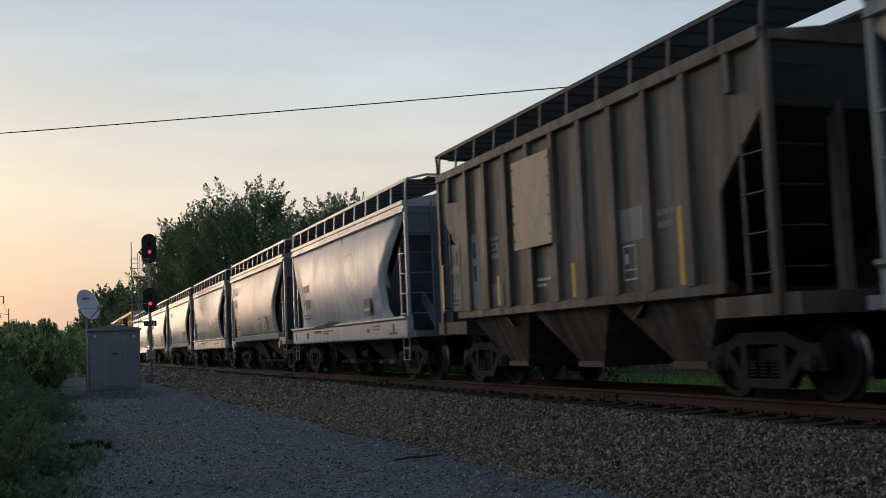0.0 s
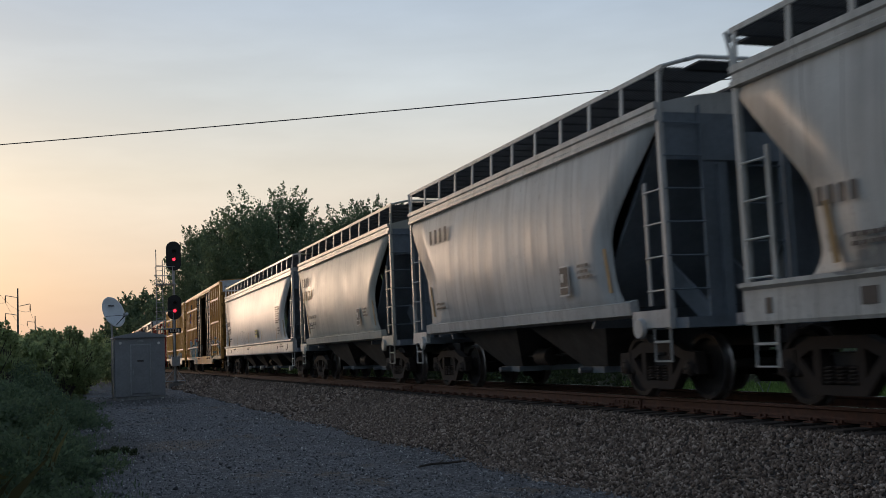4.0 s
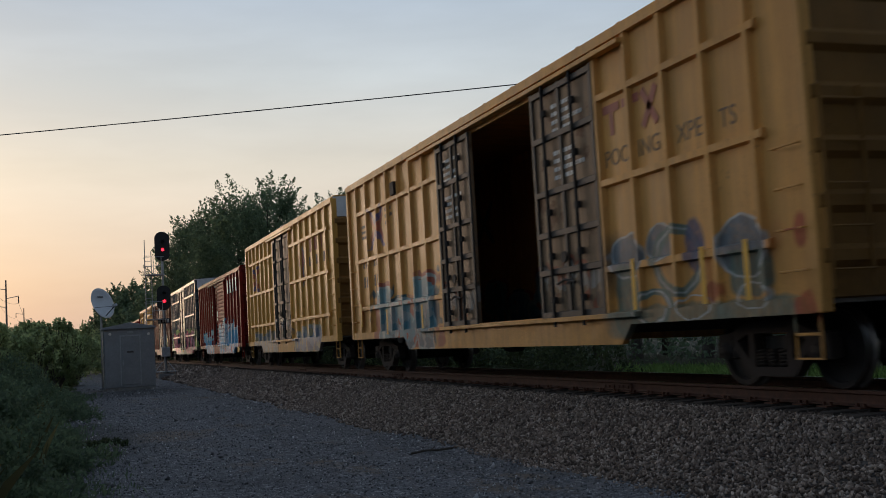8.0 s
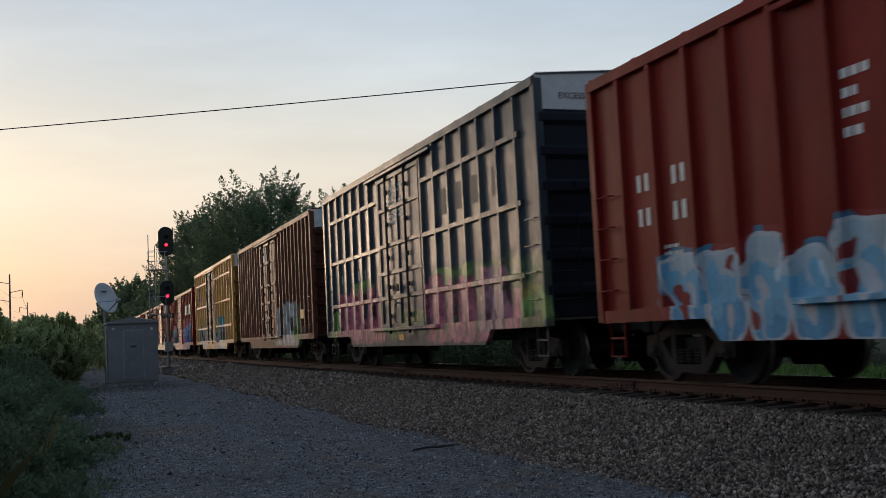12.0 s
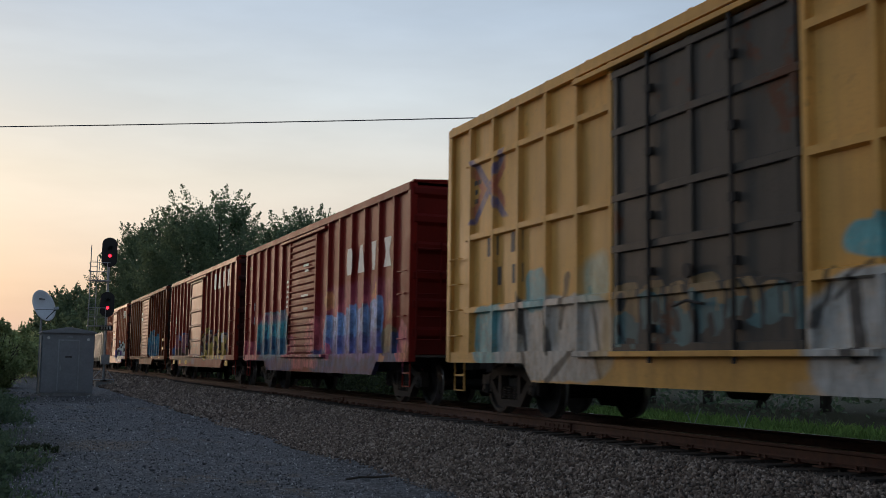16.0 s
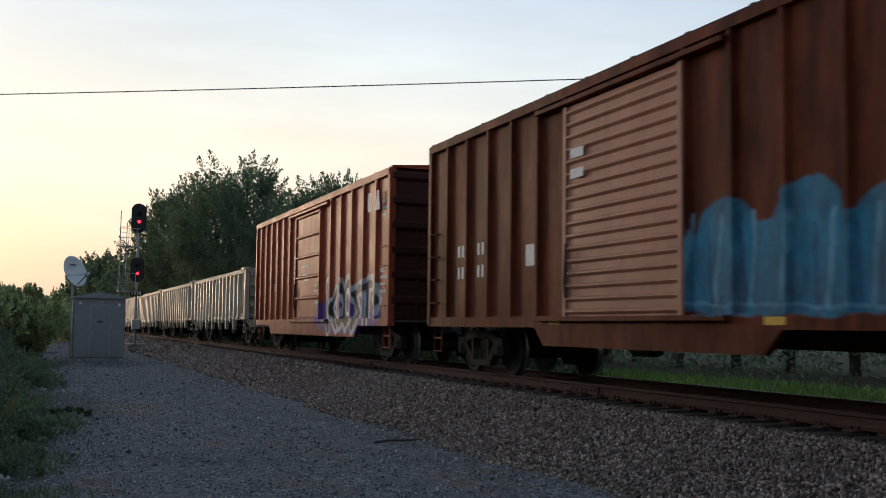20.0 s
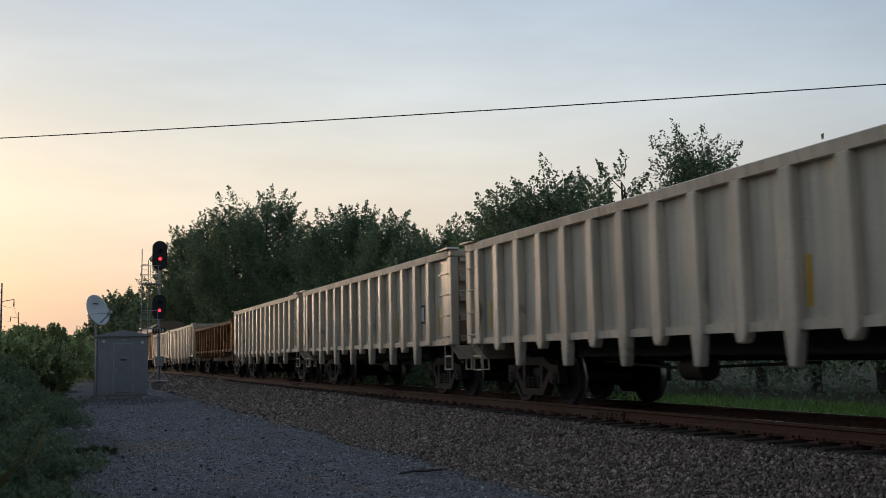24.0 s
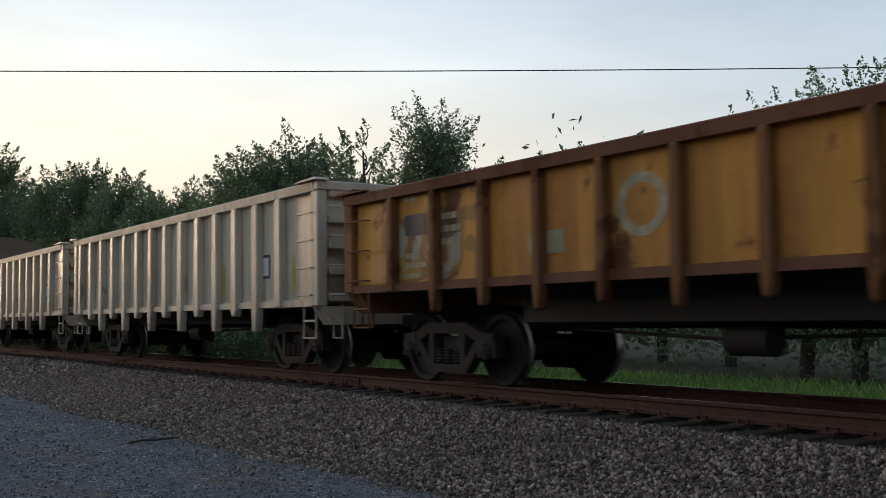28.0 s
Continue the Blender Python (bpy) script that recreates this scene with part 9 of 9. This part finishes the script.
    dm = paint("faded_red_door_paint", (0.25, 0.072, 0.045), (0.10, 0.04, 0.03), 0.4, 0.0, 0.42, [(-1, 2.1, 1.0, 1.9, [(0.26, 0.08, 0.06), (0.3, 0.12, 0.1)], (0.12, 0.1, 0.1), 1.4)])
    em2 = paint("dark_end_paint", (0.07, 0.022, 0.018), (0.02, 0.014, 0.012), 0.5, 0.0, 0.55)
    c = boxcar("boxcar", "red boxcar with a paler door and yellow graffiti", 234.3, 251.6, 7.7, 4.42, m, dm, em2, [(-0.95, 2.0)], None, (), 0.95, door_kind="wide", rib_w=0.07, off=0.15)
    big_emblem(c, -3.5, 3.5, 0.6)
    marks(c, 7.4, 2.5, 0.19, 0.3, 2, WHITE_MARK, -1.484, 0.15)
    marks(c, 6.6, 2.5, 0.19, 0.3, 1, WHITE_MARK, -1.484, 0.15)
    marks(c, 7.4, 2.05, 0.19, 0.3, 2, WHITE_MARK, -1.484, 0.15)
    marks(c, 6.6, 2.05, 0.19, 0.3, 2, WHITE_MARK, -1.484, 0.15)
    lettering(c, "LD LMT", 7.4, 1.7, 0.14, WHITE_MARK, -1.484)
    lettering(c, "LT WT", 7.4, 1.53, 0.14, WHITE_MARK, -1.484)
    for y in (6.4, 4.6, 2.9, -6.2):
        mark(c, y - 0.25, y + 0.25, 0.66, 0.84, YELLOW_STRIP, -1.545, "reflective_strip", "yellow reflective strip")
    mark(c, -5.2, -4.7, 1.5, 1.85, WHITE_MARK, -1.484)
    small_print(c, 2.65, 3.1, 0.3, 6, WHITE_MARK, -1.484, 0.14)
    cars["B8"] = c

    DK = (0.075, 0.014, 0.007)
    m = paint("rusty_dark_brown_boxcar_paint", DK, (0.19, 0.058, 0.026), 0.5, 0.0, 0.5, (), gloss=0.06, fade=(0.19, 0.042, 0.018), pieces=(blue_piece,))
    dm = paint("salmon_door_paint", (0.54, 0.255, 0.165), (0.24, 0.10, 0.065), 0.4, 0.0, 0.45)
    em3 = paint("rusty_dark_end_paint", (0.035, 0.02, 0.016), (0.06, 0.03, 0.02), 0.5, 0.0, 0.6)
    c = boxcar("boxcar", "rusty dark brown boxcar with a salmon ridged door and blue graffiti", 251.6, 269.3, 7.8, 4.46, m, dm, em3, [(-1.3, 1.85)], None, (), 0.95, door_kind="fine", rib_w=0.075, sill=(-2.8, 2.6), roof_mat=em_sl)
    for z in (2.15, 1.75):
        for y in (6.35, 5.4):
            marks(c, y, z, 0.16, 0.22, 2, WHITE_MARK, -1.484, 0.2)
    mark(c, 3.0, 3.35, 1.85, 2.2, WHITE_MARK, -1.484)
    mark(c, -6.75, -6.3, 1.35, 1.75, WHITE_MARK, -1.484)
    for z in (1.35, 1.75):
        mark(c, -7.5, -7.0, z, z + 0.14, YELLOW_STRIP, -1.566, "reflective_strip", "yellow reflective strip")
    for y in (-5.9, -3.0, 2.2):
        mark(c, y - 0.18, y + 0.18, 0.91, 1.0, YELLOW_STRIP, -1.545, "reflective_strip", "yellow reflective strip")
    for z in (3.05, 3.35):
        mark(c, 1.2, 1.6, z, z + 0.14, WHITE_MARK, -1.592)
    cars["B9"] = c

    ORANGE = (0.32, 0.048, 0.02)
    m = paint("orange_red_boxcar_paint_black_tag", ORANGE, (0.12, 0.045, 0.03), 0.4, 0.0, 0.45, gloss=0.18, fade=(0.42, 0.10, 0.045), pieces=(bold_piece,))
    c = boxcar("boxcar", "orange-red boxcar with bold black and white graffiti", 269.3, 288.0, 7.75, 4.42, m, m, em2, [(-1.6, 1.4)], None, (), 0.95, door_kind="wide", rib_w=0.075)
    big_emblem(c, -6.15, 3.55, 0.46, 2)
    small_print(c, -7.05, 3.7, 0.4, 3, WHITE_MARK, -1.484, 0.16)
    small_print(c, -6.95, 2.1, 0.5, 4, WHITE_MARK, -1.484, 0.16)
    for z, w in ((2.55, 0.9), (2.3, 0.7), (2.15, 0.5)):
        mark(c, -0.2, -0.2 + w, z, z + 0.07, WHITE_MARK, -1.548)
    mark(c, 2.4, 2.6, 1.35, 1.6, WHITE_MARK, -1.484)
    small_print(c, 1.95, 2.9, 0.3, 6, WHITE_MARK, -1.484, 0.16)
    small_print(c, -0.9, 1.95, 0.6, 4, WHITE_MARK, -1.548, 0.16)
    marks(c, 5.6, 2.35, 0.18, 0.26, 3, WHITE_MARK, -1.484, 0.2)
    marks(c, 5.4, 1.95, 0.18, 0.26, 2, WHITE_MARK, -1.484, 0.2)
    marks(c, 4.75, 1.95, 0.18, 0.26, 3, WHITE_MARK, -1.484, 0.2)
    small_print(c, 5.6, 1.1, 0.6, 2, WHITE_MARK, -1.484, 0.12)
    cars["B10"] = c

    # gondolas
    m = grey_paint("pale_grey_gondola_paint", (0.72, 0.615, 0.475), (), 0.55, 0.0)
    for k, (a, b) in enumerate(((288.0, 302.55), (302.55, 317.3), (317.3, 331.9), (331.9, 346.4), (361.05, 376.2), (376.2, 391.0))):
        c = gondola("gondola_car", "pale grey ribbed gondola car, empty and dusty", a, b, 6.78, 2.97, 1.08, m, m, m, 14, 0.125, "grey gondolas")
        marks(c, 5.75, 2.1, 0.26, 0.36, 2, grey_mark, -1.474, 0.15)
        marks(c, 4.85, 2.1, 0.26, 0.36, 2, grey_mark, -1.474, 0.15)
        marks(c, 3.95, 2.1, 0.26, 0.36, 2, grey_mark, -1.474, 0.15)
        mark(c, 5.25, 5.75, 2.56, 2.78, OCHRE_MARK, -1.474)
        mark(c, 4.35, 4.85, 2.58, 2.78, OCHRE_MARK, -1.474)
        small_print(c, 5.75, 1.85, 0.5, 4, DARK_MARK, -1.474, 0.12)
        mark(c, -5.0, -4.68, 1.55, 1.95, DARK_MARK, -1.474, "sign", "dark framed label")
        mark(c, -4.95, -4.73, 1.6, 1.9, WHITE_MARK, -1.479)
        for y in (5.9, 3.0, 0.0, -3.0, -5.9):
            mark(c, y - 0.04, y + 0.04, 1.3, 1.85, YELLOW_STRIP, -1.474, "reflective_strip", "faded yellow strip")
        cars["G%d" % k] = c
    m = paint("ochre_gondola_paint", (0.68, 0.32, 0.06), (0.20, 0.085, 0.04), 0.6, 0.3, 0.5, [(4.2, 6.0, 1.4, 2.5, [(0.46, 0.26, 0.08), (0.42, 0.36, 0.26), (0.14, 0.12, 0.10)], (0.3, 0.15, 0.06), 1.2)], 1.1, 0.9, fade=(0.50, 0.20, 0.055), pieces=(scrawl,))
    rm = paint("rusty_stake_paint", (0.26, 0.115, 0.045), (0.10, 0.045, 0.025), 0.75, 0.75, 0.65)
    cm = paint("rusty_chord_paint", (0.20, 0.085, 0.05), (0.08, 0.04, 0.03), 0.6, 0.5, 0.65)
    c = gondola("ochre_gondola_car", "battered ochre gondola car with rusty stakes", 346.4, 361.05, 7.0, 2.63, 1.24, m, rm, cm, 12, 0.072, "ochre gondola", True, (5.83, 1.045))
    ring = plain("faded_pale_ring", (0.42, 0.33, 0.20), 0.6, 0.0, 5.0, 0.35)
    bm = bmesh.new()
    for k in range(24):
        a0, a1 = 2 * math.pi * k / 24, 2 * math.pi * (k + 1) / 24
        v = [bm.verts.new((-1.475, 1.15 + 0.36 * r * math.cos(a), 1.96 + 0.32 * r * math.sin(a))) for r, a in ((1, a0), (1, a1), (0.68, a1), (0.68, a0))]
        bm.faces.new(v)
    bmesh.ops.remove_doubles(bm, verts=bm.verts, dist=0.002)
    rg = part("ring_mark", bm, ring, c, "faded pale ring")
    rg.modifiers.new("sheet", "SOLIDIFY").thickness = 0.004
    mark(c, -3.04, -2.5, 1.35, 2.0, DARK_MARK, -1.474, "sign", "dark square with a white frame")
    mark(c, -2.93, -2.52, 1.52, 1.92, WHITE_MARK, -1.479)
    mark(c, -2.90, -2.74, 1.58, 1.87, DARK_MARK, -1.484)
    mark(c, -2.71, -2.56, 1.58, 1.87, DARK_MARK, -1.484)
    mark(c, -5.55, -5.2, 1.36, 1.68, WHITE_MARK, -1.474, "patch", "torn white patch")
    mark(c, 2.35, 2.95, 1.55, 1.8, ring, -1.474)
    mark(c, 5.1, 5.6, 1.95, 2.22, DARK_MARK, -1.474)
    small_print(c, 5.6, 2.4, 0.5, 1, ring, -1.474, 0.3)
    small_print(c, 4.75, 2.1, 0.5, 3, ring, -1.474, 0.16)
    small_print(c, 5.6, 1.65, 0.5, 3, ring, -1.474, 0.13)
    cars["G9"] = c
    om = paint("orange_car_paint", (0.42, 0.19, 0.075), (0.15, 0.07, 0.03), 0.4, 0.0, 0.5)
    rf = plain("brown_cover", (0.17, 0.115, 0.075), 0.6, 0.0, 1.5, 0.2)
    for a in (391.0, 408.0):
        round_top("orange car with a brown rounded cover", a, a + 17.0, om, rf)
    return cars


def big_emblem(c, y, z, h, n=4):
    """A row of bold white block shapes high on the side."""
    x = -1.566
    w = h * 0.62
    for k in range(n):
        y0 = y - k * h * 1.42
        bm = bmesh.new()
        if k == 0:
            prism(bm, [(y0 - w * 0.15, z), (y0, z + h * 0.2), (y0, z + h * 0.8), (y0 - w * 0.15, z + h), (y0 - w * 0.85, z + h), (y0 - w, z + h * 0.8), (y0 - w, z + h * 0.2), (y0 - w * 0.85, z)], "x", x - 0.004, x)
        elif k == 1:
            prism(bm, [(y0 + w * 0.1, z), (y0 - w * 0.3, z + h), (y0 - w * 0.7, z + h), (y0 - w * 1.1, z)], "x", x - 0.004, x)
        elif k == 2:
            prism(bm, [(y0 - w * 0.3, z), (y0 - w * 0.12, z + h), (y0 - w * 0.88, z + h), (y0 - w * 0.7, z)], "x", x - 0.004, x)
        else:
            prism(bm, [(y0, z), (y0 - w * 0.3, z + h * 0.5), (y0, z + h), (y0 - w * 1.15, z + h), (y0 - w * 0.85, z + h * 0.5), (y0 - w * 1.15, z)], "x", x - 0.004, x)
        part("emblem", bm, WHITE_MARK, c, "bold white block shape")


build_train()


def motions():
    """The train rolls past at a steady speed; its wheels turn while they are near."""
    for c, y in CARS:
        walk(c, [(0, pose(TRACK_X, y, RAIL_Z)), (28, pose(TRACK_X, y - SPEED * 28, RAIL_Z))])
    for w, a, y in WHEELS:
        first = max(0, math.ceil((y - 40) / SPEED * FPS))
        last = min(28 * FPS, math.floor((y - 3) / SPEED * FPS))
        turn = [(k / FPS, math.degrees(SPEED * k / FPS / WHEEL_R)) for k in range(first, last + 1)]
        if len(turn) < 2:
            continue
        rows = ([(0, turn[0][1])] if turn[0][0] > 0 else []) + turn + ([(28, turn[-1][1])] if turn[-1][0] < 28 else [])
        walk(w, [(t, pose(0, a, WHEEL_R, r % 360)) for t, r in rows])


motions()
